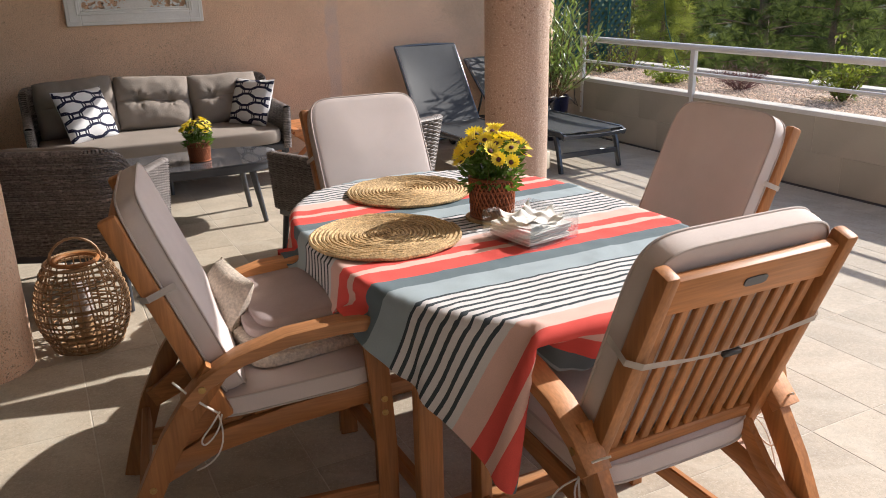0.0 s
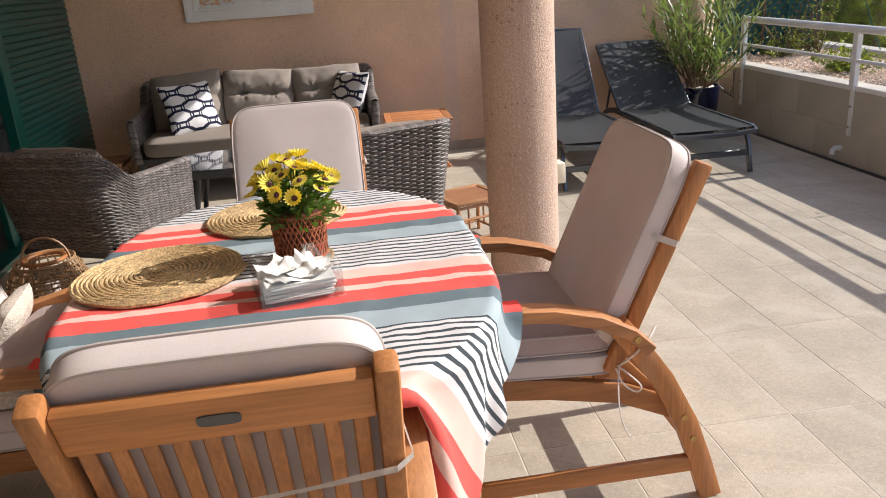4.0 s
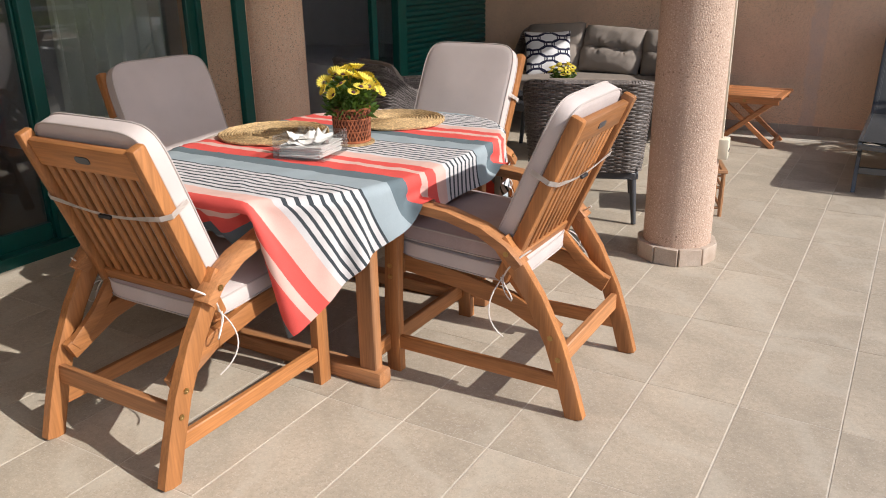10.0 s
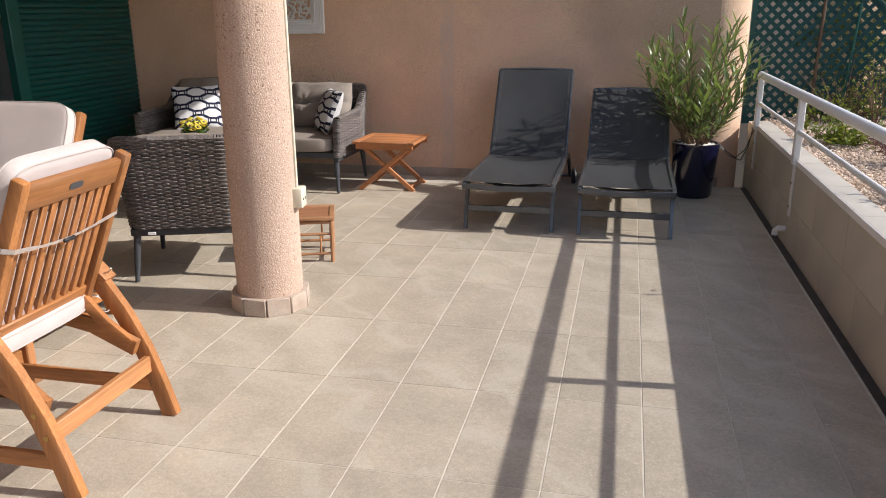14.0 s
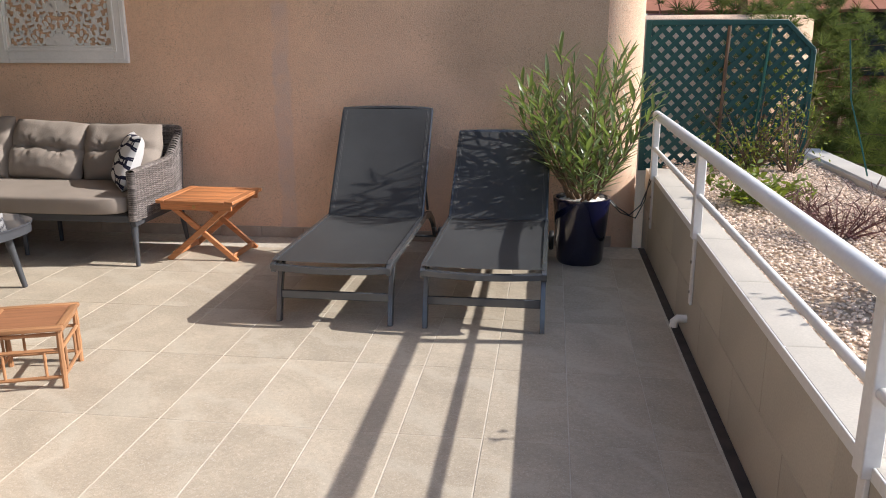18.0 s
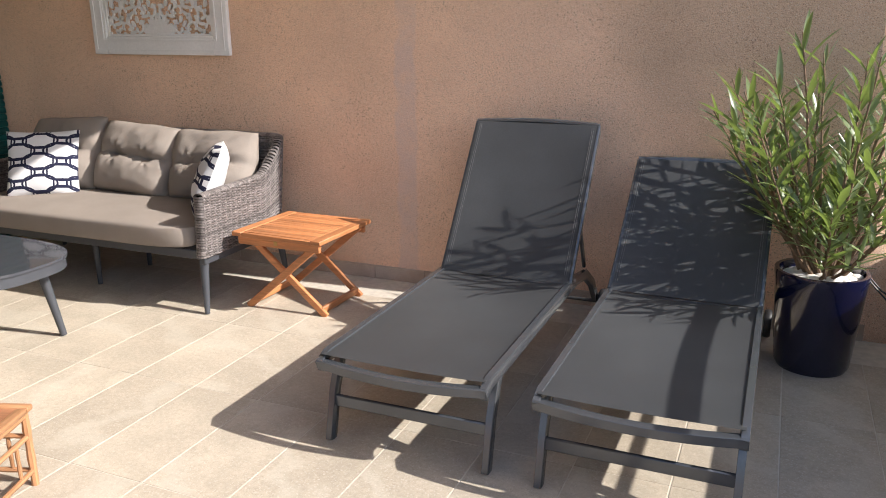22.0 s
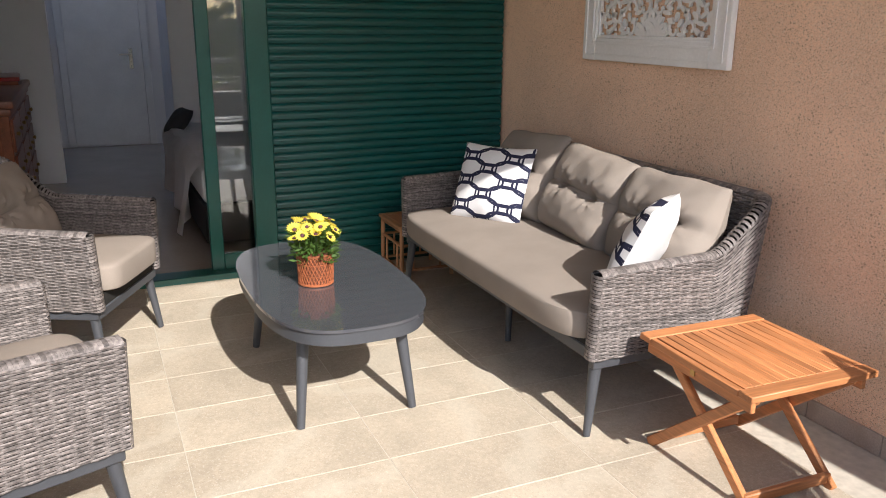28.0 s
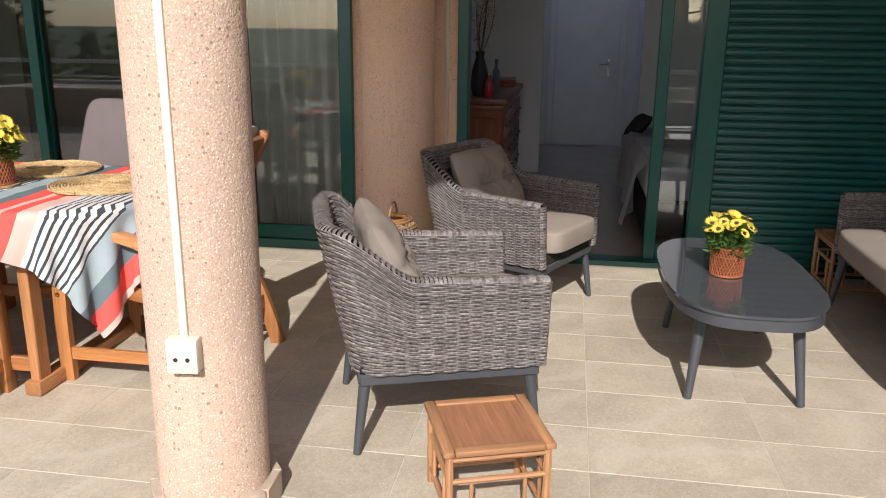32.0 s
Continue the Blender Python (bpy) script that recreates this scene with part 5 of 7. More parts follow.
for i, (w, d, x, y, z, rx, rz, lift) in enumerate(((0.155, 0.13, 0.0, -0.01, 0.046, 2, 18, 0.018), (0.12, 0.09, -0.02, 0.02, 0.054, -5, 62, 0.020), (0.09, 0.10, 0.035, -0.02, 0.052, 6, -24, 0.018))):
    q = part("loose_napkin", crumple(w, d, i + 2, lift), "paper", nb, "crumpled napkin on top")
    q.matrix_basis = pose(x, y, z, rx, 0, rz)


# ---- teak armchairs ----
def teak_chair(m, label, cushions=1, seed=0, rec=0.0):
    """A slatted teak recliner facing +y: the origin lies on the floor midway between the rear feet."""
    e = empty("dining_chair", m, label, "chair", "teak chairs round the table")
    hw = 0.262
    for sg in (-1, 1):
        x = sg * hw
        b = ribbon(bmesh.new(), [(x, 0.690, 0.0), (x, 0.692, 0.25), (x, 0.682, 0.45), (x, 0.668, 0.615)], 0.036, 0.056)
        lf = part("front_leg", b, "teak", e)
        for zz in (0.405, 0.365):
            part("bolt", bolt(bmesh.new(), x + sg * 0.018, 0.690, zz, (sg, 0, 0)), "brass", lf)
        b = ribbon(bmesh.new(), [(x, 0.0, 0.0), (x, 0.035, 0.12), (x, 0.08, 0.25), (x, 0.15, 0.39), (x, 0.225, 0.50), (x, 0.275, 0.565)], 0.034, 0.060)
        lr = part("rear_leg", b, "teak", e)
        for yy, zz in ((0.09, 0.27), (0.062, 0.20)):
            part("bolt", bolt(bmesh.new(), x + sg * 0.017, yy, zz, (sg, 0, 0)), "brass", lr)
        xa = sg * (hw + 0.012)
        b = ribbon(bmesh.new(), [(xa, 0.195, 0.495), (xa, 0.245, 0.545), (xa, 0.33, 0.592), (xa, 0.45, 0.625), (xa, 0.58, 0.637), (xa, 0.705, 0.633)], 0.062, 0.034)
        ar = part("armrest", b, "teak_light", e)
        part("bolt", bolt(bmesh.new(), x + sg * 0.044, 0.235, 0.535, (sg, 0, 0)), "brass", ar)
        xs = sg * (hw - 0.036)
        part("seat_rail", ribbon(bmesh.new(), [(xs, 0.70, 0.415), (xs, 0.45, 0.385), (xs, 0.25, 0.345), (xs, 0.085, 0.27)], 0.028, 0.058), "teak", e)
        part("side_stretcher", beam(bmesh.new(), (x, 0.675, 0.115), (x, 0.045, 0.115), 0.022, 0.052), "teak", e)
        part("brace", ribbon(bmesh.new(), [(sg * 0.215, 0.27, 0.45), (sg * 0.215, 0.19, 0.36), (sg * 0.22, 0.10, 0.285)], 0.022, 0.04), "teak", e)
    part("rear_stretcher", beam(bmesh.new(), (-hw, 0.062, 0.20), (hw, 0.062, 0.20), 0.024, 0.062), "teak_light", e)
    part("front_rail", beam(bmesh.new(), (-hw + 0.02, 0.665, 0.40), (hw - 0.02, 0.665, 0.40), 0.024, 0.055), "teak", e)
    for i in range(5):
        y = 0.30 + i * 0.082
        part("seat_slat", beam(bmesh.new(), (-hw + 0.04, y, 0.395 + (y - 0.3) * 0.06), (hw - 0.04, y, 0.395 + (y - 0.3) * 0.06), 0.05, 0.014), "teak", e)
    # reclined back: d runs up the back, n out of its front
    p0, p1 = Vector((0, 0.285, 0.415)), Vector((0, 0.082 - rec, 0.951))
    d = (p1 - p0).normalized()
    n = Vector((0, d.z, -d.y))
    up = (n.x, n.y, n.z)
    for sg in (-1, 1):
        x = Vector((sg * 0.232, 0, 0))
        part("back_stile", beam(bmesh.new(), p0 + x, p1 + x + d * 0.012, 0.036, 0.046, up, 0.009, 2), "teak", e)
    L = (p1 - p0).length
    b = bmesh.new()
    beam(b, p0 + d * (L - 0.05) + Vector((-0.214, 0, 0)), p0 + d * (L - 0.05) + Vector((0.214, 0, 0)), 0.085, 0.026, up, 0.006, 2)
    tr = part("top_rail", b, "teak", e)
    b = slab(superellipse(0.030, 0.011, 4, 28), 0.0, 0.003, 0)
    mm = Matrix((Vector((-1, 0, 0)), d, -n)).transposed().to_4x4()
    mm.translation = p0 + d * (L - 0.05) - n * 0.0125
    bmesh.ops.transform(b, matrix=mm, verts=b.verts)
    part("plate", b, "anthracite", tr, "small grey oval plate")
    part("bottom_rail", beam(bmesh.new(), p0 + d * 0.065 + Vector((-0.214, 0, 0)), p0 + d * 0.065 + Vector((0.214, 0, 0)), 0.055, 0.026, up, 0.005), "teak", e)
    for i in range(10):
        x = Vector((-0.19 + 0.38 * i / 9, 0, 0))
        part("back_slat", beam(bmesh.new(), p0 + d * 0.09 + x, p0 + d * (L - 0.09) + x, 0.024, 0.013, up, 0.003), "teak", e)
    # cushions
    ms = Matrix((Vector((1, 0, 0)), d, n)).transposed().to_4x4()
    ms.translation = p0 + d * (L / 2 + 0.030) + n * 0.022
    bl = L + 0.0
    bc = part("back_cushion", pad(0.475, bl, 0.062, 0.05, 0.006, seed), "cushion", e, "cream canvas back cushion")
    bc.matrix_basis = ms
    for zz in (0.006, 0.056):
        part("piping", pad_piping(0.475, bl, zz, 0.0032), "piping", bc)
    for i in range(cushions):
        sc = part("seat_cushion", pad(0.475, 0.47, 0.062, 0.05, 0.012, seed + 5 + i), "cushion" if i == 0 else "mauve", e, "cream canvas seat cushion" if i == 0 else "flat mauve-grey seat pad")
        sc.matrix_basis = pose(0, 0.475 + 0.012 * i, 0.418 + 0.066 * i, 4, 0, 2.0 * i)
        for zz in (0.006, 0.056):
            part("piping", pad_piping(0.475, 0.47, zz, 0.0032), "piping", sc)
    # strap round the upper back, tie cords at the seat
    b = bmesh.new()
    c0 = p0 + d * (L * 0.66)
    pts = [c0 + Vector((-0.252, 0, 0)) + n * 0.06, c0 + Vector((-0.262, 0, 0)) - n * 0.01, c0 + Vector((-0.235, 0, 0)) - n * 0.032]
    for k in range(1, 8):
        u = k / 8
        pts.append(c0 + Vector((-0.235 + 0.47 * u, 0, 0)) - n * 0.030 - d * (0.028 * math.sin(math.pi * u)))
    pts += [c0 + Vector((0.235, 0, 0)) - n * 0.032, c0 + Vector((0.262, 0, 0)) - n * 0.01, c0 + Vector((0.252, 0, 0)) + n * 0.06]
    lo, hi = [], []
    for k, p in enumerate(pts):
        w = d * (0.0052 if 3 < k < 9 else 0.0085)
        lo.append(b.verts.new(p - w))
        hi.append(b.verts.new(p + w))
    for k in range(len(pts) - 1):
        b.faces.new((lo[k], lo[k + 1], hi[k + 1], hi[k]))
    bmesh.ops.solidify(b, geom=b.faces[:], thickness=0.002)
    st = part("strap", b, "rope", e, "cream elastic strap round the back")
    part("buckle", add(bmesh.new(), block(0.05, 0.012, 0.012, 0.003), Matrix.Translation(c0 - n * 0.036 - d * 0.028)), "black", st)
    rnd = random.Random(seed)
    for sg in (-1, 1):
        b = bmesh.new()
        x = sg * 0.245
        z0 = 0.44
        loop = [(x + sg * 0.008, 0.27, z0), (x + sg * 0.045, 0.25, z0 - 0.01), (x + sg * 0.055, 0.215, z0 - 0.045), (x + sg * 0.035, 0.225, z0 - 0.075), (x + sg * 0.02, 0.26, z0 - 0.05), (x + sg * 0.012, 0.275, z0 - 0.005)]
        tube(b, soften(loop), 0.0024, 6)
        h = rnd.uniform(0.08, 0.2)
        tube(b, arc((x + sg * 0.01, 0.265, z0), (x + sg * 0.05, 0.22 + rnd.uniform(-.03, .03), z0 - h), (sg * 0.045, 0.03, 0), 10), 0.0023, 6)
        tube(b, arc((x + sg * 0.01, 0.265, z0), (x + sg * 0.015, 0.17, 0.545), (sg * 0.03, 0, 0.01), 6), 0.003, 6)
        part("tie_cord", b, "rope", e, "loose cream tie cord")
    return e


teak_chair(pose(1.165, 0.905, 0, 0, 0, 0), "slatted teak recliner with cream cushions, its back to the walker", 1, 1)
teak_chair(pose(2.296, 2.062, 0, 0, 0, 90), "slatted teak recliner with cream cushions and an extra mauve pad", 2, 2, 0.035)
teak_chair(pose(1.205, 3.185, 0, 0, 0, 180), "slatted teak recliner with cream cushions beside the wicker armchair", 1, 3, 0.075)
w_chair = teak_chair(pose(0.05, 2.12, 0, 0, 0, -98), "slatted teak recliner with cream cushions, holding a knit pillow and throws", 1, 4)

# pillow and folded throws on the shaded chair
kp = empty("knit_pillow", pose(0.37, 2.20, 0.565, 0, 0, -90), "cream cable-knit pillow leaning on the chair back", "pillow")
q = part("cover", pillow(0.28, 0.26, 0.10, 20, (), 2, 0.06), "knit", kp)
q.matrix_basis = pose(0, 0.0, 0, 58, 0, 6)
th = empty("folded_throw", pose(0.56, 2.13, 0.488, 0, 0, 4), "folded cream knit throw on the chair seat", "throw")
part("folds", pad(0.36, 0.44, 0.034, 0.05, 0.01, 12), "knit", th)
q = part("folds", pad(0.35, 0.42, 0.034, 0.05, 0.012, 31), "knit", th)
q.matrix_basis = pose(-0.01, 0.01, 0.030, 0, 0, 2)
th = empty("folded_throw", pose(0.58, 2.13, 0.558, 0, 0, -6), "folded mauve throw lying on the knit throw", "throw")
q = part("folds", pad(0.33, 0.40, 0.03, 0.05, 0.012, 15), "mauve", th)
q = part("folds", pad(0.31, 0.38, 0.03, 0.05, 0.02, 22), "mauve", th)
q.matrix_basis = pose(0.01, 0, 0.028, 0, -3, 4)


# ---- sun loungers ----
def lounger(x0, x1, y0, yk, yt, zt, label):
    """A black sling lounger: foot end at y0, hinge at yk, raised back reaching (yt, zt)."""
    e = empty("sun_lounger", Matrix.Translation(((x0 + x1) / 2, y0, 0)), label, "sun lounger", "sun loungers")
    hw, K, zb = (x1 - x0) / 2, yk - y0, 0.31
    back = Vector((0, yt - yk, zt - zb))
    fr = bmesh.new()
    for sg in (-1, 1):
        x = sg * (hw - 0.012)
        ribbon(fr, [(x, 0.0, zb - 0.022), (x, 0.05, zb), (x, K * 0.6, zb), (x, K + 0.10, zb), (x, K + 0.28, zb - 0.03), (x, K + 0.42, 0.20), (x, K + 0.53, 0.085)], 0.024, 0.042)
    ribbon(fr, arc((-hw + 0.006, 0.012, zb - 0.014), (hw - 0.006, 0.012, zb - 0.014), (0, -0.03, -0.006), 12), 0.03, 0.034, (0, 0, 1))
    part("bed_frame", fr, "lounger_frame", e)
    part("bed_sling", sheet(bmesh.new(), lambda u, v: Vector((-hw + 0.010 + (2 * hw - 0.020) * u, 0.016 + (K - 0.018) * v, zb + 0.016 - 0.022 * (1 - (2 * u - 1) ** 2) * math.sin(math.pi * (0.08 + 0.84 * v)))), 14, 20), "sling", e, "black mesh sling of the bed")
    bf = bmesh.new()
    d = back.normalized()
    n = Vector((0, -d.z, d.y))
    p = Vector((0, K, zb + 0.012))
    for sg in (-1, 1):
        x = Vector((sg * (hw - 0.012), 0, 0))
        beam(bf, p + x, p + x + back, 0.018, 0.026, (0, -d.z, d.y), 0.006, 2)
    tp = [p + back + Vector((hw * (2 * k / 8 - 1) * 0.97, 0, 0)) + d * (0.014 * (1 - (2 * k / 8 - 1) ** 2)) for k in range(9)]
    tube(bf, tp, 0.014, 8)
    part("hinge_bar", beam(bmesh.new(), p + Vector((-hw + 0.02, 0, -0.006)), p + Vector((hw - 0.02, 0, -0.006)), 0.06, 0.016), "black", e, "dark hinge bar")
    bk = part("back_frame", bf, "lounger_frame", e)
    L = back.length
    part("back_sling", sheet(bmesh.new(), lambda u, v: p + Vector((-hw + 0.018 + (2 * hw - 0.036) * u, 0, 0)) + d * (-0.012 + (L + 0.007) * v) + n * (0.016 - 0.02 * (1 - (2 * u - 1) ** 2) * math.sin(math.pi * v)), 14, 16), "sling", bk, "black mesh sling of the raised back")
    for sg in (-1, 1):
        for o in (0.030, 0.038):
            part("stitching", tube(bmesh.new(), [p + Vector((sg * (hw - o), 0, 0)) + d * (0.03 + (L - 0.05) * k / 8) + n * (0.0175 - 0.02 * (1 - ((hw - o) / (hw - 0.018)) ** 2) * math.sin(math.pi * (0.03 + 0.94 * k / 8))) for k in range(9)], 0.0005, 4), "stitch", bk, "pale stitching along the sling edge")
    for sg in (-1, 1):
        x = sg * (hw - 0.015)
        part("front_leg", ribbon(bmesh.new(), [(x, 0.045, 0.0), (x, 0.085, 0.17), (x, 0.14, zb - 0.015)], 0.024, 0.042), "lounger_frame", e)
        part("back_strut", beam(bmesh.new(), p + Vector((sg * (hw - 0.035), 0, 0)) + back * 0.45, (sg * (hw - 0.035), K + 0.36, zb - 0.02), 0.016, 0.018), "lounger_frame", e)
        w = bmesh.new()
        lathe(w, ((0.03, -0.016), (0.058, -0.016), (0.064, -0.008), (0.064, 0.008), (0.058, 0.016), (0.03, 0.016)), 24, Matrix.Translation((sg * (hw + 0.022), K + 0.55, 0.064)) @ Matrix.Rotation(radians(90), 4, "Y"))
        wh = part("wheel", w, "black", e, "small black transport wheel")
        w = bmesh.new()
        lathe(w, ((0.028, -0.019), (0.028, 0.019)), 18, Matrix.Translation((sg * (hw + 0.022), K + 0.55, 0.064)) @ Matrix.Rotation(radians(90), 4, "Y"))
        part("hub", w, "white_metal", wh)
    part("front_crossbar", beam(bmesh.new(), (-hw + 0.02, 0.075, 0.135), (hw - 0.02, 0.075, 0.135), 0.014, 0.044), "lounger_frame", e)
    part("axle", tube(bmesh.new(), [(-hw - 0.02, K + 0.55, 0.064), (hw + 0.02, K + 0.55, 0.064)], 0.009, 10), "lounger_frame", e)
    # bowed spreader under the bed
    part("spreader", tube(bmesh.new(), arc((-hw + 0.02, 0.35, zb - 0.03), (hw - 0.02, 0.35, zb - 0.03), (0, 0.0, -0.05), 10), 0.011, 8), "lounger_frame", e)
    return e


lounger(2.822, 3.42, 4.985, 6.03, 6.47, 0.912, "black mesh sun lounger with its back raised high")
lounger(3.565, 4.165, 4.975, 6.02, 6.58, 0.757, "black mesh sun lounger dappled with leaf shadow, its back set lower")


# ---- folding side table, bamboo stools, lantern ----
st = empty("side_table", pose(1.99, 6.21, 0, 0, 0, -1.5), "low folding slatted reddish wood side table", "side table")
hx, hy, H = 0.255, 0.24, 0.40
for sg in (-1, 1):
    part("end_rail", box1(sg * hx - 0.0275 - sg * 0.0275, sg * hx + 0.0275 - sg * 0.0275, -hy, hy, H - 0.022, H, 0.003), "wood_red", st)
    part("side_rail", box1(-hx + 0.056, hx - 0.056, sg * (hy - 0.011) - 0.011, sg * (hy - 0.011) + 0.011, H - 0.024, H - 0.002, 0.003), "wood_red", st)
for i in range(13):
    y = -hy + 0.042 + i * (2 * hy - 0.084) / 12
    part("slat", box1(-hx + 0.056, hx - 0.056, y - 0.0157, y + 0.0157, H - 0.016, H - 0.001, 0.002), "wood_red", st)
for sg in (-1, 1):
    part("apron", box1(-hx + 0.02, hx - 0.02, sg * (hy - 0.03) - 0.009, sg * (hy - 0.03) + 0.009, H - 0.065, H - 0.023, 0.003), "wood_red", st)
    for dr in (-1, 1):
        y = sg * (hy - 0.055 - 0.022 * (dr > 0))
        part("leg", beam(bmesh.new(), (dr * 0.225, y, 0.0), (-dr * 0.215, y, H - 0.03), 0.02, 0.036), "wood_red", st)
for dr in (-1, 1):
    part("stretcher", beam(bmesh.new(), (dr * 0.20, -hy + 0.07, 0.03), (dr * 0.20, hy - 0.07, 0.03), 0.02, 0.034), "wood_red", st)
part("label_plate", box1(-0.02, 0.0, -hy + 0.017, -hy + 0.021, H - 0.052, H - 0.03, 0.001), "brass", st)


def bamboo_stool(m, w, d, h, label):
    e = empty("bamboo_stool", m, label, "stool", "bamboo stools")
    top = part("top_panel", box1(-w / 2 + 0.025, w / 2 - 0.025, -d / 2 + 0.025, d / 2 - 0.025, h - 0.016, h - 0.006, 0.002), "bamboo_dark", e, "reddish-brown panel top")
    for sg in (-1, 1):
        part("top_edge", box1(-w / 2, w / 2, sg * (d / 2 - 0.016) - 0.016, sg * (d / 2 - 0.016) + 0.016, h - 0.02, h, 0.006, 2), "bamboo", e)
        part("top_edge", box1(sg * (w / 2 - 0.016) - 0.016, sg * (w / 2 - 0.016) + 0.016, -d / 2 + 0.033, d / 2 - 0.033, h - 0.02, h, 0.006, 2), "bamboo", e)

    def cane(p, q, r):
        p, q = Vector(p), Vector(q)
        n = 9
        rs = [r * (1.16 if k in (3, 6) else 1.0) for k in range(n)]
        return tube(bmesh.new(), [p.lerp(q, k / (n - 1)) for k in range(n)], rs, 8)
    for sx_ in (-1, 1):
        for sy_ in (-1, 1):
            part("leg", cane((sx_ * (w / 2 - 0.02), sy_ * (d / 2 - 0.02), 0), (sx_ * (w / 2 - 0.02), sy_ * (d / 2 - 0.02), h - 0.02), 0.0115), "bamboo", e)
    for z in (0.05, h * 0.62, h - 0.035):
        for sg in (-1, 1):
            part("rail", cane((-w / 2 + 0.02, sg * (d / 2 - 0.02), z), (w / 2 - 0.02, sg * (d / 2 - 0.02), z), 0.008), "bamboo", e)
            part("rail", cane((sg * (w / 2 - 0.02), -d / 2 + 0.02, z), (sg * (w / 2 - 0.02), d / 2 - 0.02, z), 0.008), "bamboo", e)
    for u in (-0.12, 0.12):
        for sg in (-1, 1):
            part("spindle", cane((u * w / 0.5, sg * (d / 2 - 0.02), 0.05), (u * w / 0.5, sg * (d / 2 - 0.02), h * 0.62), 0.006), "bamboo", e)
            part("spindle", cane((sg * (w / 2 - 0.02), u * d / 0.5, 0.05), (sg * (w / 2 - 0.02), u * d / 0.5, h * 0.62), 0.006), "bamboo", e)
    return e


bamboo_stool(pose(2.044, 4.249, 0, 0, 0, 20), 0.325, 0.325, 0.27, "small square bamboo stool with a reddish panel top beside the armchair")
bamboo_stool(pose(-0.36, 6.03, 0, 0, 0, 0), 0.34, 0.34, 0.31, "small bamboo stool tucked behind the sofa arm")

ln = empty("lantern", Matrix.Translation((0.035, 3.50, 0)), "round woven rattan lantern with a white candle", "lantern")
rnd = random.Random(21)


def lant_r(z):
    u = z / 0.37
    return 0.088 + 0.098 * math.sin(math.pi * (0.12 + 0.80 * u)) ** 0.8


for k in range(34):
    a = 2 * math.pi * k / 34 + rnd.uniform(-0.04, 0.04)
    part("rib", tube(bmesh.new(), [(lant_r(z) * math.cos(a + 0.06 * math.sin(9 * z + k)), lant_r(z) * math.sin(a + 0.06 * math.sin(9 * z + k)), 0.008 + z) for z in [0.37 * i / 9 for i in range(10)]], 0.0036, 5), "rattan", ln)
for j in range(17):
    z = 0.01 + 0.36 * j / 16 + rnd.uniform(-.005, .005)
    tl = rnd.uniform(-0.012, 0.012)
    part("hoop", tube(bmesh.new(), [((lant_r(z) + 0.003) * math.cos(2 * math.pi * k / 30), (lant_r(z) + 0.003) * math.sin(2 * math.pi * k / 30), max(0.006, 0.008 + z + tl * math.sin(2 * math.pi * k / 30))) for k in range(30)], 0.0042 if 0 < j < 16 else 0.007, 5, True), "rattan", ln)
part("rim", tube(bmesh.new(), [(0.088 * math.cos(2 * math.pi * k / 24), 0.088 * math.sin(2 * math.pi * k / 24), 0.385) for k in range(24)], 0.010, 8, True), "teak", ln)
part("handle", tube(bmesh.new(), [(0.10 * math.cos(math.pi * k / 12), 0.02, 0.375 + 0.10 * math.sin(math.pi * k / 12)) for k in range(13)], 0.006, 6), "rattan", ln)
part("candle", lathe(bmesh.new(), ((0.038, 0.14), (0.038, 0.27), (0.034, 0.273)), 20), "cushion", ln, "white pillar candle")
part("candle_plate", lathe(bmesh.new(), ((0.11, 0.01), (0.11, 0.018)), 20), "rattan", ln)
part("candle_stand", lathe(bmesh.new(), ((0.03, 0.018), (0.03, 0.14)), 12), "rattan", ln)


# ---- carved panel on the wall ----
pic = empty("carved_panel", Matrix.Translation((0.787, WALL_Y - 0.004, 1.205)), "white carved fretwork wall panel with scrolling leaves", "wall panel")
PW, PH, FB = 0.495, 0.66, 0.105
b = bmesh.new()
for sg in (-1, 1):
    bx(b, sg * PW - FB / 2 - sg * FB / 2, sg * PW + FB / 2 - sg * FB / 2, -0.03, 0.0, 0.0, PH, 0.004)
    bx(b, sg * (PW - FB - 0.007) - 0.008, sg * (PW - FB - 0.007) + 0.008, -0.022, 0.0, FB, PH - FB, 0.003)
for z in (0.0, PH - FB):
    bx(b, -PW + FB - 0.001, PW - FB + 0.001, -0.029, 0.0, z, z + FB, 0.004)
for z in (FB + 0.006, PH - FB - 0.006):
    bx(b, -PW + FB + 0.015, PW - FB - 0.015, -0.021, -0.0005, z - 0.008, z + 0.008, 0.003)
for sg in (-1, 1):
    bx(b, sg * (PW - 0.028) - 0.003, sg * (PW - 0.028) + 0.003, -0.034, -0.029, 0.026, PH - 0.026, 0.001)
    bx(b, sg * (PW - 0.082) - 0.006, sg * (PW - 0.082) + 0.006, -0.036, -0.029, 0.078, PH - 0.078, 0.002)
for z in (0.028, PH - 0.028):
    bx(b, -PW + 0.031, PW - 0.031, -0.0338, -0.029, z - 0.003, z + 0.003, 0.001)
for z in (0.082, PH - 0.082):
    bx(b, -PW + 0.088, PW - 0.088, -0.0358, -0.029, z - 0.006, z + 0.006, 0.002)
part("frame", b, "white", pic)
b = bmesh.new()
iw, z0, z1 = PW - FB, FB, PH - FB
cz = (z0 + z1) / 2


def scroll(bm, cx, cz_, r, turn, a0, w):
    pts = []
    for k in range(26):
        u = k / 25
        a = a0 + turn * u
        rr = r * (1 - 0.78 * u)
        pts.append((cx + rr * math.cos(a), -0.010, cz_ + rr * math.sin(a)))
    ribbon(bm, pts, 0.012, w, (0, 1, 0), False)


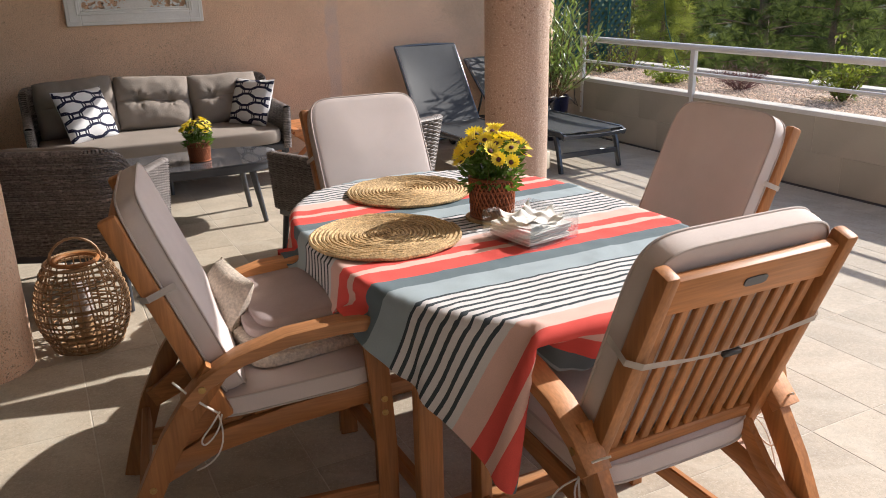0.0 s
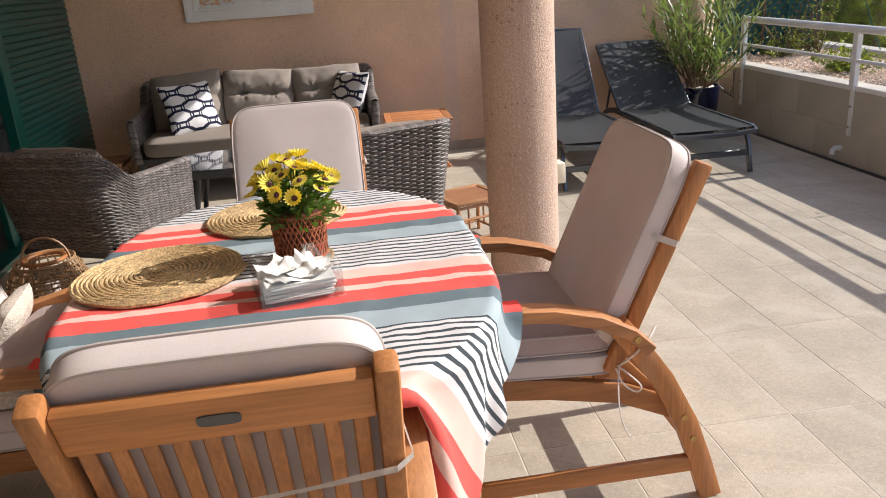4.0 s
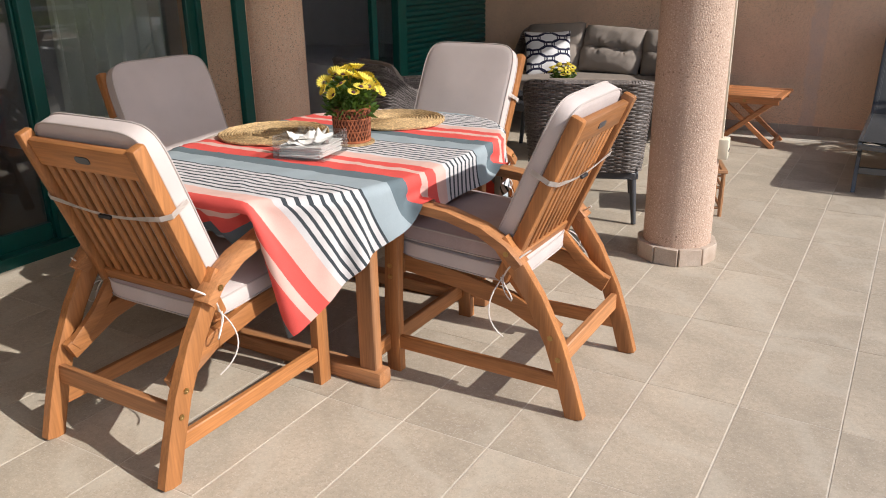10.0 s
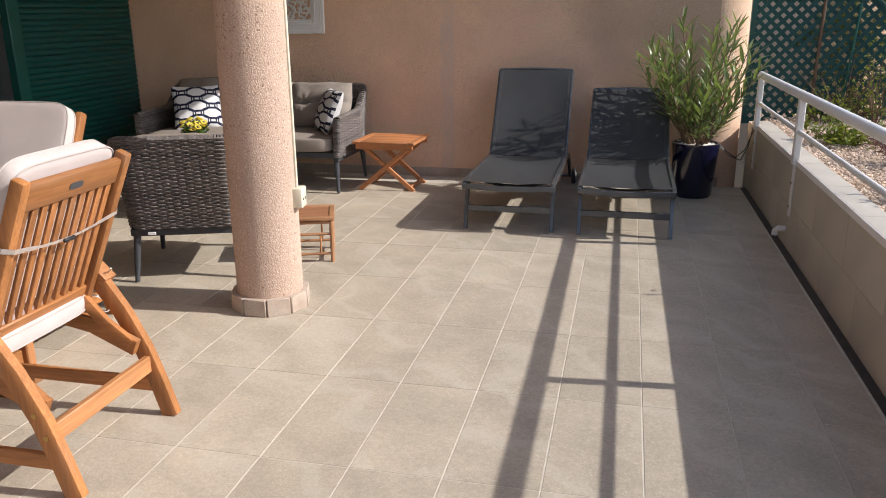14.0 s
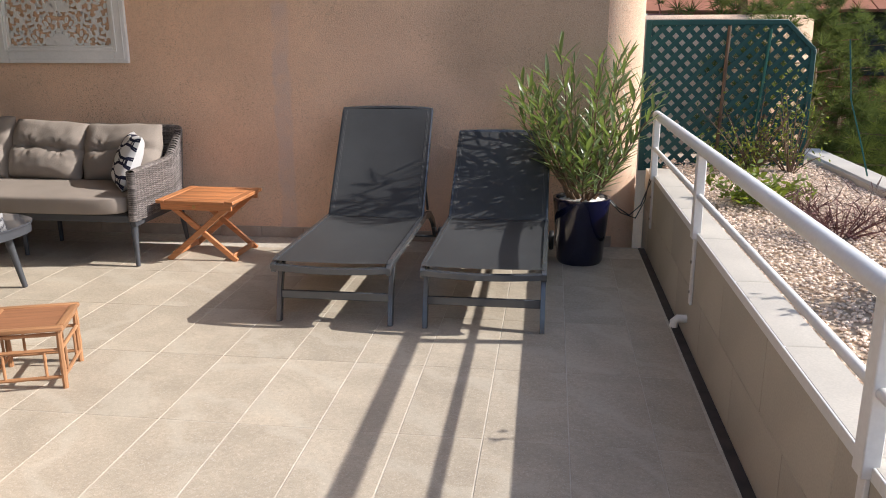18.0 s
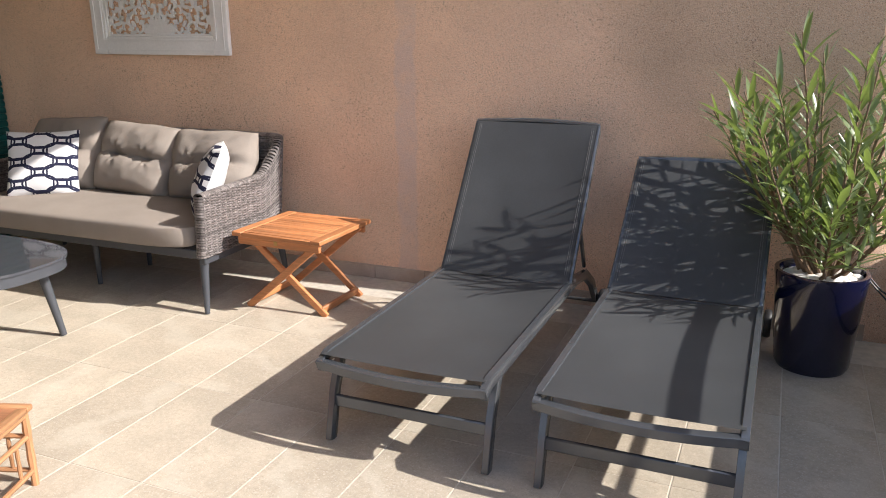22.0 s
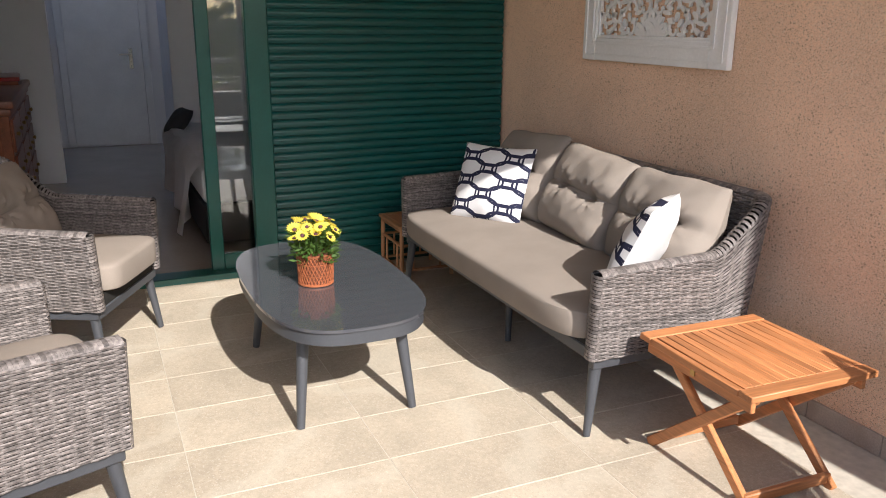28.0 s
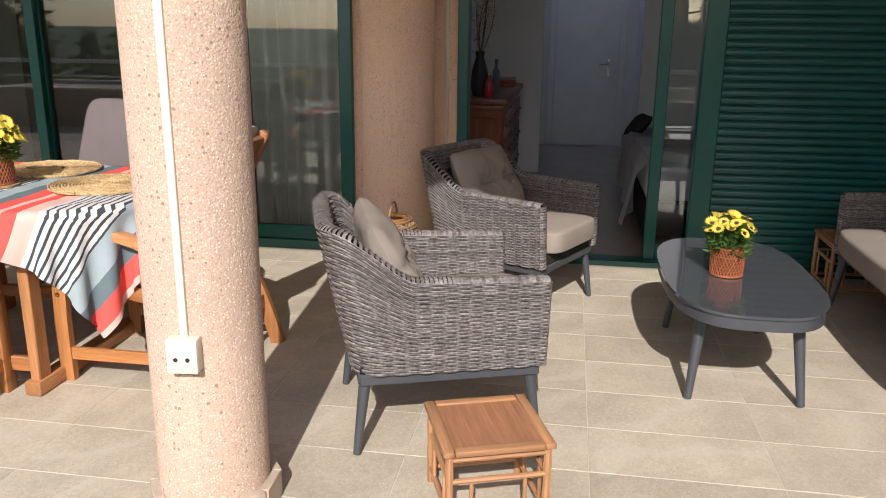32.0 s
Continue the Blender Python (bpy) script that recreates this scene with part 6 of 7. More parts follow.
petal_count = itertools.count()


def petal(bm, x, z, a, l, w):
    l, w = l * 1.0, w * 1.02
    lift = 0.0005 * (next(petal_count) * 7 % 13)
    q = slab([(l * (0.5 - 0.5 * math.cos(math.pi * t)), w * math.sin(math.pi * t) ** 0.8) for t in [i / 8 for i in range(9)]] + [(l * (0.5 - 0.5 * math.cos(math.pi * t)), -w * math.sin(math.pi * t) ** 0.8) for t in [1 - i / 8 for i in range(1, 8)]][::1], 0, 0.008 + lift, 0)
    bmesh.ops.recalc_face_normals(q, faces=q.faces[:])
    m4 = Matrix.Translation((x, -0.004, z)) @ Matrix.Rotation(-a, 4, "Y") @ Matrix.Rotation(radians(90), 4, "X")
    add(bm, q, m4)


for sg in (-1, 1):
    for i in range(4):
        for j in range(5):
            cx_ = sg * (0.055 + 0.098 * i)
            cz_ = z0 + 0.045 + 0.09 * j
            r = 0.046
            a0 = 1.57 * ((i + j) % 4) + 0.4
            a_ = a0 if sg > 0 else math.pi - a0
            sp_ = sg * (1 if (i + j) % 2 else -1)
            scroll(b, cx_, cz_, r, sp_ * 4.4, a_, 0.012)
            for k in range(5):
                an = a_ + sp_ * k * 1.15
                petal(b, cx_ + r * 0.55 * math.cos(an), cz_ + r * 0.55 * math.sin(an), an + sp_ * 0.7, 0.050 if k % 2 else 0.040, 0.0095)
    for k in range(5):
        petal(b, 0.004 * sg, cz + 0.02, math.pi / 2 - sg * (0.15 + 0.35 * k), 0.09, 0.012)
        petal(b, 0.004 * sg, z0 + 0.01, math.pi / 2 - sg * (0.1 + 0.3 * k), 0.11, 0.012)
part("fretwork", b, "white", pic, "carved white leaf scrolls", False)


# ---- oleander in a blue pot ----
pot = empty("oleander_pot", Matrix.Translation((4.365, 6.32, 0)), "oleander bush in a glossy cobalt-blue round pot", "potted plant")
part("pot", lathe(bmesh.new(), ((0.135, 0.0), (0.145, 0.02), (0.172, 0.36), (0.178, 0.40), (0.176, 0.412), (0.160, 0.412), (0.155, 0.38), (0.01, 0.375)), 40), "pot", pot, "cobalt-blue glazed pot")
rnd = random.Random(5)
for i in range(22):
    a, rr = i * 2.4, math.sqrt((i + 0.5) / 22) * 0.13
    q = bmesh.new()
    bmesh.ops.create_icosphere(q, subdivisions=2, radius=rnd.uniform(0.020, 0.038), matrix=Matrix.Translation((rr * math.cos(a), rr * math.sin(a), 0.388)) @ Matrix.Diagonal((1.2, 1, 0.65, 1)))
    part("pebble", q, "pebble", pot, "white pebble on the soil" if i == 0 else "")


def leaf_shape(droop):
    """A narrow oleander leaf one unit long along +y, folded along its midrib and bent over by droop."""
    b = bmesh.new()
    rows = []
    for k in range(6):
        u = k / 5
        w = 0.062 * math.sin(math.pi * min(1.0, 0.10 + 0.90 * u)) ** 0.8 if k < 5 else 0.002
        z = -droop * u * u
        rows.append([b.verts.new((-w, u, z + w * 0.35)), b.verts.new((0, u, z)), b.verts.new((w, u, z + w * 0.35))])
    for p, q in zip(rows, rows[1:]):
        b.faces.new((p[0], p[1], q[1], q[0]))
        b.faces.new((p[1], p[2], q[2], q[1]))
    return b


leaf_meshes = []
for dr in (0.04, 0.14, 0.26):
    ob = part("leaf", leaf_shape(dr), "leaf", pot, "", True, 60)
    leaf_meshes.append(ob.data)
    bpy.data.objects.remove(ob)
rest = bmesh.new()
for i in range(34):
    a = i * 2.399 + rnd.uniform(-.3, .3)
    r0 = rnd.uniform(0.0, 0.07)
    base = Vector((r0 * math.cos(a), r0 * math.sin(a), 0.37))
    sp = 0.54 * math.sqrt((i + 0.6) / 34)
    ht = rnd.uniform(0.64, 1.06) * (1 - 0.45 * sp) * (0.62 if i % 4 == 3 else 1.0)
    tip = Vector((sp * math.cos(a) * 0.92, min(0.27, sp * math.sin(a)), ht + 0.37))
    line = [base.lerp(tip, k / 8) + Vector((0, 0, -0.30 * math.sin(math.pi * k / 8) * sp * 0.25)) + Vector((rnd.uniform(-.006, .006), rnd.uniform(-.006, .006), 0)) for k in range(9)]
    stem = part("stem", tube(bmesh.new(), line, [0.0085 * (1 - 0.7 * k / 8) for k in range(9)], 6), "bark", pot)
    whorls = 8
    for k in range(whorls):
        u = 0.30 + 0.70 * (k + rnd.uniform(0, .6)) / whorls
        j = min(7, int(u * 8))
        p = line[j].lerp(line[j + 1], min(1.0, u * 8 - j))
        t = (line[j + 1] - line[j]).normalized()
        for c in range(3):
            an = c * 2.094 + k * 1.05 + rnd.uniform(-.3, .3)
            side = Vector((math.cos(an), math.sin(an), rnd.uniform(-0.25, 0.35)))
            d = (t * rnd.uniform(0.55, 1.2) * (0.6 + 0.9 * u) + side * 0.85 + Vector((0, 0, 0.15))).normalized()
            s_ = d.cross(Vector((rnd.uniform(-.35, .35), rnd.uniform(-.35, .35), 1))).normalized()
            n_ = s_.cross(d)
            L = rnd.uniform(0.10, 0.185) * (0.75 if u > 0.95 else 1.0)
            m4 = Matrix((s_, d, n_)).transposed().to_4x4() @ Matrix.Diagonal((L * rnd.uniform(0.9, 1.25), L, L, 1))
            m4.translation = p
            if k >= whorls - 3 and c < 3:
                lf = new("leaf", leaf_meshes[rnd.randrange(3)])
                lf.parent = stem
                lf.matrix_basis = m4
            else:
                add(rest, leaf_shape(rnd.choice((0.04, 0.14, 0.26))), m4)
part("foliage", rest, "leaf", pot, "narrow grey-green oleander leaves", True, 60)
b = bmesh.new()
tube(b, [(4.54, 6.30, 0.40), (4.58, 6.28, 0.36), (4.66, 6.33, 0.30), (4.74, 6.45, 0.34), (4.79, 6.52, 0.45), (4.83, 6.58, 0.525), (4.95, 6.55, 0.51)], 0.004, 6)
tube(b, [(4.53, 6.28, 0.40), (4.60, 6.26, 0.33), (4.70, 6.34, 0.28), (4.77, 6.50, 0.36), (4.80, 6.56, 0.50)], 0.0035, 6)
tagged(part("irrigation_hose", b, "black"), "thin black irrigation hose from pot to planter", "hose")


# ---- planter and garden beyond the parapet ----
planter = structure("planter_bed", box1(PAR_X + 0.125, 5.98, -4.0, 7.6, -0.4, PAR_Z - 0.035, 0), "soil", "brown soil bed of the planter", "planter")
kerb = structure("kerb", box1(5.98, 6.16, -4.0, 7.6, -0.4, PAR_Z + 0.02, 0.015), "coping", "pale stone kerb at the planter's outer edge", "kerb")
rnd = random.Random(31)
base = []
for v in range(4):
    q = bmesh.new()
    bmesh.ops.create_icosphere(q, subdivisions=1, radius=1.0)
    for vv in q.verts:
        vv.co *= 1 + 0.25 * noise.noise(vv.co * 1.7 + Vector((v * 5, 0, 0)))
    base.append(([tuple(vv.co) for vv in q.verts], [tuple(x.index for x in f.verts) for f in q.faces]))
    q.free()
verts, faces = [], []
for i in range(32000):
    x = rnd.uniform(PAR_X + 0.135, 5.97)
    y = rnd.uniform(0.5, 7.3) if i % 5 else rnd.uniform(-1.5, 0.5)
    r = rnd.uniform(0.0042, 0.0088)
    z = PAR_Z - 0.028 + 0.02 * noise.noise(Vector((x * 2, y * 2, 0))) + rnd.uniform(0, 0.012)
    vs, fs = base[i % 4]
    a = rnd.uniform(0, 6.28)
    ca, sa = math.cos(a) * r, math.sin(a) * r
    o = len(verts)
    verts += [(x + vx * ca * 1.25 - vy * sa, y + vx * sa * 1.25 + vy * ca, z + vz * r * 0.7) for vx, vy, vz in vs]
    faces += [tuple(k + o for k in f) for f in fs]
me = bpy.data.meshes.new("gravel")
me.from_pydata(verts, [], faces)
me.materials.append(MAT["gravel"])
gravel = tagged(new("gravel", me), "pale ochre gravel covering the planter", "gravel", "", "stuff")


def shrub(x, y, z, r, h, mat, label, n=420, seed=0, lw=0.016, name="shrub", leafy=True):
    rn = random.Random(seed)
    e = empty(name, Matrix.Translation((x, y, z)), label, "shrub")
    b, s = bmesh.new(), bmesh.new()
    tips = []
    for k in range(26):
        a, rr = rn.uniform(0, 6.28), math.sqrt(rn.random()) * r
        tip = Vector((rr * math.cos(a), rr * math.sin(a), h * rn.uniform(0.45, 1.0) * (1 - 0.45 * rr / r)))
        ln_ = [Vector((tip.x * 0.1, tip.y * 0.1, 0)).lerp(tip, q / 4) + Vector((0, 0, 0.04 * h * math.sin(math.pi * q / 4))) for q in range(5)]
        part("twig", tube(bmesh.new(), ln_, [0.004, 0.0035, 0.003, 0.002, 0.001], 4), "twig" if leafy else mat, e)
        tips.append(ln_)
    for k in range(n):
        ln_ = tips[k % len(tips)]
        p = ln_[rn.randint(1, 4)] + Vector((rn.gauss(0, .02), rn.gauss(0, .02), rn.gauss(0, .02)))
        d = Vector((rn.gauss(0, 1), rn.gauss(0, 1), rn.gauss(0.4, 0.7))).normalized()
        w = d.cross(Vector((rn.gauss(0, 1), rn.gauss(0, 1), 1))).normalized() * lw * rn.uniform(0.6, 1.2) * (0.5 if leafy else 0.12)
        l = lw * 2 * rn.uniform(0.7, 1.3) * (1 if leafy else 2.2)
        b.faces.new([b.verts.new(q) for q in (p, p + d * l * 0.5 + w, p + d * l, p + d * l * 0.5 - w)])
    s.free()
    part("leaves", b, mat, e, "", False)
    shrubs.append(e)
    return e


shrubs = []
GZ = PAR_Z - 0.04
shrub(5.42, 5.00, GZ, 0.25, 0.30, "purple", "low purple-brown twiggy shrub in the gravel", 700, 2, 0.02, "shrub", False)
shrub(5.24, 5.71, GZ, 0.27, 0.24, "shrub", "low bright green shrub in the gravel", 600, 3, 0.024)
shrub(5.49, 4.07, GZ, 0.24, 0.58, "shrub", "tall yellow-green shrub behind the railing", 1000, 4, 0.022)
shrub(5.35, 6.85, GZ, 0.42, 0.36, "shrub", "straggly green climber at the foot of the trellis", 520, 5, 0.018)
shrub(5.50, 6.90, GZ, 0.40, 0.86, "shrub", "loose green climber reaching up the trellis", 300, 16, 0.014)
shrub(5.72, 6.80, GZ, 0.32, 0.62, "shrub", "straggly green climber on the trellis", 300, 6, 0.015)
shrub(5.75, 2.0, GZ, 0.26, 0.36, "shrub", "yellow-green shrub in the planter", 500, 8, 0.022)

# green lattice trellis with a clipped corner
tr = empty("trellis", None, "dark green lattice trellis panel with a sloping corner", "trellis")
ty, tx0, tx1, tz0, tz1, cut = 7.02, 4.77, 5.86, 0.47, 1.475, 0.19


def top_at(x):
    return tz1 if x < tx1 - cut else tz1 - (x - (tx1 - cut)) * 1.0


fr = bmesh.new()
bx(fr, tx0, tx0 + 0.035, ty - 0.015, ty + 0.015, tz0, tz1, 0.003)
bx(fr, tx0 + 0.034, tx1 - cut, ty - 0.014, ty + 0.014, tz1 - 0.035, tz1 - 0.001, 0.003)
bx(fr, tx1 - 0.035, tx1, ty - 0.015, ty + 0.015, tz0, tz1 - cut, 0.003)
beam(fr, (tx1 - cut - 0.01, ty, tz1 - 0.016), (tx1 - 0.012, ty, tz1 - cut - 0.005), 0.03, 0.03)
bx(fr, tx0 + 0.034, tx1 - 0.034, ty - 0.014, ty + 0.014, tz0 + 0.001, tz0 + 0.035, 0.003)
part("frame", fr, "trellis", tr)
pitch = 0.062
for fam, yo in ((1, -0.005), (-1, 0.005)):
    c = -3.0
    lo_, hi_ = (tz0 - tx1, tz1 - tx0) if fam > 0 else (tz0 + tx0, tz1 + tx1)
    k = lo_
    while k < hi_:
        pts = []
        for i in range(90):
            x = tx0 + 0.02 + (tx1 - tx0 - 0.04) * i / 89
            z = x + k if fam > 0 else k - x
            if tz0 + 0.02 < z < top_at(x) - 0.015:
                pts.append((x, ty + yo, z))
        if len(pts) > 2:
            part("slat", beam(bmesh.new(), pts[0], pts[-1], 0.030, 0.009, (0, 1, 0), 0), "trellis", tr)
        k += pitch * 1.414
part("pole", tube(bmesh.new(), [(5.28, ty - 0.03, tz0), (5.30, ty - 0.03, tz1 - 0.04)], 0.012, 8), "twig", tr, "dark stake tied to the trellis")
part("pole", tube(bmesh.new(), [(5.50, ty - 0.03, tz0), (5.56, ty - 0.03, tz1 - 0.06)], 0.010, 8), "green", tr, "thin green stake tied to the trellis")
tube_b = tube(bmesh.new(), [(5.92, 6.6, 1.35), (5.95, 6.55, 1.0), (6.02, 6.5, 0.75), (6.05, 6.4, 0.55)], 0.005, 6)
tagged(part("guy_rope", tube_b, "green"), "slack green guy rope beside the trellis", "rope")

# land falling away, wooded slope and pines
b = bmesh.new()
R = [0.01, 6.2, 8, 10, 13, 18, 26, 40, 60, 90, 140, 220, 400, 900, 2500]


def land(u, v):
    i = u * (len(R) - 1)
    j = min(len(R) - 2, int(i))
    d = R[j] + (R[j + 1] - R[j]) * (i - j)
    a = -math.pi + 2 * math.pi * v
    drop = -0.6 - min(3.4, max(0.0, d - 6.2) * 0.35)
    rise = 0.0 if d < 30 else min(7.0 if math.degrees(a) > 22 else 3.2, (d - 30) * 0.10)
    return Vector((d * math.cos(a) + 0.0, 2 + d * math.sin(a), drop + rise + 0.5 * noise.noise(Vector((d * 0.1 * math.cos(a), d * 0.1 * math.sin(a), 0)))))


sheet(b, land, 42, 72)
bmesh.ops.recalc_face_normals(b, faces=b.faces[:])
tagged(part("ground", b, "hill"), "wooded slope falling away below the terrace", "ground", "", "structure")


def pine_meshes(seed, h, r, needles=26, thick=0.085, reach=1.5):
    rn = random.Random(seed)
    t, cr = bmesh.new(), ([], [])
    tube(t, [(0, 0, 0), (0.05 * h * rn.uniform(-.5, .5), 0.03, h * 0.4), (0.02, 0.02, h * 0.92)], [0.035 * h, 0.025 * h, 0.006 * h], 8)
    V, F = cr
    for k in range(46):
        u = 0.18 + 0.80 * k / 45
        z = h * u
        a = k * 2.4 + rn.uniform(-.3, .3)
        L = r * (1.05 - u) ** 0.55 * rn.uniform(0.65, 1.1)
        end = Vector((L * math.cos(a), L * math.sin(a), z + 0.12 * L))
        tube(t, [(0.02, 0.02, z), tuple(Vector((0, 0, z)).lerp(end, 0.5) + Vector((0, 0, 0.03 * L))), tuple(end)], [0.010 * h * (1.1 - u), 0.006 * h * (1.1 - u), 0.002 * h], 5)
        for c in range(9):
            cc = Vector((0, 0, z)).lerp(end, 0.35 + 0.65 * (c + rn.random()) / 9) + Vector((rn.gauss(0, .07), rn.gauss(0, .07), rn.gauss(0.03, .06))) * r
            cs = 0.062 * r * rn.uniform(0.7, 1.4)
            for q in range(needles):
                d = Vector((rn.gauss(0, 1), rn.gauss(0, 1), rn.gauss(0.45, 0.8))).normalized()
                w = d.cross(Vector((rn.gauss(0, 1), rn.gauss(0, 1), rn.gauss(0, 1)))).normalized() * cs * thick
                p = cc + d * cs * 0.15
                o = len(V)
                V += [tuple(p - w), tuple(p + w), tuple(p + d * cs * reach)]
                F.append((o, o + 1, o + 2))
    me = bpy.data.meshes.new("crown")
    me.from_pydata(V, [], F)
    me.materials.append(MAT["needles"])
    tm = bpy.data.meshes.new("trunk")
    t.to_mesh(tm)
    t.free()
    tm.materials.append(MAT["bark"])
    return tm, me


kinds = [pine_meshes(s, h, r, 80, 0.032, 1.35) for s, h, r in ((1, 4.2, 1.5), (2, 4.8, 1.7), (3, 3.8, 1.35))]
rnd = random.Random(77)
spots = [(7.6, 8.0, -2.0, 0.85), (8.6, 10.2, -2.4, 1.0), (7.9, 5.6, -2.6, 0.85), (9.4, 7.2, -2.6, 1.0), (8.4, 3.2, -2.8, 0.9), (10.4, 4.6, -3.0, 1.05), (9.2, 1.2, -2.8, 0.95), (11.6, 8.6, -3.0, 1.1), (11.0, 2.0, -3.0, 1.0), (7.7, 13.2, -2.3, 1.0), (6.7, 11.6, -3.2, 1.0), (7.6, 11.0, -3.0, 0.95), (8.4, 14.2, -2.6, 1.0)]
for i in range(36):
    a = radians(rnd.uniform(-42, 62))
    d = rnd.uniform(12, 34)
    spots.append((d * math.cos(a), 2 + d * math.sin(a), -3.6 + 0.02 * d, rnd.uniform(0.9, 1.35) if math.degrees(a) > 22 else rnd.uniform(0.85, 1.05)))
for i in range(10):
    a = radians(rnd.uniform(62, 80))
    d = rnd.uniform(13, 26)
    spots.append((d * math.cos(a), 2 + d * math.sin(a), -4.2, rnd.uniform(0.8, 1.1)))
for i in range(20):
    a = radians(rnd.uniform(4, 46))
    d = rnd.uniform(17, 29)
    spots.append((d * math.cos(a), 2 + d * math.sin(a), -3.4 + 0.03 * d, rnd.uniform(1.25, 1.65)))
for i in range(26):
    a = radians(rnd.uniform(-86, -40))
    d = rnd.uniform(13, 24)
    spots.append((d * math.cos(a), 2 + d * math.sin(a), -3.3, rnd.uniform(1.0, 1.4)))
for i, (x, y, z, s) in enumerate(spots):
    tm, me = kinds[i % 3]
    e = empty("pine_tree", Matrix.Translation((x, y, z)) @ Matrix.Rotation(i * 1.9, 4, "Z") @ Matrix.Diagonal((s, s, s, 1)), "dark green pine tree on the slope below the terrace", "tree", "pine trees")
    for nm, dat in (("trunk", tm), ("crown", me)):
        o = new(nm, dat)
        o.parent = e

def young_pine(x, y, z):
    """A soft, long-needled young pine close beyond the planter."""
    tm, me = pine_meshes(9, 2.45, 0.95, 90, 0.022, 1.7)
    me.materials.clear()
    me.materials.append(MAT["young_needles"])
    e = empty("young_pine", Matrix.Translation((x, y, z)), "soft yellow-green young pine beyond the trellis", "tree")
    for nm, dat in (("trunk", tm), ("crown", me)):
        o = new(nm, dat)
        o.parent = e


MAT["young_needles"] = material("young_needles", (0.24, 0.26, 0.06), 0.7, 0, 0.2, 4, 0, 1, 0, 1, 0.2, 0.45)
leafy(MAT["young_needles"], (0.42, 0.46, 0.08), 0.4)
young_pine(6.95, 7.7, -1.15)

# neighbouring houses beyond the trellis
hs = empty("neighbour_house", None, "red rendered neighbouring house with clay tile roof, seen past the trees", "house")
part("wall", box1(6.4, 13.5, 17.5, 22, -3, 2.15, 0), "pink_house", hs)
for i in range(26):
    x = 5.9 + i * 0.31
    part("roof_tile", beam(bmesh.new(), (x, 16.8, 1.75), (x, 19.6, 2.9), 0.29, 0.06), "roof_tile", hs, "row of clay roof tiles")
for x in (7.4, 9.4, 11.4):
    part("window", box1(x, x + 0.9, 17.44, 17.52, 0.6, 1.8, 0.01), "black", hs)
hs2 = empty("terrace_wall", None, "curved pink parapet of the neighbouring terrace", "wall")
part("parapet", lathe(bmesh.new(), ((1.5, -3), (1.5, 1.55), (1.42, 1.6)), 40, Matrix.Translation((6.1, 13.2, 0))), "stucco", hs2)


# ---- rooms behind the glass ----
structure("floor_inside", box1(-6.6, FAC_X - 0.10, -1.2, 7.2, -0.25, -0.005, 0), "room_floor", "polished stone floor inside the house", "floor")
structure("wall_inside", box1(-6.6, FAC_X - 0.22, -1.4, -1.2, -0.2, 2.5, 0), "plaster", "white plastered room wall", "wall")
# openings added in this unseen wall so that sky light brightens the rooms
b = bx(bmesh.new(), -6.6, FAC_X - 0.22, 7.2, 7.3, -0.2, 0.8, 0)
bx(b, -6.6, FAC_X - 0.22, 7.2, 7.3, 0.8, 1.55, 0)
bx(b, -6.6, FAC_X - 0.22, 7.2, 7.3, 2.42, 2.5, 0)
bx(b, -6.6, -5.8, 7.2, 7.3, 1.55, 2.42, 0)
bx(b, -4.3, -3.4, 7.2, 7.3, 1.55, 2.42, 0)
bx(b, -2.6, FAC_X - 0.22, 7.2, 7.3, 1.55, 2.42, 0)
structure("wall_inside", b, "plaster", "white plastered outer room wall with unseen openings added for sky light", "wall")
structure("wall_inside", box1(-6.1, -5.95, -1.2, 7.2, -0.2, 2.5, 0), "plaster", "white plastered end wall", "wall")
structure("wall_inside", box1(-3.95, FAC_X - 0.22, 3.40, 3.50, -0.2, 2.5, 0), "plaster", "white plastered partition", "wall")
b = bx(bmesh.new(), -3.95, -3.85, 3.50, 4.157, -0.2, 2.5, 0)
bx(b, -3.95, -3.85, 5.10, 7.2, -0.2, 2.5, 0)
bx(b, -3.95, -3.85, 4.157, 5.10, 2.12, 2.5, 0)
structure("wall_inside", b, "plaster", "white plastered bedroom wall with a doorway", "wall")
structure("wall_inside", box1(-5.95, -3.95, 4.0, 4.07, -0.2, 2.5, 0), "plaster", "white plastered corridor wall", "wall")
structure("wall_inside", box1(-5.95, -3.95, 5.20, 5.27, -0.2, 2.5, 0), "plaster", "white plastered corridor wall", "wall")
dr = empty("door_2", None, "closed white flush door with a steel handle at the corridor's end", "door", "", "structure")
b = bmesh.new()
bx(b, -5.95, -5.91, 4.16, 4.235, 0, 2.08, 0.004)
bx(b, -5.95, -5.91, 5.005, 5.08, 0, 2.08, 0.004)
bx(b, -5.95, -5.912, 4.235, 5.005, 2.03, 2.08, 0.004)
part("frame", b, "white", dr)
part("panel", box1(-5.95, -5.915, 4.238, 5.002, 0.012, 2.028, 0.003), "white", dr)
b = box1(-5.915, -5.908, 4.865, 4.905, 0.84, 1.06, 0.003)
tube(b, [(-5.90, 4.885, 1.0), (-5.87, 4.885, 1.0), (-5.87, 4.765, 0.995)], 0.009, 8)
part("handle", b, "chrome", dr, "steel lever handle")

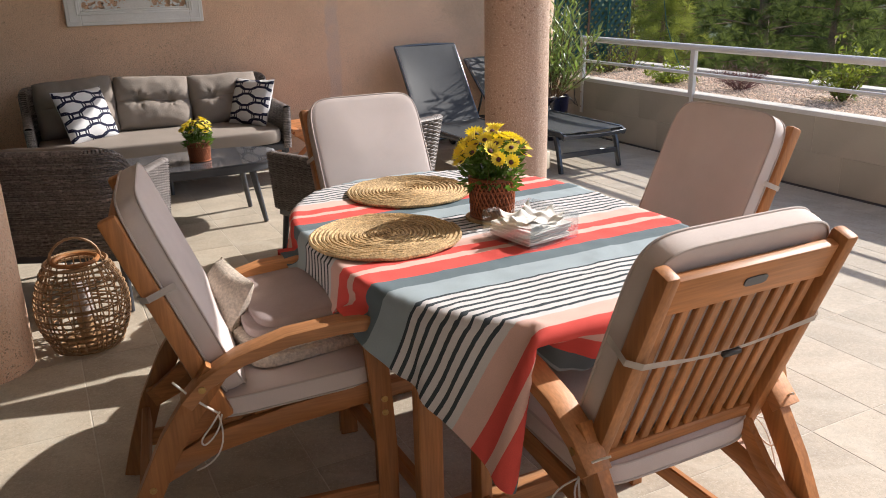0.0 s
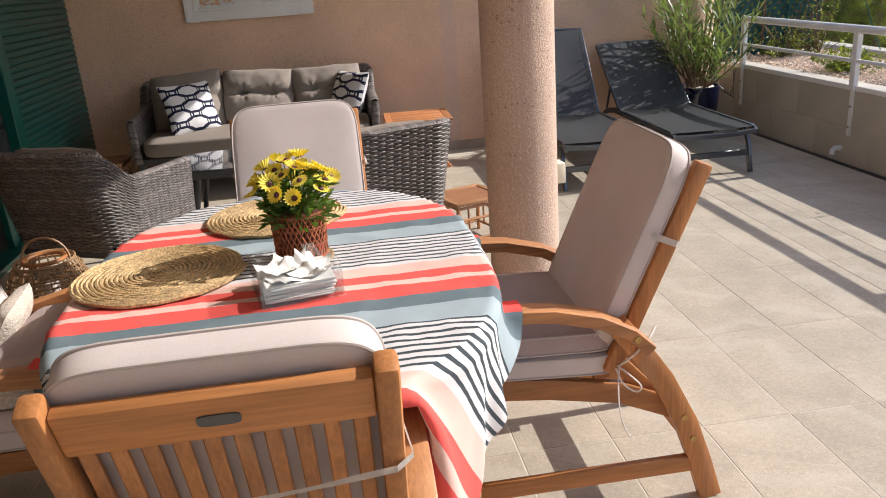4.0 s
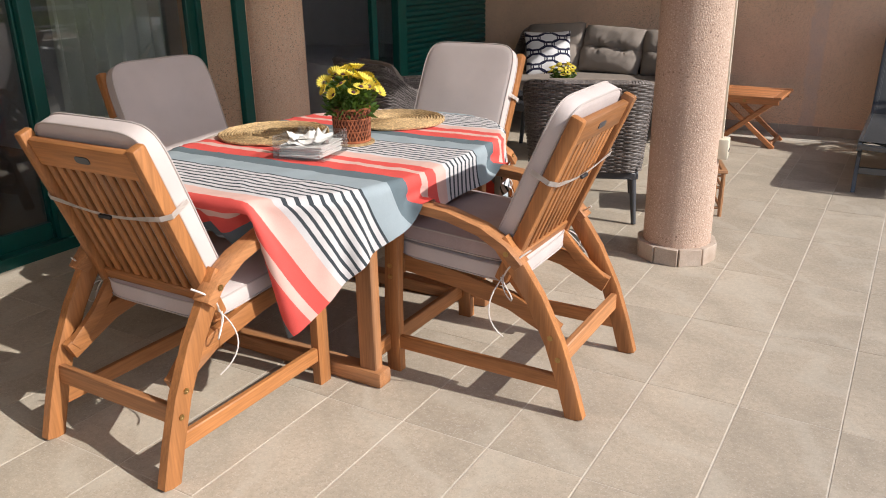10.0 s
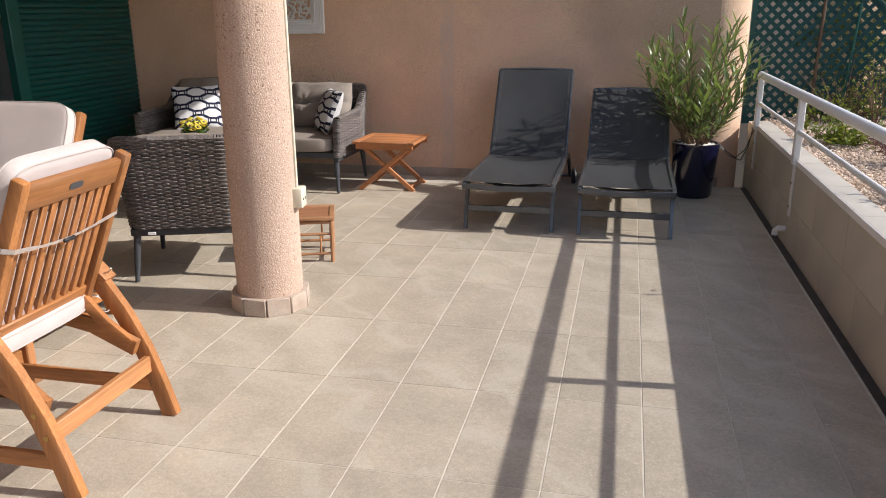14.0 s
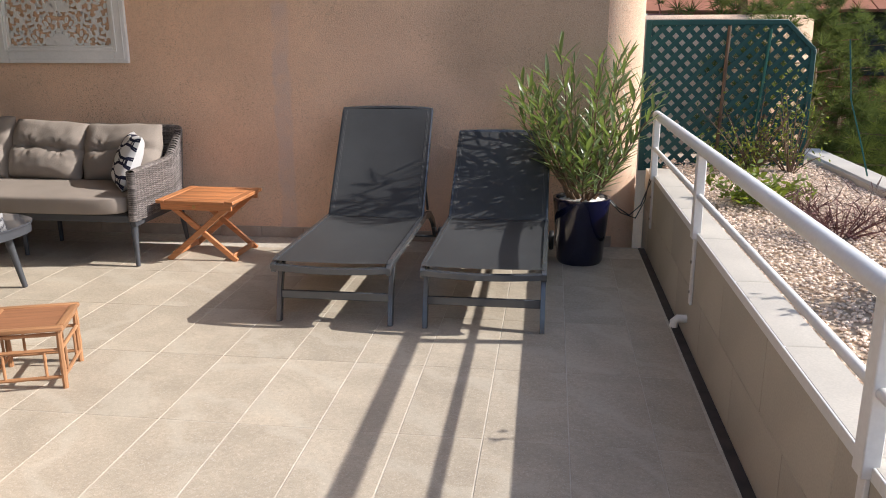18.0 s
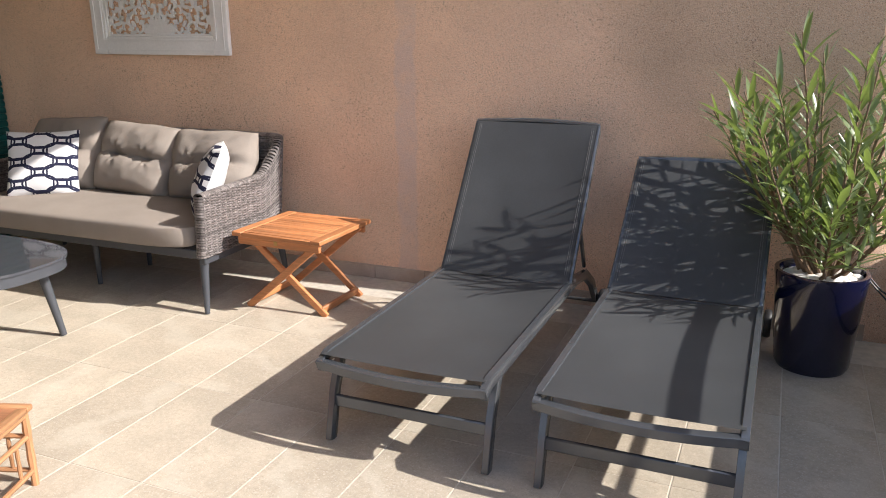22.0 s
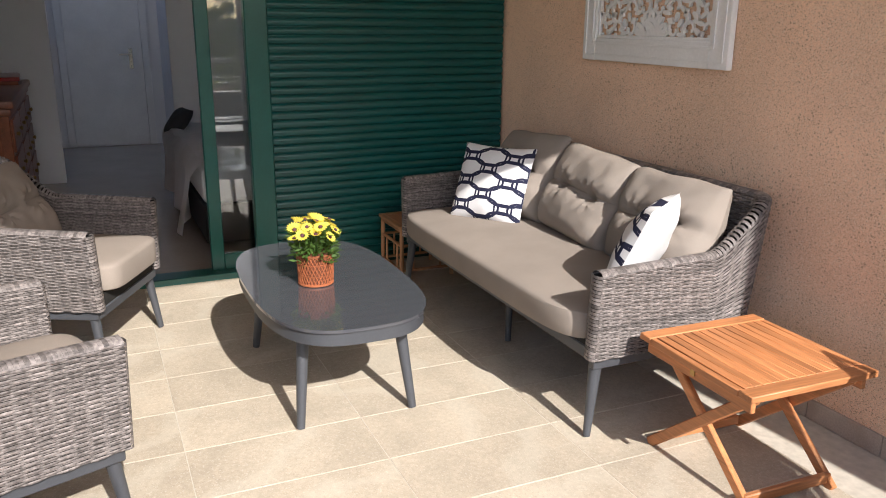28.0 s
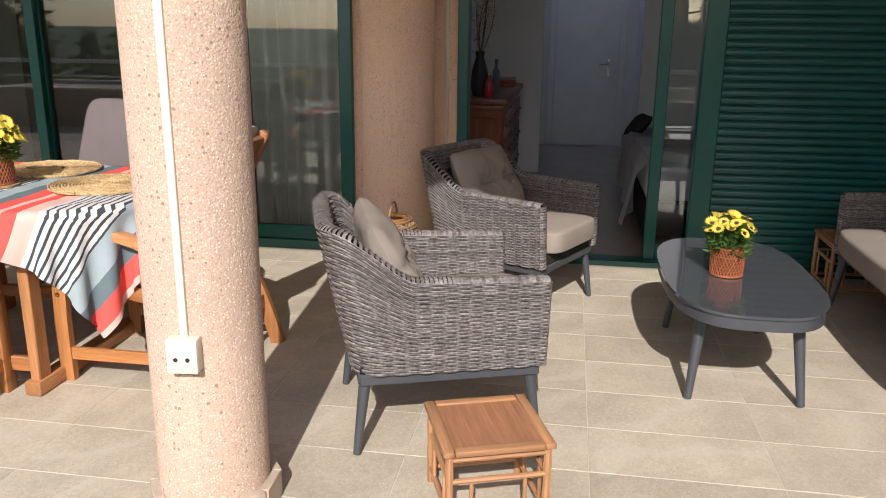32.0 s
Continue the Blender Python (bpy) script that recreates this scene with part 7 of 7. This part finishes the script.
dresser = empty("dresser", Matrix.Translation((-2.82, 3.735, 0)), "dark reddish wooden chest of drawers in the bedroom", "dresser")
part("body", box1(-0.95, 0.92, -0.22, 0.205, 0.07, 0.835, 0.008), "dark_wood", dresser)
part("moulding", box1(-0.965, 0.935, -0.224, 0.220, 0.790, 0.836, 0.012, 2), "dark_wood", dresser)
part("top", box1(-0.985, 0.955, -0.226, 0.240, 0.837, 0.885, 0.010, 2), "dark_wood", dresser)
part("plinth", box1(-0.962, 0.932, -0.224, 0.215, 0.0, 0.085, 0.006), "dark_wood", dresser)
part("end_panel", box1(0.920, 0.930, -0.16, 0.15, 0.15, 0.74, 0.006), "dark_wood", dresser)
for i in range(3):
    for j in range(3):
        dw = part("drawer", box1(-0.92 + j * 0.615, -0.325 + j * 0.615, 0.205, 0.222, 0.11 + i * 0.225, 0.315 + i * 0.225, 0.006), "dark_wood", dresser)
        for k in (-0.15, 0.15):
            part("knob", lathe(bmesh.new(), ((0.008, 0), (0.016, 0.018), (0.004, 0.024)), 10, Matrix.Translation((-0.622 + j * 0.615 + k, 0.222, 0.212 + i * 0.225)) @ Matrix.Rotation(radians(-90), 4, "X")), "brass", dw)
vs_ = empty("vase", Matrix.Translation((-2.09, 3.74, 0.885)), "tall dark vase with dry blossom branches", "vase")
part("body", lathe(bmesh.new(), ((0.05, 0), (0.075, 0.08), (0.06, 0.2), (0.03, 0.30), (0.04, 0.34), (0.03, 0.34)), 20), "black", vs_)
s, f_ = bmesh.new(), bmesh.new()
rnd = random.Random(3)
for k in range(9):
    a = rnd.uniform(-0.6, 1.2)
    tip = Vector((rnd.uniform(-0.3, 0.3), rnd.uniform(-0.06, 0.32), rnd.uniform(0.55, 1.05)))
    ln_ = arc((0, 0, 0.3), tip, (rnd.uniform(-.05, .05), rnd.uniform(-.05, .05), 0), 6)
    tube(s, ln_, [0.005 - 0.0006 * q for q in range(7)], 5)
    for q in range(34):
        p = ln_[rnd.randint(2, 6)] + Vector((rnd.gauss(0, .035), rnd.gauss(0, .035), rnd.gauss(0, .035)))
        d = Vector((rnd.gauss(0, 1), rnd.gauss(0, 1), rnd.gauss(0, 1))).normalized() * 0.016
        w = d.cross(Vector((0.3, 0.5, 1))).normalized() * 0.010
        f_.faces.new([f_.verts.new(z) for z in (p, p + d * .5 + w, p + d, p + d * .5 - w)])
part("branches", s, "twig", vs_)
part("blossom", f_, "blossom", vs_, "small dry blossoms", False)
part("body", lathe(bmesh.new(), ((0.032, 0), (0.036, 0.05), (0.032, 0.11), (0.016, 0.14), (0.018, 0.165)), 18), "red_glaze", empty("bottle", Matrix.Translation((-1.98, 3.825, 0.885)), "small red glazed bottle on the dresser", "bottle"))
part("body", lathe(bmesh.new(), ((0.03, 0), (0.034, 0.08), (0.03, 0.17), (0.012, 0.21), (0.014, 0.27)), 18), "grey_glaze", empty("bottle", Matrix.Translation((-2.5, 3.83, 0.885)), "grey bottle on the dresser", "bottle"))
for i, (w, c) in enumerate(((0.15, "dark_wood"), (0.14, "red_glaze"), (0.12, "mauve"))):
    part("cover", box1(-w / 2, w / 2, -0.09, 0.09, 0, 0.028, 0.003), c, empty("book", pose(-3.25, 3.85, 0.885 + i * 0.029, 0, 0, 8 * i - 6), "closed book in a small pile on the dresser", "book", "books"))

bed = empty("bed", Matrix.Translation((-2.08, 5.69, 0)), "low bed with a pale rumpled duvet hanging over its side", "bed")
part("base", box1(-1.0, 0.95, -0.72, 0.78, 0.06, 0.30, 0.01), "dark_cloth", bed)


def duvet(u, v):
    x = -1.0 + 2.0 * u
    y = -0.98 + 1.8 * v
    e_ = 0.012 * noise.noise(Vector((x * 3, y * 3, 0))) + 0.012 * noise.noise(Vector((x * 7, y * 7, 2)))
    if y < -0.74:
        d = -0.74 - y
        return Vector((x, -0.76 - 0.05 * math.sin(9 * x) * d * 4 - 0.02 - 0.35 * d * max(0, x - 0.2), 0.56 - d * 1.75 + e_))
    return Vector((x, y, 0.57 + e_ * 2 + 0.02 * math.sin(3 * x)))


part("mattress", box1(-0.98, 0.93, -0.72, 0.77, 0.30, 0.53, 0.04, 3), "white", bed)
b = sheet(bmesh.new(), duvet, 40, 36)
bmesh.ops.solidify(b, geom=b.faces[:], thickness=0.03)
part("duvet", b, "bed_linen", bed, "pale rumpled duvet")
for dy in (0.0,):
    q = part("cushion", pillow(0.3, 0.25, 0.12, 16, (), 6), "dark_cloth", bed, "dark cushion")
    q.matrix_basis = pose(-0.80, -0.66, 0.60, 50, 0, 10)


def curtain(y0, y1, x, label):
    e = empty("curtain", None, label, "curtain", "curtains")
    n = int((y1 - y0) / 0.011)
    part("drape", sheet(bmesh.new(), lambda u, v: Vector((x + 0.035 * math.sin(u * (y1 - y0) * 62 + 0.6 * math.sin(v * 3)) + 0.012 * math.sin(u * 41), y0 + (y1 - y0) * u + 0.02 * (1 - v) * math.sin(u * 9), 0.02 + 2.2 * v)), n, 8), "curtain", e)


curtain(2.36, 3.08, FAC_X - 0.30, "grey-green floor-length curtain drawn aside behind the glass")
# end wall coloured dark so that the room behind the glass looks unlit
structure("wall_inside", box1(-3.6, -3.5, -1.2, 3.4, -0.2, 2.5, 0), "room_shade", "living room end wall, darkened for the shade of the unlit room", "wall")


# ---- pieces: parapet tiles and coping stones, then floor tiles ----
def tile_mesh(name, sx, sy, sz, mat, bev=0.0022):
    me_ = bpy.data.meshes.new(name)
    q = block(sx, sy, sz, bev)
    q.to_mesh(me_)
    q.free()
    me_.materials.append(MAT[mat])
    return me_


def place(name, me_, parent, x, y, z):
    o = new(name, me_)
    o.parent = parent
    o.location = (x, y, z)
    return o


rnd = random.Random(6)
ph = PAR_Z - 0.03
pt = tile_mesh("tile", 0.012, 0.607, ph / 2 - 0.003, "parapet")
cp = tile_mesh("coping_stone", 0.128, 0.607, 0.03, "coping", 0.004)
for i in range(18):
    y = 6.66 - 0.305 - i * 0.61
    place("tile", pt, parapet, PAR_X + 0.002, y + 0.15, ph * 0.75 - 0.001)
    place("tile", pt, parapet, PAR_X + 0.002, y - 0.10, ph * 0.25 + 0.001)
    place("coping_stone", cp, parapet, PAR_X + 0.060, y, PAR_Z - 0.015)
ft = tile_mesh("tile", TW - 0.0030, TL - 0.0020, 0.012, "tile", 0.0018)
x_lo, y_hi = 1.515 - 7 * TW, 4.565 + 3 * TL + 0.305
for i in range(18):
    for j in range(12):
        x, y = x_lo + (i + 0.5) * TW, 4.565 + 4 * TL - (j + 0.5) * TL
        if y + TL / 2 > WALL_Y + 0.25 or x + TW / 2 > PAR_X + 0.02:
            continue
        place("tile", ft, floor, x, y, -0.006 + rnd.uniform(-0.0004, 0.0004))
for j in range(1, 14):
    y = 4.565 + 4 * TL - (j + 0.5) * TL
    w = 0.187 + SPLAY * (WALL_Y - y)
    place("tile", tile_mesh("tile", w, TL - 0.0030, 0.012, "tile", 0.0018), floor, 4.5655 + w / 2, y, -0.006)
# the parapet and what stands on and behind it run out from the wall at a slight angle
splay = Matrix.Translation((PAR_X, WALL_Y, 0)) @ Matrix.Rotation(math.atan(SPLAY), 4, "Z") @ Matrix.Translation((-PAR_X, -WALL_Y, 0))
for o in (parapet, drain, rail, spout, planter, kerb, gravel, *shrubs):
    o.matrix_basis = splay @ o.matrix_basis
b = bmesh.new()
for i in range(18):
    for j in range(12, 18):
        x, y = x_lo + (i + 0.5) * TW, 4.565 + 4 * TL - (j + 0.5) * TL
        if x + TW / 2 < PAR_X + 0.02 and y > -3.9:
            bx(b, x - TW / 2 + 0.0017, x + TW / 2 - 0.0017, y - TL / 2 + 0.0017, y + TL / 2 - 0.0017, -0.012, 0.0, 0.0018)
o = part("tiles_behind", b, "tile", floor)
o["kind"] = "stuff"
